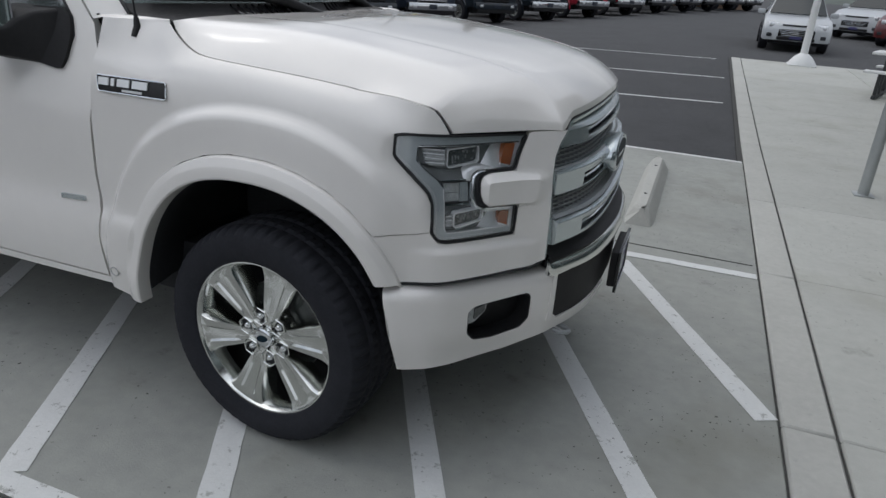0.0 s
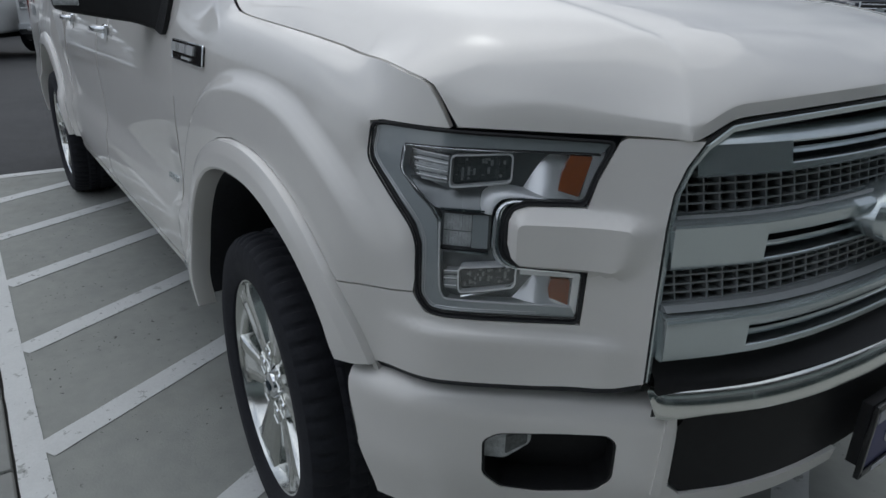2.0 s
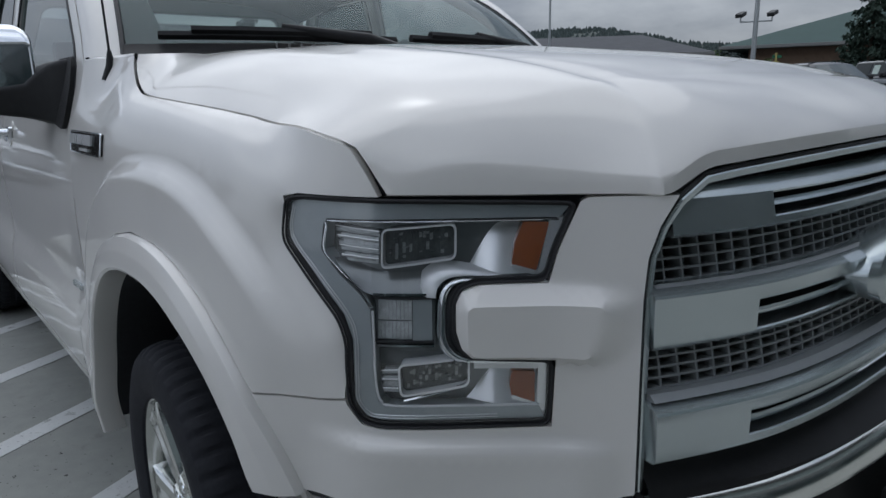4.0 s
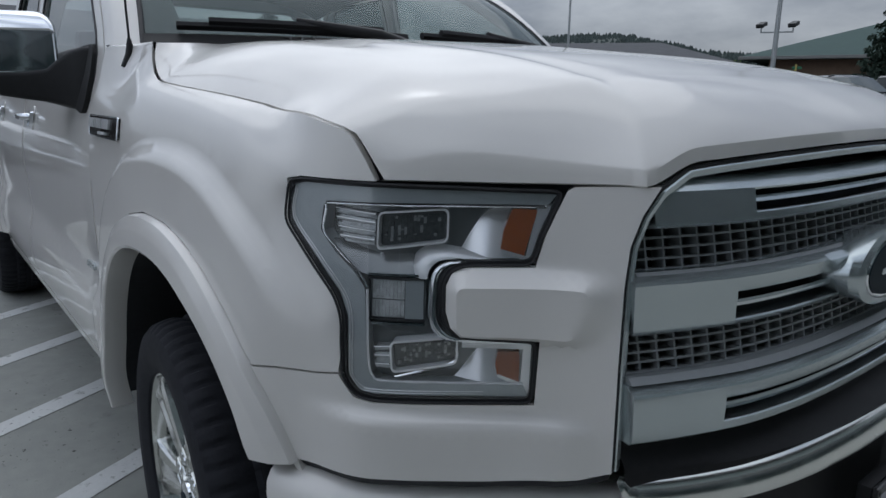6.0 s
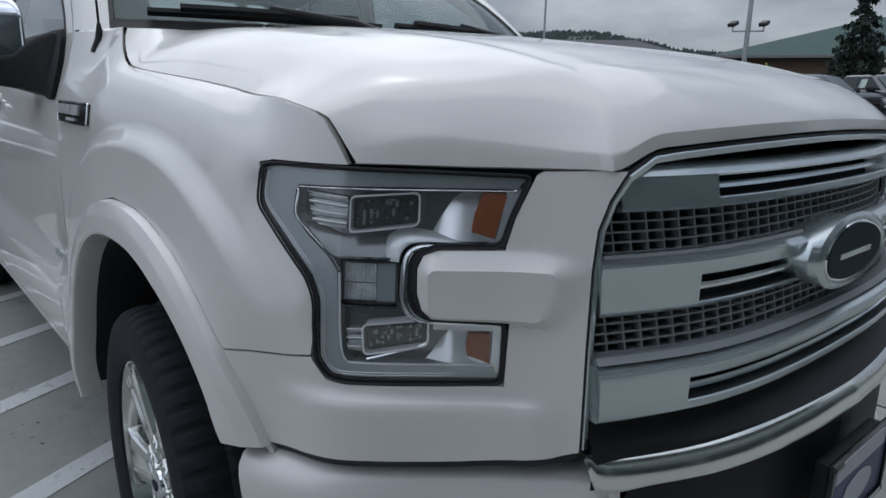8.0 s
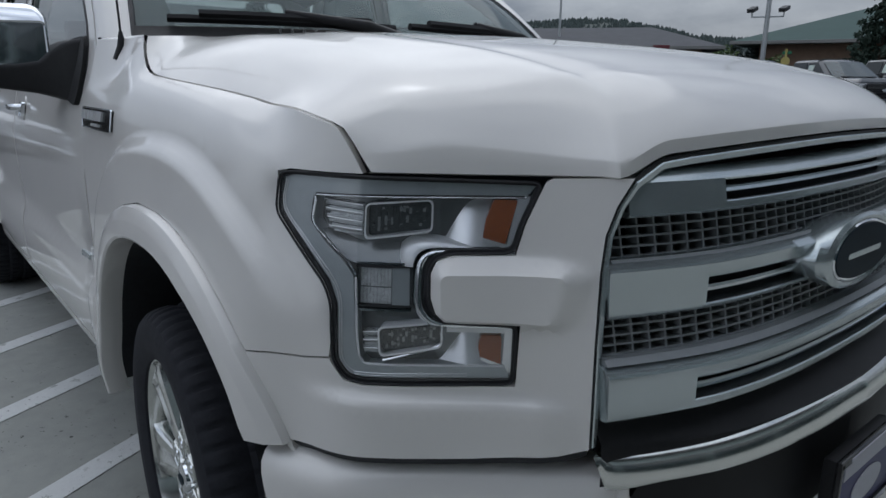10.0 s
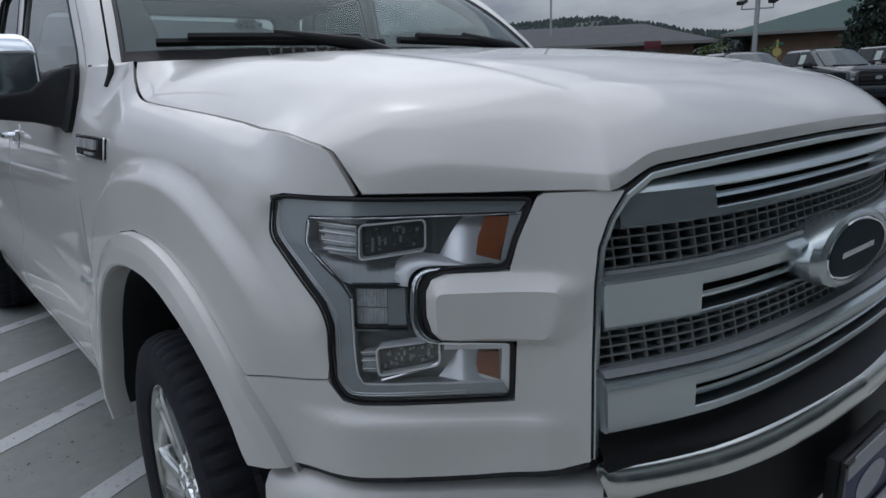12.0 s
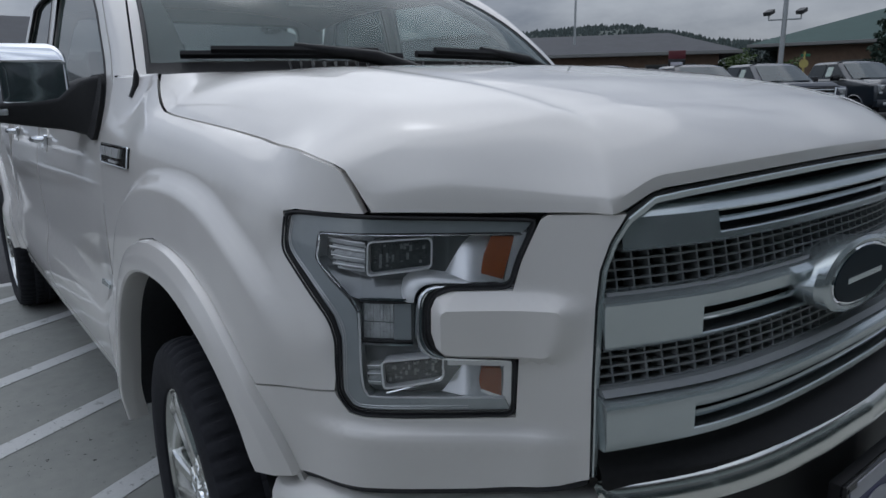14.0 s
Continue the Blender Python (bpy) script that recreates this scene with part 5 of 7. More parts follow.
    foot_line = [Vector(cab_skin(-0.652, 1.437, 0.002)), Vector((-0.632, -0.846, 1.443)), Vector((-0.600, -0.802, 1.444))]
    both("pillar_joint", tube("pillar_joint", foot_line, 0.0024, 6), SEAL, truck)
    trim = []
    for k in range(13):
        w = k / 12
        a, b = windscreen_point(-0.99, w), windscreen_point(-0.83 - 0.07 * w, w)
        trim.append([tuple(a + Vector((-0.10, 0.0, -0.035))), tuple(a + Vector((-0.02, 0.005, -0.015))), tuple(a.lerp(b, 0.6) + Vector((-0.03, 0, -0.022))), tuple(b + Vector((-0.055, 0, -0.040)))])
    both("pillar_trim", grid_mesh("pillar_trim", trim, soft=60), PILLAR_TRIM, truck)
    both("windscreen_pillar", grid_mesh("windscreen_pillar", rows, soft=60, flip=False), PAINT, truck)
    # glass
    rows = [[tuple(windscreen_point(u / 12, w / 10)) for u in range(-12, 13)] for w in range(11)]
    part("windscreen", grid_mesh("windscreen", rows, soft=60), SCREEN_GLASS, truck, "slightly green windscreen")
    path = [windscreen_point(-1, w / 10) for w in range(11)] + [windscreen_point(u / 10, 1) for u in range(-9, 11)] + [windscreen_point(1, 1 - w / 10) for w in range(1, 11)]
    part("windscreen_seal", tube("windscreen_seal", path, 0.008, 6), SEAL, truck)
    # roof
    rows = []
    for i in range(13):
        x0 = i / 12
        row = []
        for u in range(-12, 13):
            t = u / 12
            f = windscreen_point(t, 1.0)
            x = f.x + (-2.62 - f.x) * x0
            crown = 1.885 + 0.075 * math.sin(math.pi * min(max(x0 * 0.9 + 0.08, 0), 1)) - 0.045 * t * t - 0.05 * t ** 6
            row.append((x, t * (0.665 + 0.075 * smooth(0, 0.25, x0)), crown if i else f.z))
        rows.append(row)
    part("roof", grid_mesh("roof", rows, soft=60), PAINT, truck)
    lining = [[(x - 0.02, y * 0.96, z - 0.035) for x, y, z in row] for row in rows]
    part("headliner", grid_mesh("headliner", lining, soft=60, flip=True), LEATHER, truck)
    both("door_trim", panel("door_trim", [(-0.72, 0.60), (-0.74, 1.25), (-1.0, 1.31), (-1.3, 1.375), (-1.9, 1.39), (-2.66, 1.41), (-2.86, 1.38), (-2.86, 0.60)],
                            lambda x, z, o: cab_skin(x, z, o - 0.055), 0.10, depth=0.02), INTERIOR, truck)
    # cab back with rear window opening
    back = [(-0.86, 0.5), (0.86, 0.5), (0.90, 1.30), (0.745, 1.84), (0.5, 1.88), (-0.5, 1.88), (-0.745, 1.84), (-0.90, 1.30)]
    bwin = rounded([(-0.66, 1.44), (0.66, 1.44), (0.58, 1.78), (-0.58, 1.78)], 0.05)
    part("cab_back", panel("cab_back", back, lambda y, z, o: (-2.93 + 0.30 * max(z - 1.35, 0) / 0.5 + o, y, z), 0.12, holes=[bwin], depth=0.02, flip=False), PAINT, truck)
    part("rear_window", panel("rear_window", grown(bwin, 0.01), lambda y, z, o: (-2.92 + 0.30 * max(z - 1.35, 0) / 0.5 + o, y, z), 0.15, depth=0), REAR_GLASS, truck)
    # cabin
    part("dashboard", box("dashboard", (0.55, 1.62, 0.45), (-0.83, 0, 1.22), 0.06), INTERIOR, truck)
    part("cabin_floor", box("cabin_floor", (2.2, 1.75, 0.08), (-1.85, 0, 0.62)), INTERIOR, truck)
    for x, ys in ((-1.75, (-0.42, 0.42)), (-2.62, (-0.42, 0.0, 0.42))):
        for y in ys:
            seat = merged("seat", [box("seat", (0.16, 0.50 if x > -2 else 0.40, 0.62), (x - 0.10, y, 1.12), 0.05, turn=None), box("rest", (0.10, 0.26, 0.19), (x - 0.14, y, 1.53), 0.04),
                                   box("base", (0.5, 0.50 if x > -2 else 0.40, 0.2), (x + 0.18, y, 0.82), 0.05)])
            part("seat", seat, LEATHER, truck)
    hoop = [(-1.18 + 0.07 * math.sin(2 * math.pi * k / 28), 0.40 + 0.19 * math.cos(2 * math.pi * k / 28), 1.28 + 0.17 * math.sin(2 * math.pi * k / 28)) for k in range(29)]
    part("steering_wheel", merged("steering_wheel", [tube("rim", hoop, 0.016, 8), tube("spoke", [(-1.18, 0.21, 1.28), (-1.17, 0.59, 1.28)], 0.02, 6), tube("column", [(-1.18, 0.40, 1.28), (-1.0, 0.40, 1.2)], 0.05, 8)]), INTERIOR, truck)
    part("rear_view_mirror", box("rear_view_mirror", (0.03, 0.24, 0.07), (-1.17, 0, 1.76), 0.012), INTERIOR, truck)
    # cowl grille
    rows = []
    for u in range(-20, 21):
        t = u / 20
        b = windscreen_point(t, 0.0)
        y = t * 0.80
        f = Vector((-0.350 - 0.045 * t * t, y * 1.03, 1.438 - 0.006 * t * t))
        rows.append([tuple(f + Vector((0.02, 0, -0.03))), tuple(f), tuple(f.lerp(b, 0.5) + Vector((0, 0, -0.006))), tuple(b + Vector((0.006, 0, 0.008))), tuple(windscreen_point(t, 0.058) + Vector((0.006, 0, 0.007))), tuple(windscreen_point(t, 0.062) + Vector((-0.01, 0, -0.004)))])
    part("cowl", grid_mesh("cowl", rows, soft=50, flip=True), BLACK, truck, "black cowl panel with vent ribs")
    ribs = []
    for k in range(-13, 22):
        if abs(k - 2) < 2:
            continue
        y = k * 0.032
        b, f = windscreen_point(y / 0.8, 0.045) + Vector((0.008, 0, 0.008)), Vector((-0.365 - 0.04 * (y / 0.8) ** 2, y - 0.03, 1.444 - 0.003 * (y / 0.8) ** 2))
        ribs.append(tube("rib", [tuple(f), tuple(f.lerp(b, 0.5) + Vector((0, 0, -0.004))), tuple(b)], 0.005, 4))
    for me in ribs:
        part("cowl_rib", me, GLOSS_BLACK, truck)
    # cowl side corners in body colour
    rows = []
    for s in (-0.390, -0.42, -0.46, -0.50, -0.55, -0.60, -0.645):
        f = (s + 0.390) / -0.255
        a, inn = Vector(body(s, 1.343, -0.0005)), Vector((-0.396 - 0.205 * f, -0.822 + 0.020 * f, 1.438 + 0.004 * f))
        lift = Vector((0, -0.003, 0.004))
        rows.append([tuple(a), tuple(a.lerp(inn, 0.33) + lift), tuple(a.lerp(inn, 0.66) + lift), tuple(inn), tuple(inn + Vector((0, 0.02, -0.012)))])
    both("cowl_corner", grid_mesh("cowl_corner", rows, soft=60, flip=False), PAINT, truck)


def build_mirror(truck):
    """Door mirror: swept-back chrome cap over one black arm that widens to the door."""
    def ring(inner, outer, z0, z1, r, r_top):
        run = math.hypot(outer[0] - inner[0], outer[1] - inner[1])
        loop = []
        for cu, cz, rad, start in ((run - r, z0 + r, r, -90), (run - r_top, z1 - r_top, r_top, 0), (r_top, z1 - r_top, r_top, 90), (r, z0 + r, r, 180)):
            loop += [(cu + rad * math.cos(radians(start + 15 * k)), cz + rad * math.sin(radians(start + 15 * k))) for k in range(7)]
        return [(*lerp(inner, outer, u / run), z) for u, z in loop]
    spans = [((-1.100, -0.946), (-1.152, -1.158), 1.366, 1.534, 0.016, 0.056), ((-1.085, -0.944), (-1.150, -1.164), 1.362, 1.543, 0.016, 0.058), ((-1.060, -0.943), (-1.142, -1.165), 1.360, 1.548, 0.015, 0.058),
             ((-1.030, -0.944), (-1.128, -1.160), 1.359, 1.550, 0.014, 0.056), ((-1.000, -0.945), (-1.114, -1.150), 1.358, 1.548, 0.013, 0.052), ((-0.980, -0.946), (-1.103, -1.140), 1.358, 1.542, 0.012, 0.046),
             ((-0.965, -0.948), (-1.092, -1.129), 1.358, 1.532, 0.011, 0.038), ((-0.953, -0.950), (-1.082, -1.120), 1.358, 1.518, 0.010, 0.028), ((-0.946, -0.953), (-1.075, -1.114), 1.359, 1.504, 0.009, 0.020),
             ((-0.944, -0.957), (-1.070, -1.110), 1.362, 1.496, 0.009, 0.013), ((-0.9495, -0.9605), (-1.0725, -1.106), 1.368, 1.490, 0.008, 0.010), ((-0.952, -0.966), (-1.072, -1.104), 1.372, 1.486, 0.008, 0.010)]
    spans = [(inner, (outer[0] + 0.035, outer[1] - 0.020), *rest) for inner, outer, *rest in spans]
    rows = [ring(*span) for span in spans]
    hub = sum((Vector(p) for p in rows[11]), Vector()) / len(rows[11])
    for f in (0.75, 0.5, 0.25, 0.0):
        rows.append([tuple(hub.lerp(Vector(p), f) + Vector((0.0012, -0.0005, 0)) * (1 - f * f)) for p in rows[11]])
    right, left = both("mirror", grid_mesh("mirror", rows, closed=True, soft=24, flip=True), CHROME, truck, "chrome-capped door mirror on a black arm")
    back = grid_mesh("glass_back", [ring((-1.094, -0.952), (-1.111, -1.172), 1.372, 1.528, 0.014, 0.052), ring((-1.105, -0.962), (-1.117, -1.162), 1.382, 1.518, 0.012, 0.046), [(-1.112, -1.062, 1.452)] * len(rows[0])], closed=True, soft=30)
    rows = []
    for y, x0, x1, z0, z1 in ((-1.189, -1.107, -1.075, 1.328, 1.352), (-1.184, -1.121, -1.055, 1.316, 1.362), (-1.160, -1.126, -1.038, 1.308, 1.366), (-1.11, -1.120, -1.016, 1.299, 1.368), (-1.04, -1.110, -0.982, 1.287, 1.369),
                              (-0.985, -1.100, -0.945, 1.279, 1.378), (-0.955, -1.090, -0.915, 1.271, 1.408), (-0.930, -1.075, -0.872, 1.263, 1.430), (-0.908, -1.060, -0.822, 1.254, 1.440), (-0.870, -1.045, -0.790, 1.250, 1.446)):
        rows.append([(x, y, z) for x, z in rounded([(x0, z0), (x1, z0), (x1, z1), (x0, z1)], 0.38 * min(x1 - x0, z1 - z0) if y < -1.12 else 0.016, 4)])
    rows.insert(0, [(-1.090, -1.192, 1.340)] * len(rows[0]))
    arm = grid_mesh("arm", rows, closed=True, soft=45)
    base = solid_between("base", rounded([(-0.788, 1.248), (-0.768, 1.285), (-0.748, 1.36), (-0.756, 1.42), (-0.785, 1.445), (-0.92, 1.444), (-1.05, 1.38), (-1.04, 1.30), (-0.95, 1.270)], 0.014), cab_skin, -0.01, 0.014)
    lamp = box("lamp", (0.008, 0.078, 0.020), (0, 0, 0), 0.003)
    lamp.transform(Matrix.Translation((-1.037, -1.156, 1.338)) @ Matrix.Rotation(radians(-26), 4, "Z"))
    for k, side in enumerate((right, left)):
        for name, me, mat in (("glass_back", back, GLOSS_BLACK), ("arm", arm, BLACK), ("mount", base, BLACK), ("marker", lamp, CRYSTAL)):
            part(name, mirrored(me) if k else me, mat, side)


def build_bed(truck):
    xc = -3.70
    rim = [(xc + 0.02 + (x - 0.0), z) for x, z in [arch_point(1.11, a, 0.0) for a in range(8, 173, 8)]]
    outline = [(-2.965, 0.52), (-2.945, 0.72), (-2.945, 1.343), (-3.4, 1.343), (-4.0, 1.343), (-4.80, 1.335), (-4.86, 1.20), (-4.86, 0.62), (-4.32, 0.52)] + rim[::-1]
    both("bed_side", panel("bed_side", outline, body, 0.06, depth=0.05), PAINT, truck)
    rows = []
    for e, off in [(1.115, -0.01), (1.113, 0.004), (1.095, 0.018), (1.055, 0.027), (1.0, 0.028), (0.990, 0.024), (0.985, -0.05)]:
        row = []
        for k in range(41):
            x, z = arch_point(e, 8 + 164 * k / 40, 0.0)
            row.append(body(xc + 0.02 + x, z, off))
        rows.append(row)
    both("rear_arch_flare", grid_mesh("rear_arch_flare", rows, soft=30), PAINT, truck)
    rows = [[(xc + arch_point(1.0, 4 + 172 * k / 30)[0], y, arch_point(1.0, 4 + 172 * k / 30)[1]) for k in range(31)] for y in (-0.93, -0.5)] + [[(xc, -0.48, 0.5)] * 31]
    both("rear_well_liner", grid_mesh("rear_well_liner", rows), CAVITY, truck)
    both("bed_rail", tube("bed_rail", [(-2.96, -0.84, 1.392), (-4.82, -0.84, 1.385)], 0.028, 6), BLACK, truck)
    part("bed_floor", box("bed_floor", (1.9, 1.66, 0.05), (-3.9, 0, 0.88)), BLACK, truck)
    both("bed_liner", box("bed_liner", (1.9, 0.05, 0.52), (-3.9, -0.815, 1.13)), BLACK, truck)
    both("decal_bar", solid_between("decal_bar", [(-4.36, 1.225), (-4.62, 1.225), (-4.60, 1.165), (-4.34, 1.165)], body, -0.001, 0.0012), RED_LAMP, truck, "red sticker bar")
    both("decal_bar", solid_between("decal_bar", [(-4.30, 1.155), (-4.58, 1.155), (-4.56, 1.110), (-4.28, 1.110)], body, -0.001, 0.0012), SATIN_DARK, truck, "grey sticker bar")
    part("tailgate", box("tailgate", (0.06, 1.62, 0.56), (-4.84, 0, 1.12), 0.012), PAINT, truck)
    both("tail_lamp", box("tail_lamp", (0.10, 0.09, 0.42), (-4.83, -0.905, 1.14), 0.02), RED_LAMP, truck)
    part("rear_bumper", box("rear_bumper", (0.16, 1.80, 0.16), (-4.93, 0, 0.62), 0.03), CHROME, truck)


def build_small_parts(truck):
    # fender nameplate: dark plate with plain raised bars
    def on_fender(x, z, o):
        return body(line_length(x), section_length(x, z), o)
    outline = rounded([(-0.612, 1.253), (-0.330, 1.253), (-0.326, 1.201), (-0.606, 1.201)], 0.008)
    right, left = both("nameplate", solid_between("nameplate", outline, on_fender, -0.003, 0.007), GLOSS_BLACK, truck, "black nameplate with plain chrome bars")
    bars = [[(x0, 1.247), (x1, 1.247), (x1 - 0.002, 1.223), (x0 - 0.002, 1.223)] for x0, x1 in ((-0.598, -0.556), (-0.546, -0.532), (-0.520, -0.470), (-0.458, -0.396))]
    bars += [[(-0.500, 1.215), (-0.420, 1.215), (-0.420, 1.208), (-0.500, 1.208)]]
    rim = [on_fender(x, z, 0.006) for x, z in outline]
    for k, side in enumerate((right, left)):
        for loop in bars:
            me = solid_between("plate_bar", loop, on_fender, 0.004, 0.0115)
            part("plate_bar", mirrored(me) if k else me, BRIGHT, side)
        t = tube("plate_rim", rim + rim[:1], 0.0022, 6)
        part("plate_rim", mirrored(t) if k else t, CHROME, side)
    both("parking_sensor", solid_between("parking_sensor", [(-0.60 + 0.018 * math.cos(2 * math.pi * k / 16), 0.548 + 0.018 * math.sin(2 * math.pi * k / 16)) for k in range(16)], body, -0.004, 0.004), PAINT, truck)
    ring = [body(-0.60 + 0.017 * math.cos(2 * math.pi * k / 20), 0.548 + 0.017 * math.sin(2 * math.pi * k / 20), 0.0045) for k in range(21)]
    both("sensor_ring", tube("sensor_ring", ring, 0.0016, 5), SATIN_DARK, truck)
    # aerial on the right fender
    foot = Vector((-0.506, -0.868, 1.376))
    part("aerial", merged("aerial", [tube("foot", [foot, foot + Vector((0.004, 0.010, 0.035)), foot + Vector((-0.004, 0.012, 0.075))], [0.016, 0.013, 0.005], 8),
                                     tube("rod", [foot + Vector((-0.004, 0.012, 0.07)), foot + Vector((-0.06, 0.015, 0.80))], [0.0032, 0.002], 6)]), BLACK, truck, "thin black whip aerial")
    # wipers
    for y0, y1, base in ((-0.72, -0.08, -0.02), (-0.02, 0.52, 0.62)):
        def glass_at(y, w):
            return windscreen_point(y / 0.8, w) + Vector((0.022, 0, 0.016))
        blade = [glass_at(y0 + (y1 - y0) * k / 8, 0.085 - 0.02 * k / 8) for k in range(9)]
        arm = [windscreen_point(base / 0.8, -0.05) + Vector((0.05, 0, 0.005)), glass_at(base - 0.16 * (base - y0) / 0.7, 0.035) + Vector((0.01, 0, 0.012)), glass_at((y0 + y1) / 2, 0.09) + Vector((0.004, 0, 0.018))]
        part("wiper", merged("wiper", [tube("blade", blade, 0.013, 6), tube("spine", [p + Vector((0.004, 0, 0.014)) for p in blade[1:-1]], 0.013, 6), tube("arm", arm, [0.024, 0.022, 0.013], 8)]), BLACK, truck, "black wiper at rest")


def build_chassis(truck):
    part("chassis", merged("chassis", [box("sill", (3.0, 1.5, 0.22), (-1.9, 0, 0.50)), box("front", (1.4, 0.62, 0.40), (0.15, 0, 0.58)), box("rear", (1.6, 0.9, 0.25), (-4.0, 0, 0.62)),
                                       box("axle", (0.09, 1.5, 0.09), (0, 0, 0.36)), box("axle", (0.12, 1.5, 0.12), (-3.683, 0, 0.38)), box("skid", (0.5, 0.9, 0.05), (0.62, 0, 0.42))]), CAVITY, truck)
    part("engine_cover", merged("engine_cover", [box("block", (1.0, 1.1, 0.5), (0.15, 0, 0.92), 0.05), box("block", (0.45, 0.9, 0.36), (0.62, 0, 1.02), 0.03)]), CAVITY, truck)


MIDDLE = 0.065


def fit_far_half(root):
    """Stretches the far half to fit the camera's view, middle line at y = MIDDLE; the near side keeps its place."""
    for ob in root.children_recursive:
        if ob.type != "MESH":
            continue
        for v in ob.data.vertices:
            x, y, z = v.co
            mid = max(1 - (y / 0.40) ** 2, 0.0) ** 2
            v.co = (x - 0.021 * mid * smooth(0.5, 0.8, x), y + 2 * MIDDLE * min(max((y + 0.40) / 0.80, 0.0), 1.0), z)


truck = thing("pickup_truck", "pearl white crew cab pickup with chrome mirrors, parked on striped concrete", "pickup truck")
build_fender(truck)
build_fascia(truck)
build_hood(truck)
build_headlight(truck)
build_grille(truck)
build_bumper(truck)
build_cab(truck)
build_mirror(truck)
build_bed(truck)
build_small_parts(truck)
build_chassis(truck)
fit_far_half(truck)
build_wheel(truck, 0.024, -0.842, -4.5)
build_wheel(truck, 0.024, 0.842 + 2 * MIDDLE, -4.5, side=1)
build_wheel(truck, -3.683, -0.845)
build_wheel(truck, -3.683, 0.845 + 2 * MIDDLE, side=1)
build_plate()

# ---- ground ----
def rise(x, y):
    """The lot climbs gently beyond the pad and falls behind it, shaped to fit the camera's view."""
    return 0.018 * min(max(y - 6.0, 0.0), 40.0) * smooth(-10.0, -1.0, x) - 0.030 * min(max(-5.5 - x, 0.0), 20.0) * (1 - smooth(4.0, 14.0, y))


def ground_sheet():
    xs = [-900, -300, -120, -60, -40, -30, -25.5, -20, -14, -10, -7, -5.5, -4.4, -2, 0, 2, 5, 10, 20, 40, 80, 200, 900]
    ys = [-900, -200, -60, -20, -6, -2, 2, 4, 6, 9, 12, 15, 20, 26, 34, 40, 46, 60, 100, 300, 900]
    rows = [[(x, y, -0.045 + rise(x, y)) for x in xs] for y in ys]
    tagged(part("ground", grid_mesh("ground", rows, soft=60), ASPHALT), "dark grey asphalt lot reaching far out", "ground", kind="structure")


ground_sheet()


def slab(name, x0, x1, y0, y1, top, thick, mat, parent=None, bevel=0.006):
    """A ground slab that follows the lot's rise."""
    me = box(name, (x1 - x0, y1 - y0, thick), ((x0 + x1) / 2, (y0 + y1) / 2, top - thick / 2), bevel, segments=1)
    for v in me.vertices:
        v.co.z += rise(v.co.x, v.co.y)
    return part(name, me, mat, parent)


pad = slab("pavement", -4.40, 1.845, -1.565, 5.0, 0.0, 0.12, CONCRETE)
tagged(pad, "grey concrete parking pad with worn white stripes", "pavement", kind="structure")
for y0 in (1.85,):
    part("joint", box("joint", (6.2, 0.012, 0.004), (-1.28, y0, 0.001)), JOINT, pad)


def stripe(name, a, b, width, parent=None, z=0.003, skew=False):
    """A painted line from a to b on the ground, with slightly ragged sides."""
    a, b = Vector(a), Vector(b)
    d = (b - a).normalized()
    side = Vector((-d.y, d.x)) * width / 2
    n = max(int((b - a).length / 0.06), 2)
    rows = []
    for k in range(n + 1):
        p = a.lerp(b, k / n)
        w1 = 1 + 0.06 * noise.noise(Vector((p.x * 9, p.y * 9, 1.0)))
        w2 = 1 + 0.06 * noise.noise(Vector((p.x * 9, p.y * 9, 7.0)))
        z0 = z + rise(p.x, p.y)
        rows.append([(p.x + side.x * w1, p.y + side.y * w1, z0), (p.x - side.x * w2, p.y - side.y * w2, z0)])
    me = grid_mesh(name, rows, soft=0, flip=False)
    if me.polygons[0].normal.z < 0:
        me.flip_normals()
    return part(name, me, LINE, parent)


lines = tagged(new("road_marking"), "worn white hatching and bay lines on concrete", "road marking", kind="structure")
SLANT = -0.53
for x0 in (-3.63, -2.87, -2.12, -1.375, -0.625, 0.150, 0.960, 1.790, 2.60):
    y0, y1 = -1.49, 1.50
    if x0 + SLANT * (y0 + 1.5) > 1.80:
        y0 = (1.80 - x0) / SLANT - 1.5
    stripe("stripe", (x0 + SLANT * (y0 + 1.5), y0), (x0 + SLANT * (y1 + 1.5), y1), 0.104, lines)
stripe("stripe", (-4.34, -1.530), (1.78, -1.525), 0.085, lines, 0.0036)
stripe("stripe", (-4.33, 1.53), (1.835, 1.655), 0.085, lines, 0.0036)
stripe("stripe", (-4.33, -1.45), (-4.33, 4.9), 0.10, lines, 0.0030)
stripe("stripe", (-4.2, 4.955), (1.835, 4.955), 0.07, lines, 0.0036)
for a, b in (((-6.0, 7.75), (1.66, 9.15)), ((-6.5, 10.9), (1.68, 12.35)), ((-7, 14.3), (1.5, 15.9))):
    stripe("stripe", a, b, 0.09, lines, -0.040)

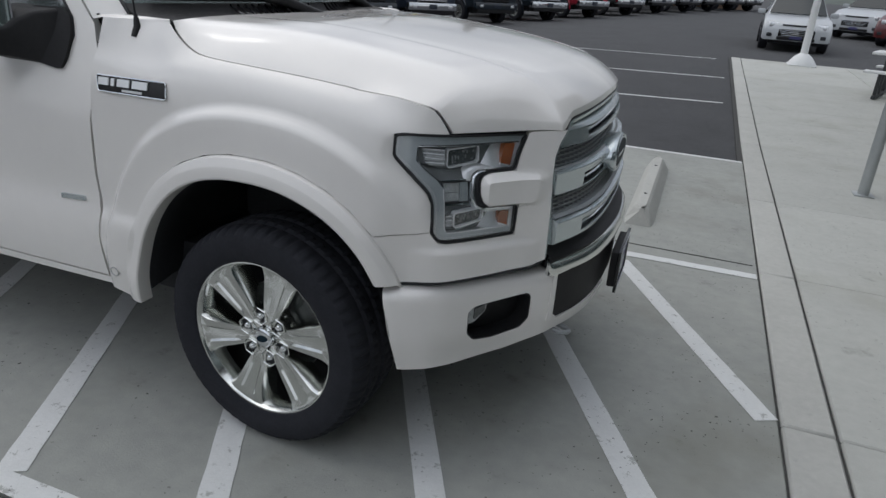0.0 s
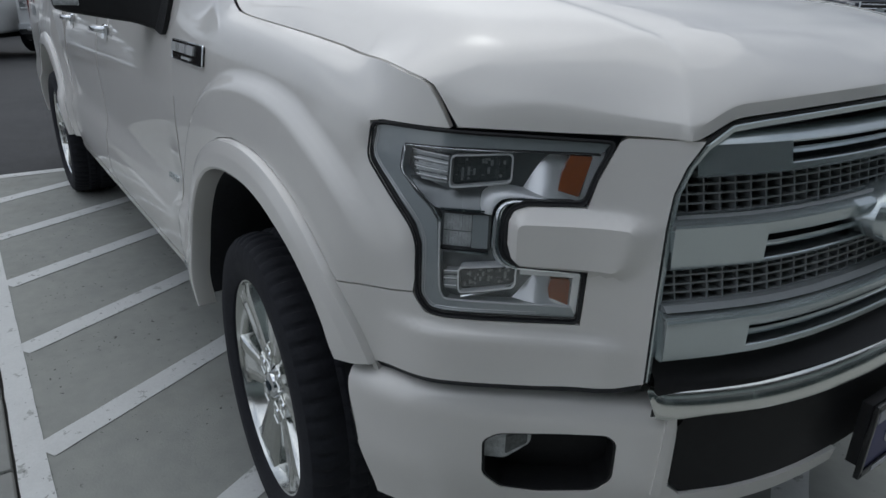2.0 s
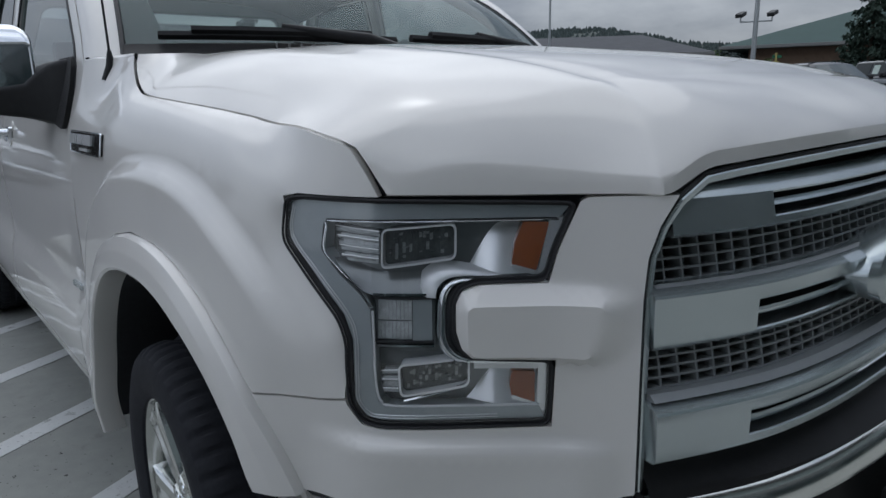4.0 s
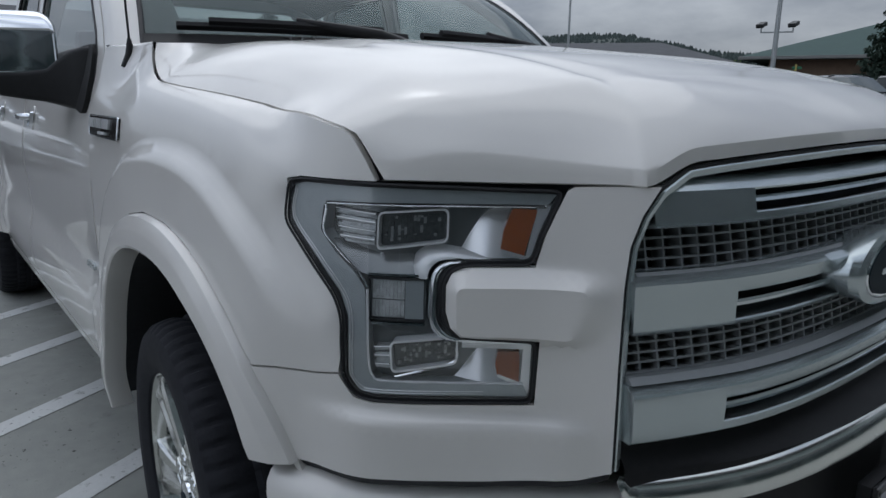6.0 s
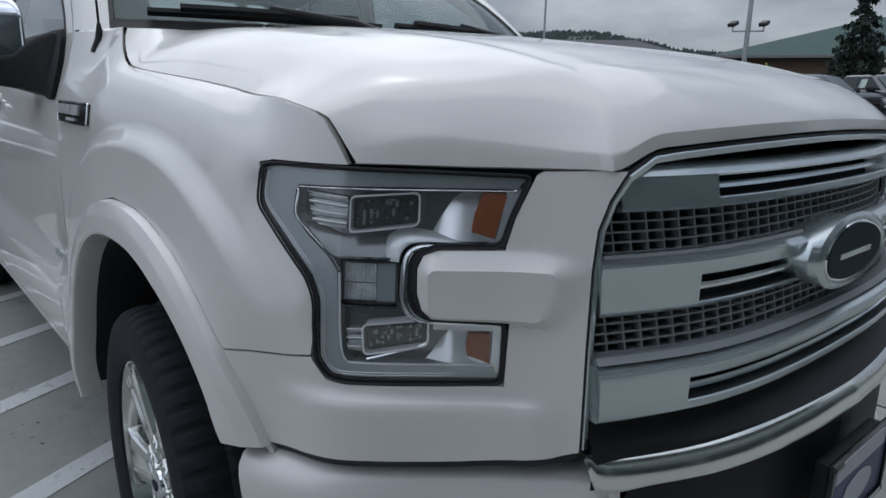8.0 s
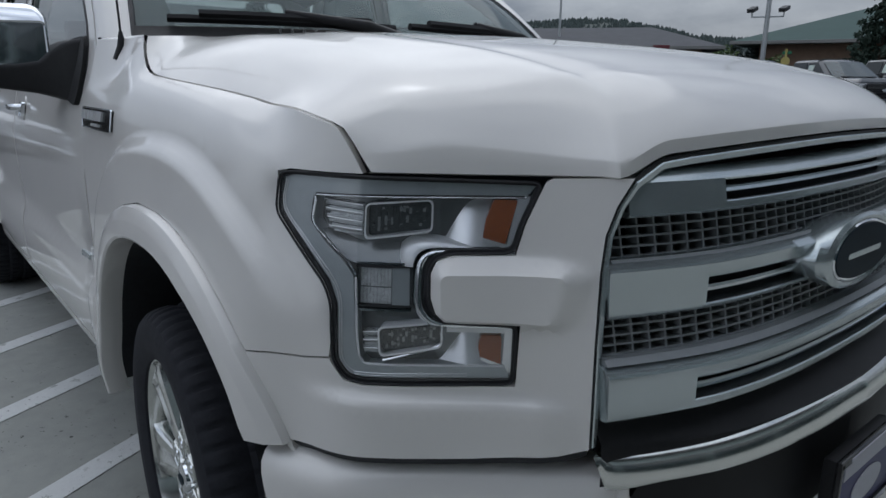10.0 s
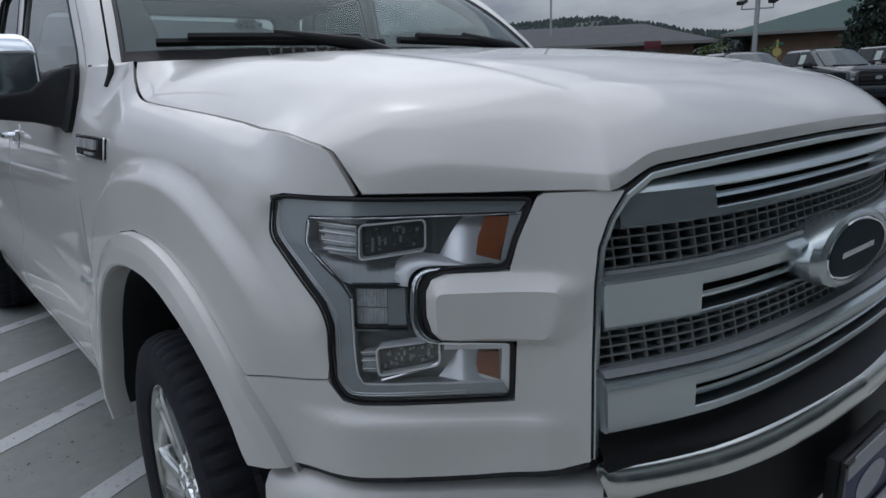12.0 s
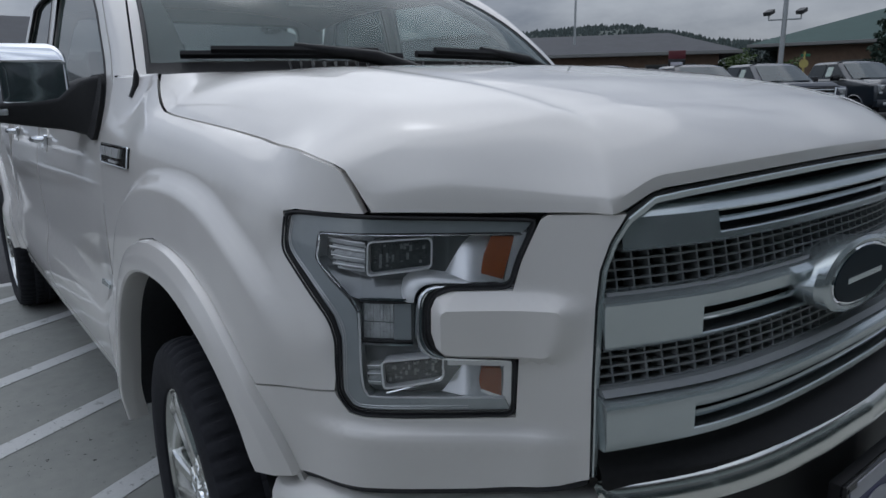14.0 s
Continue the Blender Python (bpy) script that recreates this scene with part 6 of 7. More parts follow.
# kerb, walk slabs and the walk on the near side
kerb = tagged(new("kerb"), "pale concrete kerb strip with dark joints", "kerb", kind="structure")
kerb_ys = [-5.2, -3.45, -1.72, 0.0, 1.74, 3.5, 6.0, 7.8, 8.9, 10.7, 12.5, 14.3, 16.2]
for a, b in zip(kerb_ys, kerb_ys[1:]):
    slab("kerb_stone", 1.856, 2.063, a + 0.004, b - 0.004, 0.008, 0.16, KERB, kerb, 0.010)
walk_slabs = tagged(new("sidewalk"), "pale concrete walk of broad slabs", "sidewalk", kind="structure")
for i, (a, b) in enumerate(zip(kerb_ys, kerb_ys[1:])):
    for x0, x1 in ((2.078, 4.4), (4.412, 6.66)):
        slab("slab", x0, x1, a + 0.004, b - 0.004, 0.004, 0.16, SLAB, walk_slabs, 0.008)
for a, b in zip(kerb_ys, kerb_ys[1:]):
    slab("joint_bed", 1.80, 6.66, a, b, -0.012, 0.10, JOINT, walk_slabs, 0.0)
# narrow edging stones beside the border line, then open-jointed paving blocks
edging = tagged(new("edging"), "grey concrete edging stones with dark joints", "edging", kind="structure")
for k in range(17):
    x0 = -5.60 + 0.456 * k
    slab("edging_stone", x0 + 0.003, min(x0 + 0.453, 1.845), -1.757, -1.579, 0.002, 0.14, WALK, edging, 0.006)
slab("joint_bed", -5.6, 1.84, -1.90, -1.55, -0.020, 0.10, JOINT, edging, 0.0)
paving = tagged(new("paving"), "grey interlocking paving blocks with dark diamond gaps", "paving", kind="structure")


def paving_block(wide=0.136, deep=0.200, cut=0.036, height=0.07):
    """One block with cut corners and a worn upper edge, centred on its top face."""
    rings = []
    for shrink, z in ((0.003, -height), (0.003, -0.007), (0.009, 0.0)):
        x, y, c = wide / 2 - shrink, deep / 2 - shrink, cut
        rings.append([(px, py, z) for px, py in ((-x + c, -y), (x - c, -y), (x, -y + c), (x, y - c), (x - c, y), (-x + c, y), (-x, y - c), (-x, -y + c))])
    verts = [p for r in rings for p in r]
    faces = [[i * 8 + k, i * 8 + (k + 1) % 8, (i + 1) * 8 + (k + 1) % 8, (i + 1) * 8 + k] for i in range(2) for k in range(8)]
    return verts, faces + [list(range(16, 24))]


block_verts, block_faces = paving_block()
near_block = mesh_of("paving_block", block_verts, block_faces, 25)
far_verts, far_faces = [], []
random.seed(31)
for row in range(17):
    for col in range(55):
        x, y = -5.57 + 0.136 * col, -1.867 - 0.204 * row
        z = 0.001 + random.uniform(-0.002, 0.002)
        if row < 6 and -2.6 < x < 0.6:
            part("paving_block", near_block, WALK, paving).matrix_basis = Matrix.Translation((x, y, z))
        else:
            far_faces += [[i + len(far_verts) for i in f] for f in block_faces]
            far_verts += [(x + p[0], y + p[1], z + p[2]) for p in block_verts]
part("paving_field", mesh_of("paving_field", far_verts, far_faces, 25), WALK, paving)
slab("joint_bed", -5.6, 1.84, -5.32, -1.90, -0.024, 0.10, JOINT, paving, 0.0)


def wheel_stop():
    stop = thing("wheel_stop", "worn pale concrete wheel stop pinned to the pad", "wheel stop")
    rows = []
    for k in range(15):
        y = 2.27 + 1.95 * k / 14
        e = 0.05 if k in (0, 14) else 0.0
        rows.append([(1.145 - e * 0.3, y, 0.0), (1.085 - e, y + (e if k == 0 else -e if k == 14 else 0), 0.10), (1.065 - e, y + (e if k == 0 else -e if k == 14 else 0), 0.118),
                     (1.00 + e, y + (e if k == 0 else -e if k == 14 else 0), 0.118), (0.98 + e, y + (e if k == 0 else -e if k == 14 else 0), 0.10), (0.925 + e * 0.3, y, 0.0)])
    verts = [p for r in rows for p in r]
    faces = [[i * 6 + j, i * 6 + j + 1, i * 6 + j + 7, i * 6 + j + 6] for i in range(14) for j in range(5)]
    faces += [list(range(6))[::-1], [84 + j for j in range(6)]]
    bm = bmesh.new()
    bm.from_mesh(mesh_of("stop_block", verts, faces, 0))
    bmesh.ops.recalc_face_normals(bm, faces=bm.faces)
    part("stop_block", bm, KERB, stop)
    for y in (2.75, 3.75):
        pin = revolve("steel_pin", [(0.0, 0.122), (0.014, 0.122), (0.014, 0.10)], axis="z", steps=12)
        pin.transform(Matrix.Translation((1.03, y, 0)))
        part("steel_pin", pin, CAVITY, stop)


wheel_stop()

# ---- street furniture on the walk ----
STEEL = material("galvanised_steel", (0.42, 0.44, 0.44), rough=0.45, metal=0.7, vary=0.08, scale=12, rough_vary=0.08)
WHITE_METAL = material("white_coated_metal", (0.70, 0.71, 0.70), rough=0.45, vary=0.05, rough_vary=0.08)
DARK_METAL = material("dark_coated_metal", (0.035, 0.037, 0.038), rough=0.5, vary=0.15)
DARK_GLASS = material("dark_window", (0.014, 0.019, 0.019), rough=0.08, vary=0.2, spec=0.4)
TEAL_GLASS = material("tinted_screen", (0.034, 0.052, 0.056), rough=0.10, vary=0.25, scale=0.8, spec=0.4, coat=0.3)
SHOP_GLASS = material("teal_shop_glass", (0.020, 0.032, 0.033), rough=0.06, vary=0.2, coat=0.4)
SHOP_WALL = material("grey_green_cladding", (0.25, 0.30, 0.295), rough=0.6, vary=0.08, scale=1.0, bump=0.05)
BRICK = material("brown_brick", (0.265, 0.180, 0.125), rough=0.85, vary=0.3, scale=3, bump=0.3, bump_scale=30)
BROWN = material("dark_brown_wall", (0.055, 0.040, 0.032), rough=0.8, vary=0.2, scale=1.5)
ROOF_GREY = material("grey_shingles", (0.080, 0.082, 0.088), rough=0.9, vary=0.2, scale=1.2, bump=0.5, bump_scale=20)
ROOF_GREEN = material("green_roofing", (0.030, 0.068, 0.060), rough=0.75, vary=0.15, scale=0.8, bump=0.2, bump_scale=12)
FASCIA = material("pale_fascia", (0.20, 0.20, 0.19), rough=0.6, vary=0.1)
BARK = material("bark", (0.07, 0.05, 0.035), rough=0.95, vary=0.3, bump=0.6, bump_scale=40)
NEEDLES = material("conifer_needles", (0.028, 0.050, 0.034), rough=0.8, vary=0.5, scale=3.0)
LEAVES = material("green_leaves", (0.06, 0.10, 0.022), rough=0.7, vary=0.45, scale=6.0)
BLOSSOM = material("pale_blossom", (0.42, 0.40, 0.34), rough=0.8, vary=0.3, scale=6.0)
# distance haze is mixed into these two paler, bluer base colours
WOODS = material("hazed_conifers", (0.052, 0.070, 0.066), rough=0.95, vary=0.4, scale=0.05)
HILL = material("hazed_hillside", (0.088, 0.104, 0.092), rough=0.95, vary=0.4, scale=0.02)
YELLOW = material("yellow_sign", (0.46, 0.38, 0.12), rough=0.5, vary=0.08)
GREEN_SIGN = material("green_sign", (0.03, 0.16, 0.08), rough=0.5, vary=0.08)
RED_SIGN = material("red_sign", (0.11, 0.016, 0.022), rough=0.5, vary=0.08)


PAPER = material("pale_green_paper", (0.50, 0.58, 0.53), rough=0.7, vary=0.25, scale=9)


def post():
    p = thing("shade_post", "grey steel post bolted to the walk", "post")
    part("tube", tube("tube", [(2.86, 4.28, 0.0), (2.86, 4.28, 3.0)], 0.048, 16), STEEL, p)
    part("flange", box("flange", (0.17, 0.17, 0.012), (2.86, 4.28, 0.010), 0.004), STEEL, p)


post()


def picnic_table():
    t = thing("picnic_table", "white picnic table with benches on dark legs", "picnic table", at=pose(4.95, 11.7, rise(4.9, 11.7), 0, 0, -18))
    part("tabletop", box("tabletop", (1.75, 0.78, 0.045), (0, 0, 0.74), 0.018), WHITE_METAL, t)
    for y in (-0.72, 0.72):
        part("bench", box("bench", (1.75, 0.28, 0.04), (0, y, 0.45), 0.016), WHITE_METAL, t)
    for x in (-0.62, 0.62):
        for y in (-0.30, 0.30):
            part("leg", box("leg", (0.06, 0.06, 0.72), (x, y, 0.36), 0.006), DARK_METAL, t)
        for y in (-0.70, 0.70):
            part("leg", box("leg", (0.06, 0.06, 0.43), (x, y, 0.215), 0.006), DARK_METAL, t)
        part("foot", box("foot", (0.07, 1.6, 0.06), (x, 0, 0.03), 0.006), DARK_METAL, t)


picnic_table()


def street_lamp(name, at, height, label, arms=True, radius=0.07, base=False, mat=None):
    lamp = thing(name, label, "lamp post", at=Matrix.Translation(at))
    part("pole", tube("pole", [(0, 0, 0), (0, 0, height)], [radius, radius * 0.75], 12), mat or STEEL, lamp)
    if base:
        part("base_cone", revolve("base_cone", [(0.32, 0.0), (0.31, 0.05), (0.20, 0.20), (0.10, 0.27), (0.085, 0.28)], axis="z", steps=24, flip=True), WHITE_METAL, lamp)
        part("base_plate", box("base_plate", (0.62, 0.62, 0.02), (0, 0, 0.012), 0.004), WHITE_METAL, lamp)
    if arms:
        h = 3.9
        part("crossarm", box("crossarm", (0.06, 1.25, 0.06), (0, 0, h), 0.01, turn=Matrix.Rotation(radians(-64), 4, "Z")), STEEL, lamp)
        for s in (-1, 1):
            d = Matrix.Rotation(radians(-64), 4, "Z") @ Vector((0, 0.60 * s, 0))
            part("stem", tube("stem", [(d.x, d.y, h), (d.x, d.y, h + 0.22)], 0.03, 8), STEEL, lamp)
            part("lamp_head", box("lamp_head", (0.30, 0.42, 0.16), (d.x, d.y, h + 0.30), 0.02, turn=Matrix.Rotation(radians(20), 4, "X")), DARK_METAL, lamp)
    return lamp


street_lamp("street_lamp", (3.42, 15.9, rise(3.4, 15.9)), 7.0, "white lamp post with a flared base on the walk", arms=False, base=True, radius=0.085, mat=WHITE_METAL)
street_lamp("street_lamp", (-12.8, 27.7, rise(-12.8, 27.7) - 0.03), 8.5, "grey lot light with two flood heads", radius=0.11)
street_lamp("flag_pole", (-31.0, 35.5, 0.4), 9.0, "thin grey pole beyond the lot", arms=False, radius=0.09)


# ---- parked vehicles ----
def side_shape(name, outline, half, bevel=0.05, pull=0.0):
    """A vehicle body pressed from its side view, edges rounded."""
    bm = bmesh.new()
    a = [bm.verts.new((x, -half, z)) for x, z in outline]
    b = [bm.verts.new((x, half, z)) for x, z in outline]
    n = len(outline)
    bm.faces.new(a)
    bm.faces.new(b[::-1])
    for i in range(n):
        bm.faces.new([a[(i + 1) % n], a[i], b[i], b[(i + 1) % n]])
    bmesh.ops.recalc_face_normals(bm, faces=bm.faces)
    rim = [e for e in bm.edges if abs(e.verts[0].co.y - e.verts[1].co.y) < 1e-6]
    bmesh.ops.bevel(bm, geom=rim, offset=bevel, segments=3, profile=0.6, affect="EDGES")
    me = bpy.data.meshes.new(name)
    bm.to_mesh(me)
    bm.free()
    me.shade_smooth()
    me.set_sharp_from_angle(angle=radians(38))
    return me


def frustum(name, x0, x1, y, z0, u0, u1, v, z1, bevel=0.04):
    """A cabin: base x0..x1 by +-y at z0, top u0..u1 by +-v at z1."""
    bm = bmesh.new()
    lo = [bm.verts.new(p) for p in ((x0, -y, z0), (x1, -y, z0), (x1, y, z0), (x0, y, z0))]
    hi = [bm.verts.new(p) for p in ((u0, -v, z1), (u1, -v, z1), (u1, v, z1), (u0, v, z1))]
    bm.faces.new(lo[::-1])
    bm.faces.new(hi)
    for i in range(4):
        bm.faces.new([lo[i], lo[(i + 1) % 4], hi[(i + 1) % 4], hi[i]])
    if bevel:
        bmesh.ops.bevel(bm, geom=bm.edges[:], offset=bevel, segments=3, profile=0.6, affect="EDGES")
    me = bpy.data.meshes.new(name)
    bm.to_mesh(me)
    bm.free()
    me.shade_smooth()
    me.set_sharp_from_angle(angle=radians(38))
    return me


def wheel_cut(xc, r, z0):
    return [(xc + r * math.cos(math.pi * k / 10), max(0.37 + r * math.sin(math.pi * k / 10), z0)) for k in range(11)]


TYRE_FAR = revolve("tyre", [(0.24, -0.11), (0.30, -0.125), (0.37, -0.12), (0.395, -0.09), (0.395, 0.09), (0.37, 0.12), (0.24, 0.12)], steps=28, flip=True)
RIM_FAR = revolve("rim", [(0.0, -0.095), (0.05, -0.10), (0.07, -0.085), (0.20, -0.09), (0.24, -0.115), (0.245, -0.10), (0.245, 0.0)], steps=24)
SPOKE_FAR = box("spoke", (0.20, 0.03, 0.055), (0.13, -0.10, 0), 0.008)


def far_wheel(parent, x, y, flat=1.0, dark=False):
    w = part("wheel", RIM_FAR, POCKET, parent)
    w.matrix_basis = pose(x, y, 0.395 * flat, 0, 0, 0 if y < 0 else 180) @ Matrix.Diagonal((flat, 1, flat, 1))
    part("tyre", TYRE_FAR, RUBBER, w)
    for k in range(6):
        s = part("spoke", SPOKE_FAR, GLOSS_BLACK if dark else POLISHED, w)
        s.matrix_basis = Matrix.Rotation(radians(60 * k + 10), 4, "Y")


def quad_plate(name, corners, thick=0.012):
    """A thin four-cornered plate; corners run counter-clockwise seen from outside."""
    a = [Vector(c) for c in corners]
    n = (a[1] - a[0]).cross(a[2] - a[0]).normalized() * thick
    verts = [tuple(p) for p in a] + [tuple(p + n) for p in a]
    faces = [[4, 5, 6, 7], [3, 2, 1, 0]] + [[i, (i + 1) % 4, 4 + (i + 1) % 4, 4 + i] for i in range(4)]
    return mesh_of(name, verts, faces, 20)


def lot_truck(label, paint, at, chrome=False, heavy=False, sticker=True, group="pickups in the row"):
    """A parked pickup, simpler than the near one; origin under its front axle."""
    t = thing("parked_pickup", label, "pickup truck", at=at, group=group)
    k = 1.06 if heavy else 1.0
    nose = 1.34 if heavy else 1.24
    outline = ([(-4.85, 0.58), (-4.88, 1.38 * k), (-2.98, 1.40 * k), (-0.5, 1.40 * k), (0.45, nose + 0.04), (0.86, nose), (0.93, nose - 0.06), (0.95, 0.80), (0.93, 0.60), (0.55, 0.55)]
               + wheel_cut(0.0, 0.50, 0.55) + [(-0.56, 0.48), (-3.1, 0.50)] + wheel_cut(-3.68, 0.50, 0.55) + [(-4.25, 0.58)])
    part("body", side_shape("body", outline, 0.985, 0.085), paint, t)
    def shell_ring(f, grow=0.0):
        """Cabin outline at height f, with a bowed front and rounded corners."""
        w, rear, head = 0.92 - 0.18 * f - grow, -3.02 + 0.20 * f + grow, -0.28 - 0.96 * f - grow
        loop = []
        for y in np.linspace(-w, w, 15):
            u = abs(y) / w
            loop.append((head - 0.13 * u ** 2 - 0.10 * u ** 8, float(y), 1.34 * k + 0.595 * k * f))
        return loop + [(x, y, 1.34 * k + 0.595 * k * f) for x, y in ((-1.4, w), (-2.0, w), (rear + 0.15, w), (rear + 0.03, w - 0.06), (rear, 0.0), (rear + 0.03, -w + 0.06), (rear + 0.15, -w), (-2.0, -w), (-1.4, -w))]
    rows = [shell_ring(f) for f in (0.0, 0.25, 0.5, 0.75, 0.90)] + [shell_ring(f, g) for f, g in ((0.95, 0.010), (0.99, 0.035), (1.02, 0.085), (1.04, 0.17))]
    top = rows[-1]
    rows.append([(-2.0 + (x + 2.0) * 0.5, y * 0.5, z + 0.015) for x, y, z in top])
    rows.append([(-2.0, 0.0, top[0][2] + 0.02)] * len(top))
    part("cabin", grid_mesh("cabin", rows, closed=True, soft=40, flip=True), paint, t)
    z0, z1 = 1.43 * k, 1.87 * k

    def on_side(x, z, s):
        f = (z - 1.34 * k) / (0.595 * k)
        return (x, s * (0.92 - 0.18 * f + 0.004), z)
    for s in (-1, 1):
        a = [on_side(-0.74, z0, s), on_side(-1.82, z0, s), on_side(-1.82, z1, s), on_side(-1.34, z1, s)]
        b = [on_side(-1.90, z0, s), on_side(-2.82, z0, s), on_side(-2.68, z1, s), on_side(-1.90, z1, s)]
        for q in (a, b):
            part("side_window", quad_plate("side_window", q if s > 0 else q[::-1]), DARK_GLASS, t)
        if sticker and s < 0:
            part("price_sheet", quad_plate("price_sheet", [on_side(-1.76, 1.48, s), on_side(-1.46, 1.48, s), on_side(-1.46, 1.78, s), on_side(-1.76, 1.78, s)], 0.017), PAPER, t, "white paper sheet in the window")
        part("mirror", box("mirror", (0.16, 0.26, 0.19), (-0.92, s * 1.08, 1.44 * k), 0.04), CHROME if heavy else GLOSS_BLACK, t)
        far_wheel(t, 0.0, s * 0.86, dark=False)
        far_wheel(t, -3.683, s * 0.86, dark=False)
        flare = [(0.0 + 0.53 * math.cos(math.pi * j / 12), s * 0.975, 0.37 + 0.53 * math.sin(math.pi * j / 12)) for j in range(13)]
        part("arch_flare", tube("arch_flare", flare, 0.03, 6), paint, t)
        lamp = part("headlight", box("headlight", (0.16, 0.32, 0.26), (0.845, s * 0.76, nose - 0.17), 0.03, turn=Matrix.Rotation(radians(-24 * s), 4, "Z")), LENS_FACET, t)
        for dy, dz, w, h in ((0.0, 0.085, 0.27, 0.065), (0.10, 0.0, 0.08, 0.20), (0.02, -0.095, 0.24, 0.06), (0.02, 0.025, 0.12, 0.045)):
            part("lamp_unit", box("lamp_unit", (0.03, w, h), (0.940 - dy * 0.45, s * (0.735 + dy), nose - 0.17 + dz), 0.01, turn=Matrix.Rotation(radians(-24 * s), 4, "Z")), REFLECTOR, lamp)
    part("hood_panel", frustum("hood_panel", -0.40, 0.88, 0.84, nose + 0.00, -0.38, 0.72, 0.66, nose + 0.135, 0.065), paint, t)

    rows = []
    for f in (0.09, 0.25, 0.45, 0.65, 0.80, 0.90):
        w = 0.92 - 0.18 * f
        rows.append([(-0.28 - 0.96 * f - 0.13 * u ** 2 + 0.012, w * u, 1.34 * k + 0.595 * k * f + 0.010) for u in np.linspace(-0.86, 0.86, 13)])
    part("windscreen", grid_mesh("windscreen", rows, soft=60), TEAL_GLASS, t)
    grille = part("grille", box("grille", (0.05, 1.18, 0.46 if not heavy else 0.56), (0.945, 0, nose - 0.24), 0.02), GLOSS_BLACK, t)
    for j in range(4):
        part("grille_bar", box("grille_bar", (0.05, 1.12, 0.035), (0.965, 0, nose - 0.08 - 0.105 * j), 0.01), CHROME if chrome else BLACK, grille)
    if chrome:
        for s in (-1, 1):
            part("grille_side", box("grille_side", (0.05, 0.05, 0.44), (0.965, s * 0.57, nose - 0.24), 0.01), CHROME, grille)
    rows = [[(0.985 + 0.012 * o, 0.13 * r * math.cos(2 * math.pi * j / 20), nose - 0.22 + 0.055 * r * math.sin(2 * math.pi * j / 20)) for j in range(20)] for r, o in ((1, 0), (1, 1), (0, 1))]
    part("badge", grid_mesh("badge", rows, closed=True, soft=20), SATIN, grille)
    bumper = part("bumper", box("bumper", (0.22, 1.92, 0.24), (0.95, 0, 0.66), 0.05), CHROME if chrome or heavy else paint, t)
    part("lower_valance", box("lower_valance", (0.18, 1.70, 0.16), (0.93, 0, 0.50), 0.03), BLACK, t)
    for s in (-1, 1):
        part("fog_lamp", box("fog_lamp", (0.05, 0.14, 0.08), (1.05, s * 0.70, 0.66), 0.015), REFLECTOR, bumper)
    part("front_plate", box("front_plate", (0.012, 0.30, 0.15), (1.066, 0, 0.66), 0.002), NAVY_PAINT, bumper)
    part("underbody", box("underbody", (5.0, 1.5, 0.24), (-1.9, 0, 0.50)), CAVITY, t)
    part("wiper", box("wiper", (0.03, 1.2, 0.02), (-0.40, 0.05, 1.42 * k), 0.004), BLACK, t)
    return t


def car_paint(name, color):
    return material(name, color, rough=0.40, vary=0.04, scale=1.5, coat=1.0, spec=0.25)


BLACK_PAINT = car_paint("black_car_paint", (0.010, 0.016, 0.023))
NAVY_PAINT = car_paint("navy_car_paint", (0.016, 0.023, 0.038))
RED_PAINT = car_paint("red_car_paint", (0.26, 0.015, 0.03))
GREY_PAINT = car_paint("grey_car_paint", (0.038, 0.044, 0.048))
BLUE_PAINT = car_paint("blue_car_paint", (0.012, 0.04, 0.16))
WHITE_PAINT = car_paint("white_car_paint", (0.62, 0.63, 0.63))
SILVER_PAINT = car_paint("silver_car_paint", (0.42, 0.44, 0.45))
MAROON_PAINT = car_paint("maroon_car_paint", (0.09, 0.012, 0.012))
row_spec = ((-4, GREY_PAINT, False, "dark grey pickup parked in the row"), (-3, NAVY_PAINT, False, "dark navy pickup parked in the row"), (-2, BLACK_PAINT, False, "black pickup with black grille, price sheet in window"),
            (-1, NAVY_PAINT, True, "navy pickup with chrome grille and bumper"), (0, BLACK_PAINT, False, "black pickup with black grille and bumper"), (1, BLACK_PAINT, True, "black pickup with chrome bars and bumper"),
            (2, RED_PAINT, True, "bright red pickup with chrome grille"), (3, GREY_PAINT, True, "dark grey pickup with chrome bumper"), (4, BLACK_PAINT, True, "black pickup with chrome bumper"),
            (5, BLACK_PAINT, True, "black pickup with chrome bumper"), (6, BLUE_PAINT, True, "blue pickup parked in the row"), (7, WHITE_PAINT, True, "white pickup parked in the row"), (8, SILVER_PAINT, True, "silver pickup parked in the row"))
for i, paint, bright, words in row_spec:
    j = i if i > -2 else -1.80 + 0.90 * (i + 2)
    x, y = -7.00 + 1.21 * j, 22.76 + 3.27 * j
    lot_truck(words, paint, pose(x, y, rise(x, y) - 0.045, 0, 0, -34 + (i * 37 % 5 - 2) * 0.5), chrome=bright)
for x, y, turn in ((-17.0, 1.1, -28), (-15.4, -2.7, -36), (-18.4, 4.7, -28)):
    lot_truck("white heavy-duty pickup facing the lot with chrome bars", WHITE_PAINT, pose(x, y, rise(x, y) - 0.045, 0, 0, turn), chrome=True, heavy=True, sticker=False, group="white heavy-duty pickups")


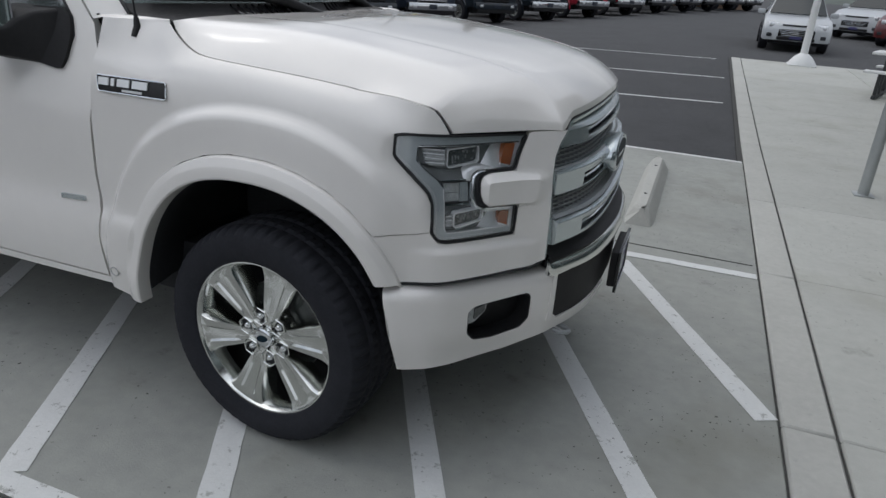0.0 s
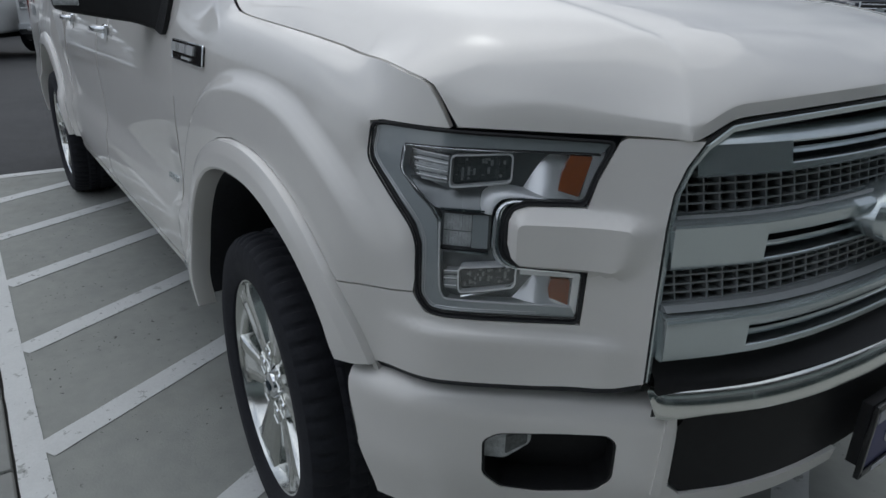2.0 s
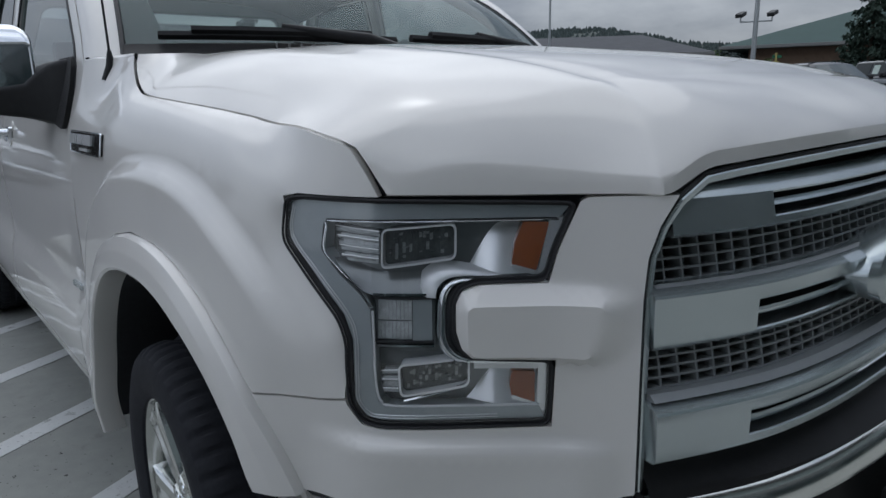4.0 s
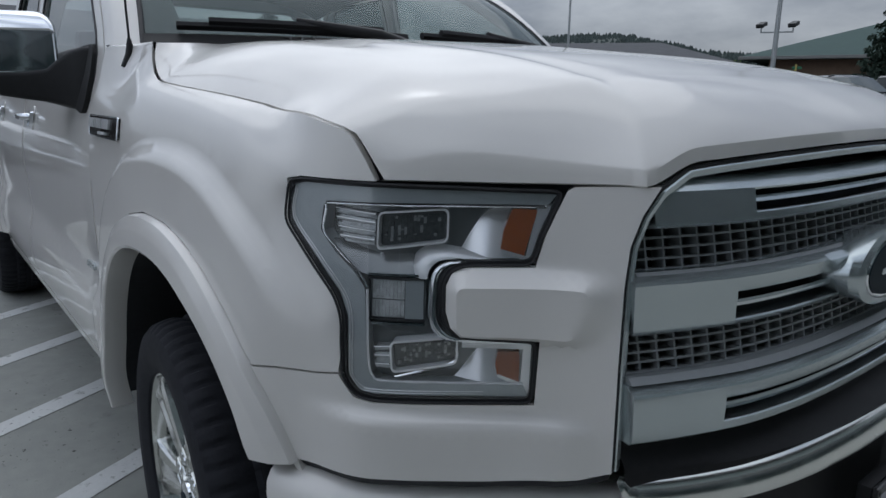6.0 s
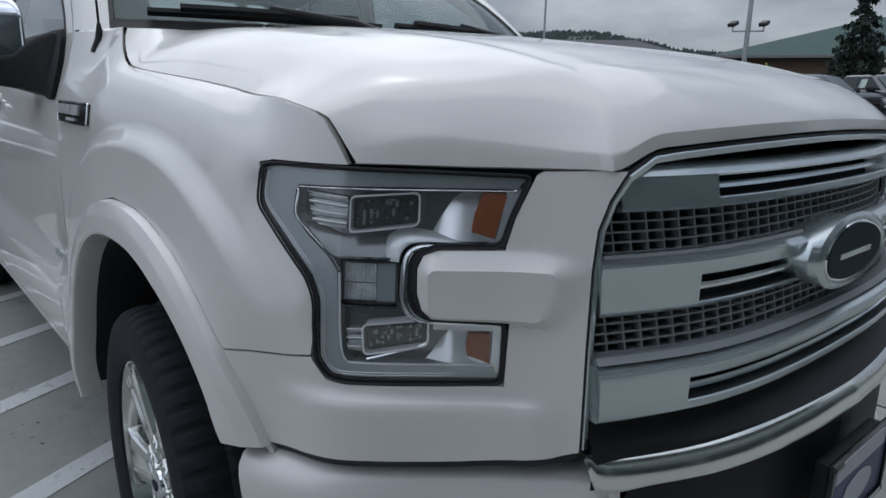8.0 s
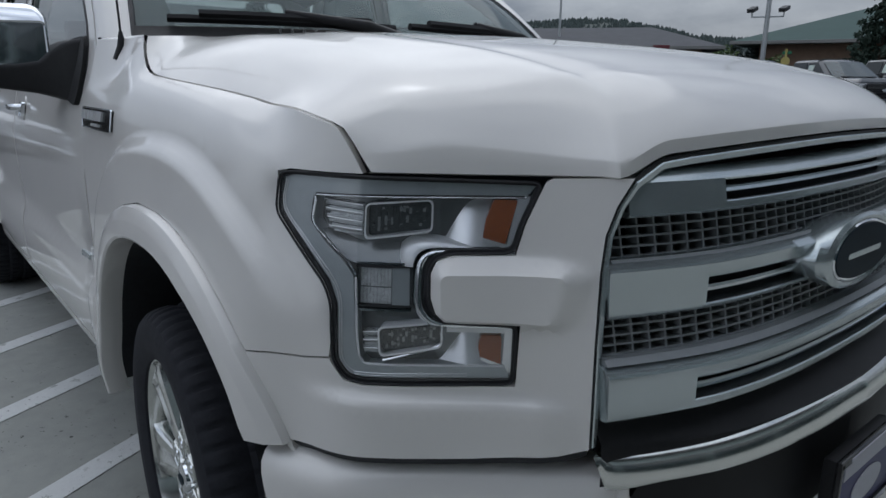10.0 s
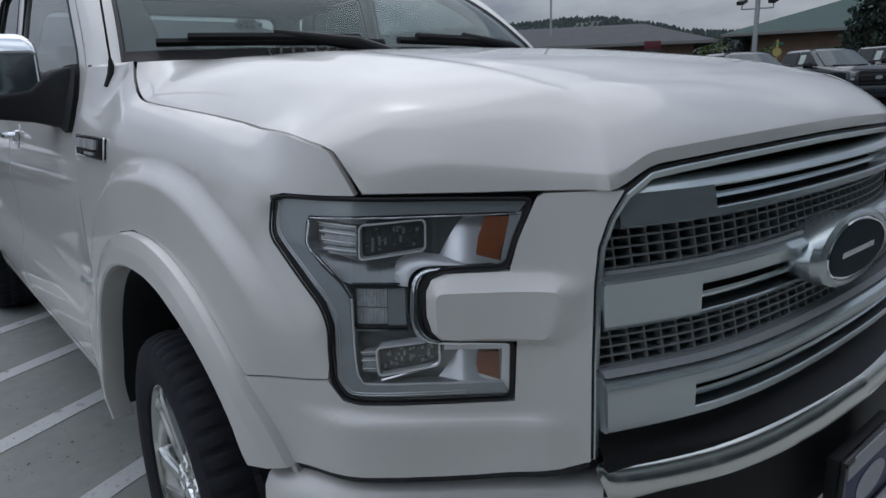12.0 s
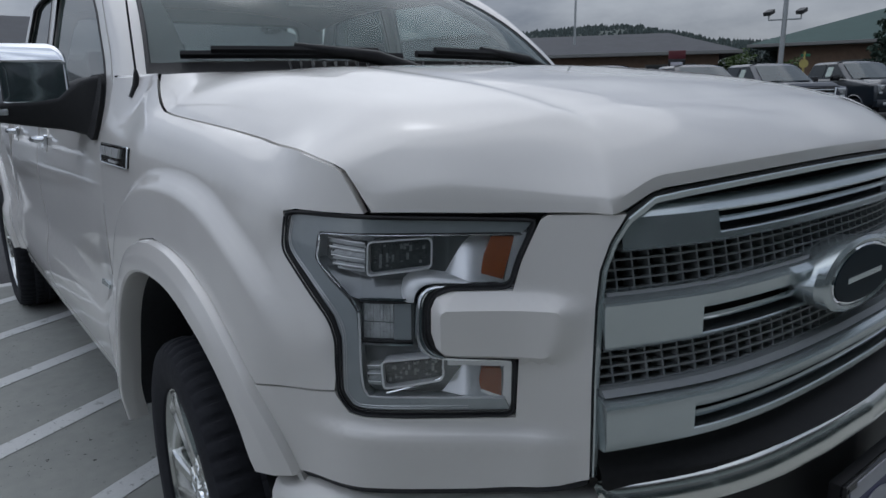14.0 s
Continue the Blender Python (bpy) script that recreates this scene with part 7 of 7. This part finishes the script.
def lot_car(label, paint, at, tall=1.0, category="car"):
    """A parked hatchback or tall wagon; origin under its front axle, nose to +x."""
    c = thing("parked_car", label, category, at=at)
    outline = ([(-3.45, 0.45), (-3.50, 0.95 * tall), (-0.75, 1.02 * tall), (0.35, 0.92 * tall), (0.72, 0.76 * tall), (0.82, 0.58), (0.80, 0.30), (0.45, 0.28)] + [(x, z * 0.86) for x, z in wheel_cut(0.0, 0.40, 0.33)]
               + [(-0.5, 0.25), (-2.1, 0.25)] + [(x, z * 0.86) for x, z in wheel_cut(-2.65, 0.40, 0.33)] + [(-3.1, 0.32)])
    part("body", side_shape("body", outline, 0.90, 0.10), paint, c)
    part("cabin", frustum("cabin", -3.45, -0.35, 0.84, 0.96 * tall, -3.05, -1.35, 0.62, 1.60 * tall, 0.08), paint, c)

    def screen(y, f):
        return (-0.35 - 1.0 * f + 0.012, y * (0.79 - 0.20 * f), 0.96 * tall + 0.64 * tall * f + 0.020)
    part("windscreen", quad_plate("windscreen", [screen(1, 0.08), screen(1, 0.90), screen(-1, 0.90), screen(-1, 0.08)]), DARK_GLASS, c)
    for s in (-1, 1):
        q = [(-0.95, s * 0.80, 1.06 * tall), (-3.0, s * 0.80, 1.06 * tall), (-2.8, s * 0.665, 1.50 * tall), (-1.55, s * 0.665, 1.50 * tall)]
        part("side_window", quad_plate("side_window", q if s > 0 else q[::-1]), DARK_GLASS, c)
        far_wheel(c, 0.0, s * 0.80, 0.82)
        far_wheel(c, -2.65, s * 0.80, 0.82)
        part("headlight", box("headlight", (0.30, 0.30, 0.13), (0.60, s * 0.66, 0.72 * tall), 0.04, turn=Matrix.Rotation(radians(-28 * s), 4, "Z")), REFLECTOR, c, "clear swept headlight")
        part("fog_lamp", box("fog_lamp", (0.06, 0.14, 0.10), (0.80, s * 0.70, 0.44), 0.02), CAVITY, c)
        part("mirror", box("mirror", (0.13, 0.22, 0.14), (-0.72, s * 1.00, 1.05 * tall), 0.04), paint, c)
    grille = part("grille", box("grille", (0.06, 0.95, 0.20), (0.805, 0, 0.52 * tall), 0.03), GLOSS_BLACK, c)
    for j in range(4):
        part("grille_bar", box("grille_bar", (0.03, 0.90 - 0.05 * j, 0.014), (0.842, 0, 0.59 * tall - 0.045 * j), 0.004), CHROME, grille)
    part("upper_slot", box("upper_slot", (0.05, 0.80, 0.04), (0.745, 0, 0.735 * tall), 0.012), GLOSS_BLACK, c)
    part("lower_slot", box("lower_slot", (0.05, 1.00, 0.09), (0.80, 0, 0.36), 0.02), BLACK, c)
    part("front_plate", box("front_plate", (0.012, 0.30, 0.09), (0.845, 0, 0.40), 0.002), PLATE_BLUE, c)
    part("underbody", box("underbody", (3.6, 1.4, 0.2), (-1.3, 0, 0.30)), CAVITY, c)
    return c


lot_car("silver hatchback facing the walk, dealer plate on front", SILVER_PAINT, pose(3.55, 20.4, rise(3.5, 20.4) - 0.045, 0, 0, -92), 0.98)
lot_car("dark red wagon parked beyond the walk", MAROON_PAINT, pose(7.6, 25.5, rise(7, 25) - 0.045, 0, 0, -118), 1.12)
lot_car("pale grey wagon parked beyond the walk", SILVER_PAINT, pose(6.6, 28.5, rise(6, 28) - 0.045, 0, 0, -118), 1.12)


# ---- buildings ----
def house(name, label, at, length, depth, eave, ridge, wall, roof, overhang=0.8, openings=(), hip=0.0):
    """A low building: walls, roof with eaves, doors and windows on its front (-y side)."""
    h = thing(name, label, "building", at=at)
    part("wall", box("wall", (length, depth, eave), (0, depth / 2, eave / 2)), wall, h)
    x, y0, y1 = length / 2 + overhang, -overhang, depth + overhang
    verts = [(-x, y0, eave), (x, y0, eave), (x, y1, eave), (-x, y1, eave), (-x + hip, depth / 2, ridge), (x - hip, depth / 2, ridge)]
    verts += [(a, b, c - 0.16) for a, b, c in verts[:4]]
    faces = [[0, 1, 5, 4], [2, 3, 4, 5], [1, 2, 5], [3, 0, 4], [6, 7, 1, 0], [7, 8, 2, 1], [8, 9, 3, 2], [9, 6, 0, 3], [9, 8, 7, 6]]
    part("roof", mesh_of("roof", verts, faces, 15), roof, h)
    part("fascia_board", box("fascia_board", (2 * x, 0.05, 0.20), (0, y0 - 0.03, eave - 0.08), 0.004), FASCIA, h)
    for kind, u, w, z0, z1 in openings:
        f = part(kind, box(kind, (w, 0.10, z1 - z0), (u, -0.02, (z0 + z1) / 2), 0.01), FASCIA, h)
        part("pane", box("pane", (w - 0.16, 0.06, z1 - z0 - 0.16), (u, -0.06, (z0 + z1) / 2), 0.004), DARK_GLASS, f)
    return h


house("building", "low brown brick building with a broad grey shingle roof", pose(-33.2, 30.1, 0.15, 0, 0, 36), 28, 14, 3.1, 4.75, BRICK, ROOF_GREY, 1.2,
      (("window", 11.2, 3.0, 0.9, 2.4), ("window", 7.0, 2.4, 0.9, 2.4), ("door", 3.4, 1.2, 0.0, 2.3), ("window", -0.5, 2.6, 0.9, 2.4), ("window", -5.5, 2.6, 0.9, 2.4)), hip=4.0)
house("building", "brick building under a wide green hipped roof", pose(-9.0, 48.5, 0.45, 0, 0, 17), 26, 18, 3.3, 6.4, BRICK, ROOF_GREEN, 1.6,
      (("window", -8.0, 2.5, 0.8, 2.2), ("window", -3.5, 2.5, 0.8, 2.2), ("door", 1.0, 1.4, 0.0, 2.2), ("window", 5.0, 2.5, 0.8, 2.2)), hip=9.0)
house("building", "dark brown building with a low eave behind white trucks", pose(-29.0, 2.0, -0.6, 0, 0, 90), 30, 12, 3.4, 5.4, BROWN, ROOF_GREY, 1.0,
      (("window", -6.0, 2.5, 0.9, 2.2), ("window", 0.0, 3.0, 0.9, 2.2), ("window", 7.0, 2.5, 0.9, 2.2)), hip=3.0)


def showroom():
    """Plain unseen showroom front by the walk, added to shade the truck's nose."""
    h = thing("showroom", "unseen plain grey-green showroom wall with dark glazing, added to shade the truck's front", "building")
    part("wall", box("wall", (0.4, 34.0, 7.4), (6.9, -4.0, 3.7)), SHOP_WALL, h)
    for k in range(9):
        part("pane", box("pane", (0.08, 3.3, 3.6), (6.68, -18.6 + 3.5 * k, 2.0), 0.01), SHOP_GLASS, h)
    part("roof", box("roof", (2.6, 35.0, 0.35), (6.2, -4.0, 7.55), 0.03), FASCIA, h)


showroom()


def unseen_dark_wall():
    """A plain unseen dark wall, added to darken what the truck's doors mirror."""
    h = thing("boundary_building", "unseen plain dark wall with a roof, added to darken the truck's doors", "building")
    part("wall", box("wall", (34.0, 0.4, 4.6), (-41.0, -19.0, 2.2)), BROWN, h)
    part("roof", box("roof", (35.0, 2.4, 0.3), (-41.0, -19.6, 4.6), 0.03), ROOF_GREY, h)


unseen_dark_wall()


# ---- signs ----
def pylon_sign():
    s = thing("pylon_sign", "dark red and black pylon sign on a white base", "sign", at=pose(-19.6, 30.5, rise(-19, 30) - 0.05, 0, 0, 36))
    part("base_panel", box("base_panel", (0.80, 0.22, 2.2), (0, 0, 1.1), 0.01), WHITE_METAL, s)
    part("lower_panel", box("lower_panel", (0.84, 0.24, 0.46), (0, 0, 2.43), 0.01), GLOSS_BLACK, s)
    part("upper_panel", box("upper_panel", (0.84, 0.24, 0.42), (0, 0, 2.87), 0.01), RED_SIGN, s)
    part("print_bar", box("print_bar", (0.60, 0.26, 0.16), (0, 0, 2.42), 0.004), PLATE_WHITE, s)


def street_sign():
    s = thing("street_sign", "round yellow sign and green street plate on a post", "sign", at=pose(-10.6, 25.0, rise(-10, 25) - 0.05, 0, 0, 24))
    part("post", tube("post", [(0, 0, 0), (0, 0, 2.5)], 0.035, 8), YELLOW, s)
    disc = revolve("disc", [(0.0, -0.05), (0.155, -0.05), (0.155, -0.035), (0.0, -0.035)], steps=28)
    disc.transform(Matrix.Translation((0, 0, 2.06)))
    part("disc", disc, YELLOW, s)
    part("name_plate", box("name_plate", (0.32, 0.03, 0.10), (0.03, 0, 2.36), 0.004), GREEN_SIGN, s)


pylon_sign()
street_sign()


# ---- plants and distance ----
def leaf_cloud(name, centres, size, count, seed, droop=0.0, flat=0.5):
    """Many small blades scattered in clumps."""
    rnd = random.Random(seed)
    verts, faces = [], []
    for cx, cy, cz, r in centres:
        for _ in range(count):
            while True:
                d = Vector((rnd.uniform(-1, 1), rnd.uniform(-1, 1), rnd.uniform(-1, 1)))
                if 0.2 < d.length < 1:
                    break
            p = Vector((cx, cy, cz)) + Vector((d.x * r, d.y * r, d.z * r * flat))
            a = Vector((rnd.uniform(-1, 1), rnd.uniform(-1, 1), rnd.uniform(-0.6, 0.6))).normalized() * size * rnd.uniform(0.6, 1.3)
            b = a.cross(Vector((rnd.uniform(-1, 1), rnd.uniform(-1, 1), rnd.uniform(-1, 1)))).normalized() * size * 0.38
            k = len(verts)
            verts += [tuple(p - b * 0.6), tuple(p + a * 0.5 + b), tuple(p + a - Vector((0, 0, droop * size))), tuple(p + a * 0.4 - b)]
            faces.append([k, k + 1, k + 2, k + 3])
    me = bpy.data.meshes.new(name)
    me.from_pydata(verts, [], faces)
    return me


def conifer(at, height, width, seed):
    t = thing("conifer_tree", "dark green conifer with drooping layered boughs", "tree", at=Matrix.Translation(at))
    part("trunk", tube("trunk", [(0, 0, 0), (0.02, 0, height * 0.5), (0, 0.02, height * 0.97)], [0.14, 0.08, 0.01], 8), BARK, t)
    rnd = random.Random(seed)
    centres = []
    z = 0.5
    while z < height * 0.99:
        f = 1 - z / height
        r = width / 2 * (f ** 0.85) * (0.85 + 0.3 * rnd.random())
        n = max(int(10 * f), 2)
        for k in range(n):
            a = 2 * math.pi * (k + rnd.random()) / n
            for q in (0.35, 0.65, 0.95):
                rr = r * q * rnd.uniform(0.8, 1.1)
                centres.append((rr * math.cos(a), rr * math.sin(a), z - 0.25 * rr * q, 0.10 + 0.16 * f))
        z += 0.19 + 0.10 * f
    part("crown", leaf_cloud("crown", centres, 0.17, 30, seed, droop=0.5, flat=0.5), NEEDLES, t)


def shrub(name, label, at, radius, height, mat, seed, category="shrub"):
    t = thing(name, label, category, at=Matrix.Translation(at))
    rnd = random.Random(seed)
    centres = [(rnd.uniform(-1, 1) * radius * 0.7, rnd.uniform(-1, 1) * radius * 0.7, height * rnd.uniform(0.35, 0.9), radius * rnd.uniform(0.25, 0.45)) for _ in range(26)]
    part("crown", leaf_cloud("crown", centres, 0.13 if radius < 1.65 else 0.24, 46 if radius < 1.65 else 80, seed, flat=0.8), mat, t)
    for k in range(5):
        c = centres[k * 4]
        part("stem", tube("stem", [(0, 0, 0), (c[0] * 0.5, c[1] * 0.5, c[2] * 0.5), c[:3]], [0.04, 0.03, 0.012], 6), BARK, t)


conifer((-9.6, 31.3, 0.35), 5.9, 3.3, 3)
conifer((-33.5, 14.5, -0.3), 7.0, 3.6, 5)
shrub("flowering_tree", "small tree covered in pale blossom", (-7.1, 30.5, 0.35), 1.25, 2.3, BLOSSOM, 4, "tree")
shrub("shrub", "yellow-green shrub beside the brick building", (-15.0, 33.0, 0.35), 0.8, 2.2, LEAVES, 6)
shrub("shrub", "round green shrub beside the brick building", (-21.5, 30.0, 0.30), 0.7, 1.9, LEAVES, 7)
shrub("shrub", "yellow-green shrub beside the brick building", (-17.5, 34.0, 0.35), 0.8, 1.7, LEAVES, 9)
for k in range(9):
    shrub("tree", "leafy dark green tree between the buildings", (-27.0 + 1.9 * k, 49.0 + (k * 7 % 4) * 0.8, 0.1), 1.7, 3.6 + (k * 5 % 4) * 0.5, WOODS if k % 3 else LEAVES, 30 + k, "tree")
shrub("shrub", "dark green shrub behind the white trucks", (-21.0, -1.5, -0.5), 1.6, 2.4, NEEDLES, 8)
shrub("shrub", "dark green shrub behind the white trucks", (-21.5, -4.5, -0.5), 1.6, 2.2, NEEDLES, 10)


def ridge_height(az):
    """The far hill's skyline in degrees over the eye by bearing."""
    return float(np.interp(az, (40, 75, 95, 105, 112, 114, 117.5, 121, 123, 125, 127, 130, 134, 142, 155, 175, 200, 230), (1.2, 1.6, 2.0, 2.9, 3.1, 3.1, 2.95, 3.2, 3.8, 4.15, 4.55, 4.55, 4.25, 4.0, 2.8, 1.9, 1.4, 1.2)))


def far_hills():
    rows = []
    for f, r in ((0.0, 300.0), (0.12, 340.0), (0.45, 430.0), (0.8, 520.0), (1.0, 600.0), (0.8, 700.0)):
        row = []
        for k in range(96):
            az = 40 + 2 * k
            h = 600 * math.tan(radians(ridge_height(az) + 0.12 * noise.noise(Vector((az * 0.25, 3.0, 0.0)))))
            row.append((r * math.cos(radians(az)), r * math.sin(radians(az)), max(h * f, 0.0) + (0.4 if f == 0 else 2.0 * noise.noise(Vector((az * 0.4, r * 0.02, 5.0))))))
        rows.append(row)
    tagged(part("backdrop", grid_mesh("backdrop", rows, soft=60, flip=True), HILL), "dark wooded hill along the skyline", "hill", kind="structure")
    rnd = random.Random(12)
    verts, faces = [], []
    for _ in range(6500):
        az = rnd.uniform(95, 180)
        r = rnd.uniform(430, 605)
        f = float(np.interp(r, (300, 340, 430, 520, 600), (0, 0.12, 0.45, 0.8, 1.0)))
        z = 600 * math.tan(radians(ridge_height(az))) * f - 1.5
        x, y = r * math.cos(radians(az)), r * math.sin(radians(az))
        h, w = rnd.uniform(2.2, 5.2) * (1.25 if rnd.random() < 0.1 else 1.0), rnd.uniform(1.4, 2.6)
        k = len(verts)
        turn = rnd.random() * 3
        for lev, (rr, zz) in enumerate(((1.0, 0.12), (0.45, 0.5), (0.75, 0.45), (0.3, 0.78), (0.45, 0.72), (0.0, 1.0))):
            for j in range(5):
                a = turn + 2 * math.pi * j / 5 + lev * 0.3
                verts.append((x + w * rr * math.cos(a), y + w * rr * math.sin(a), z + h * zz))
        for lev in range(5):
            for j in range(5):
                a, b = k + lev * 5 + j, k + lev * 5 + (j + 1) % 5
                faces.append([a, b, b + 5, a + 5])
    me = bpy.data.meshes.new("far_woods")
    me.from_pydata(verts, [], faces)
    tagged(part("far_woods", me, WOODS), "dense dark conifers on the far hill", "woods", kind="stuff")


far_hills()
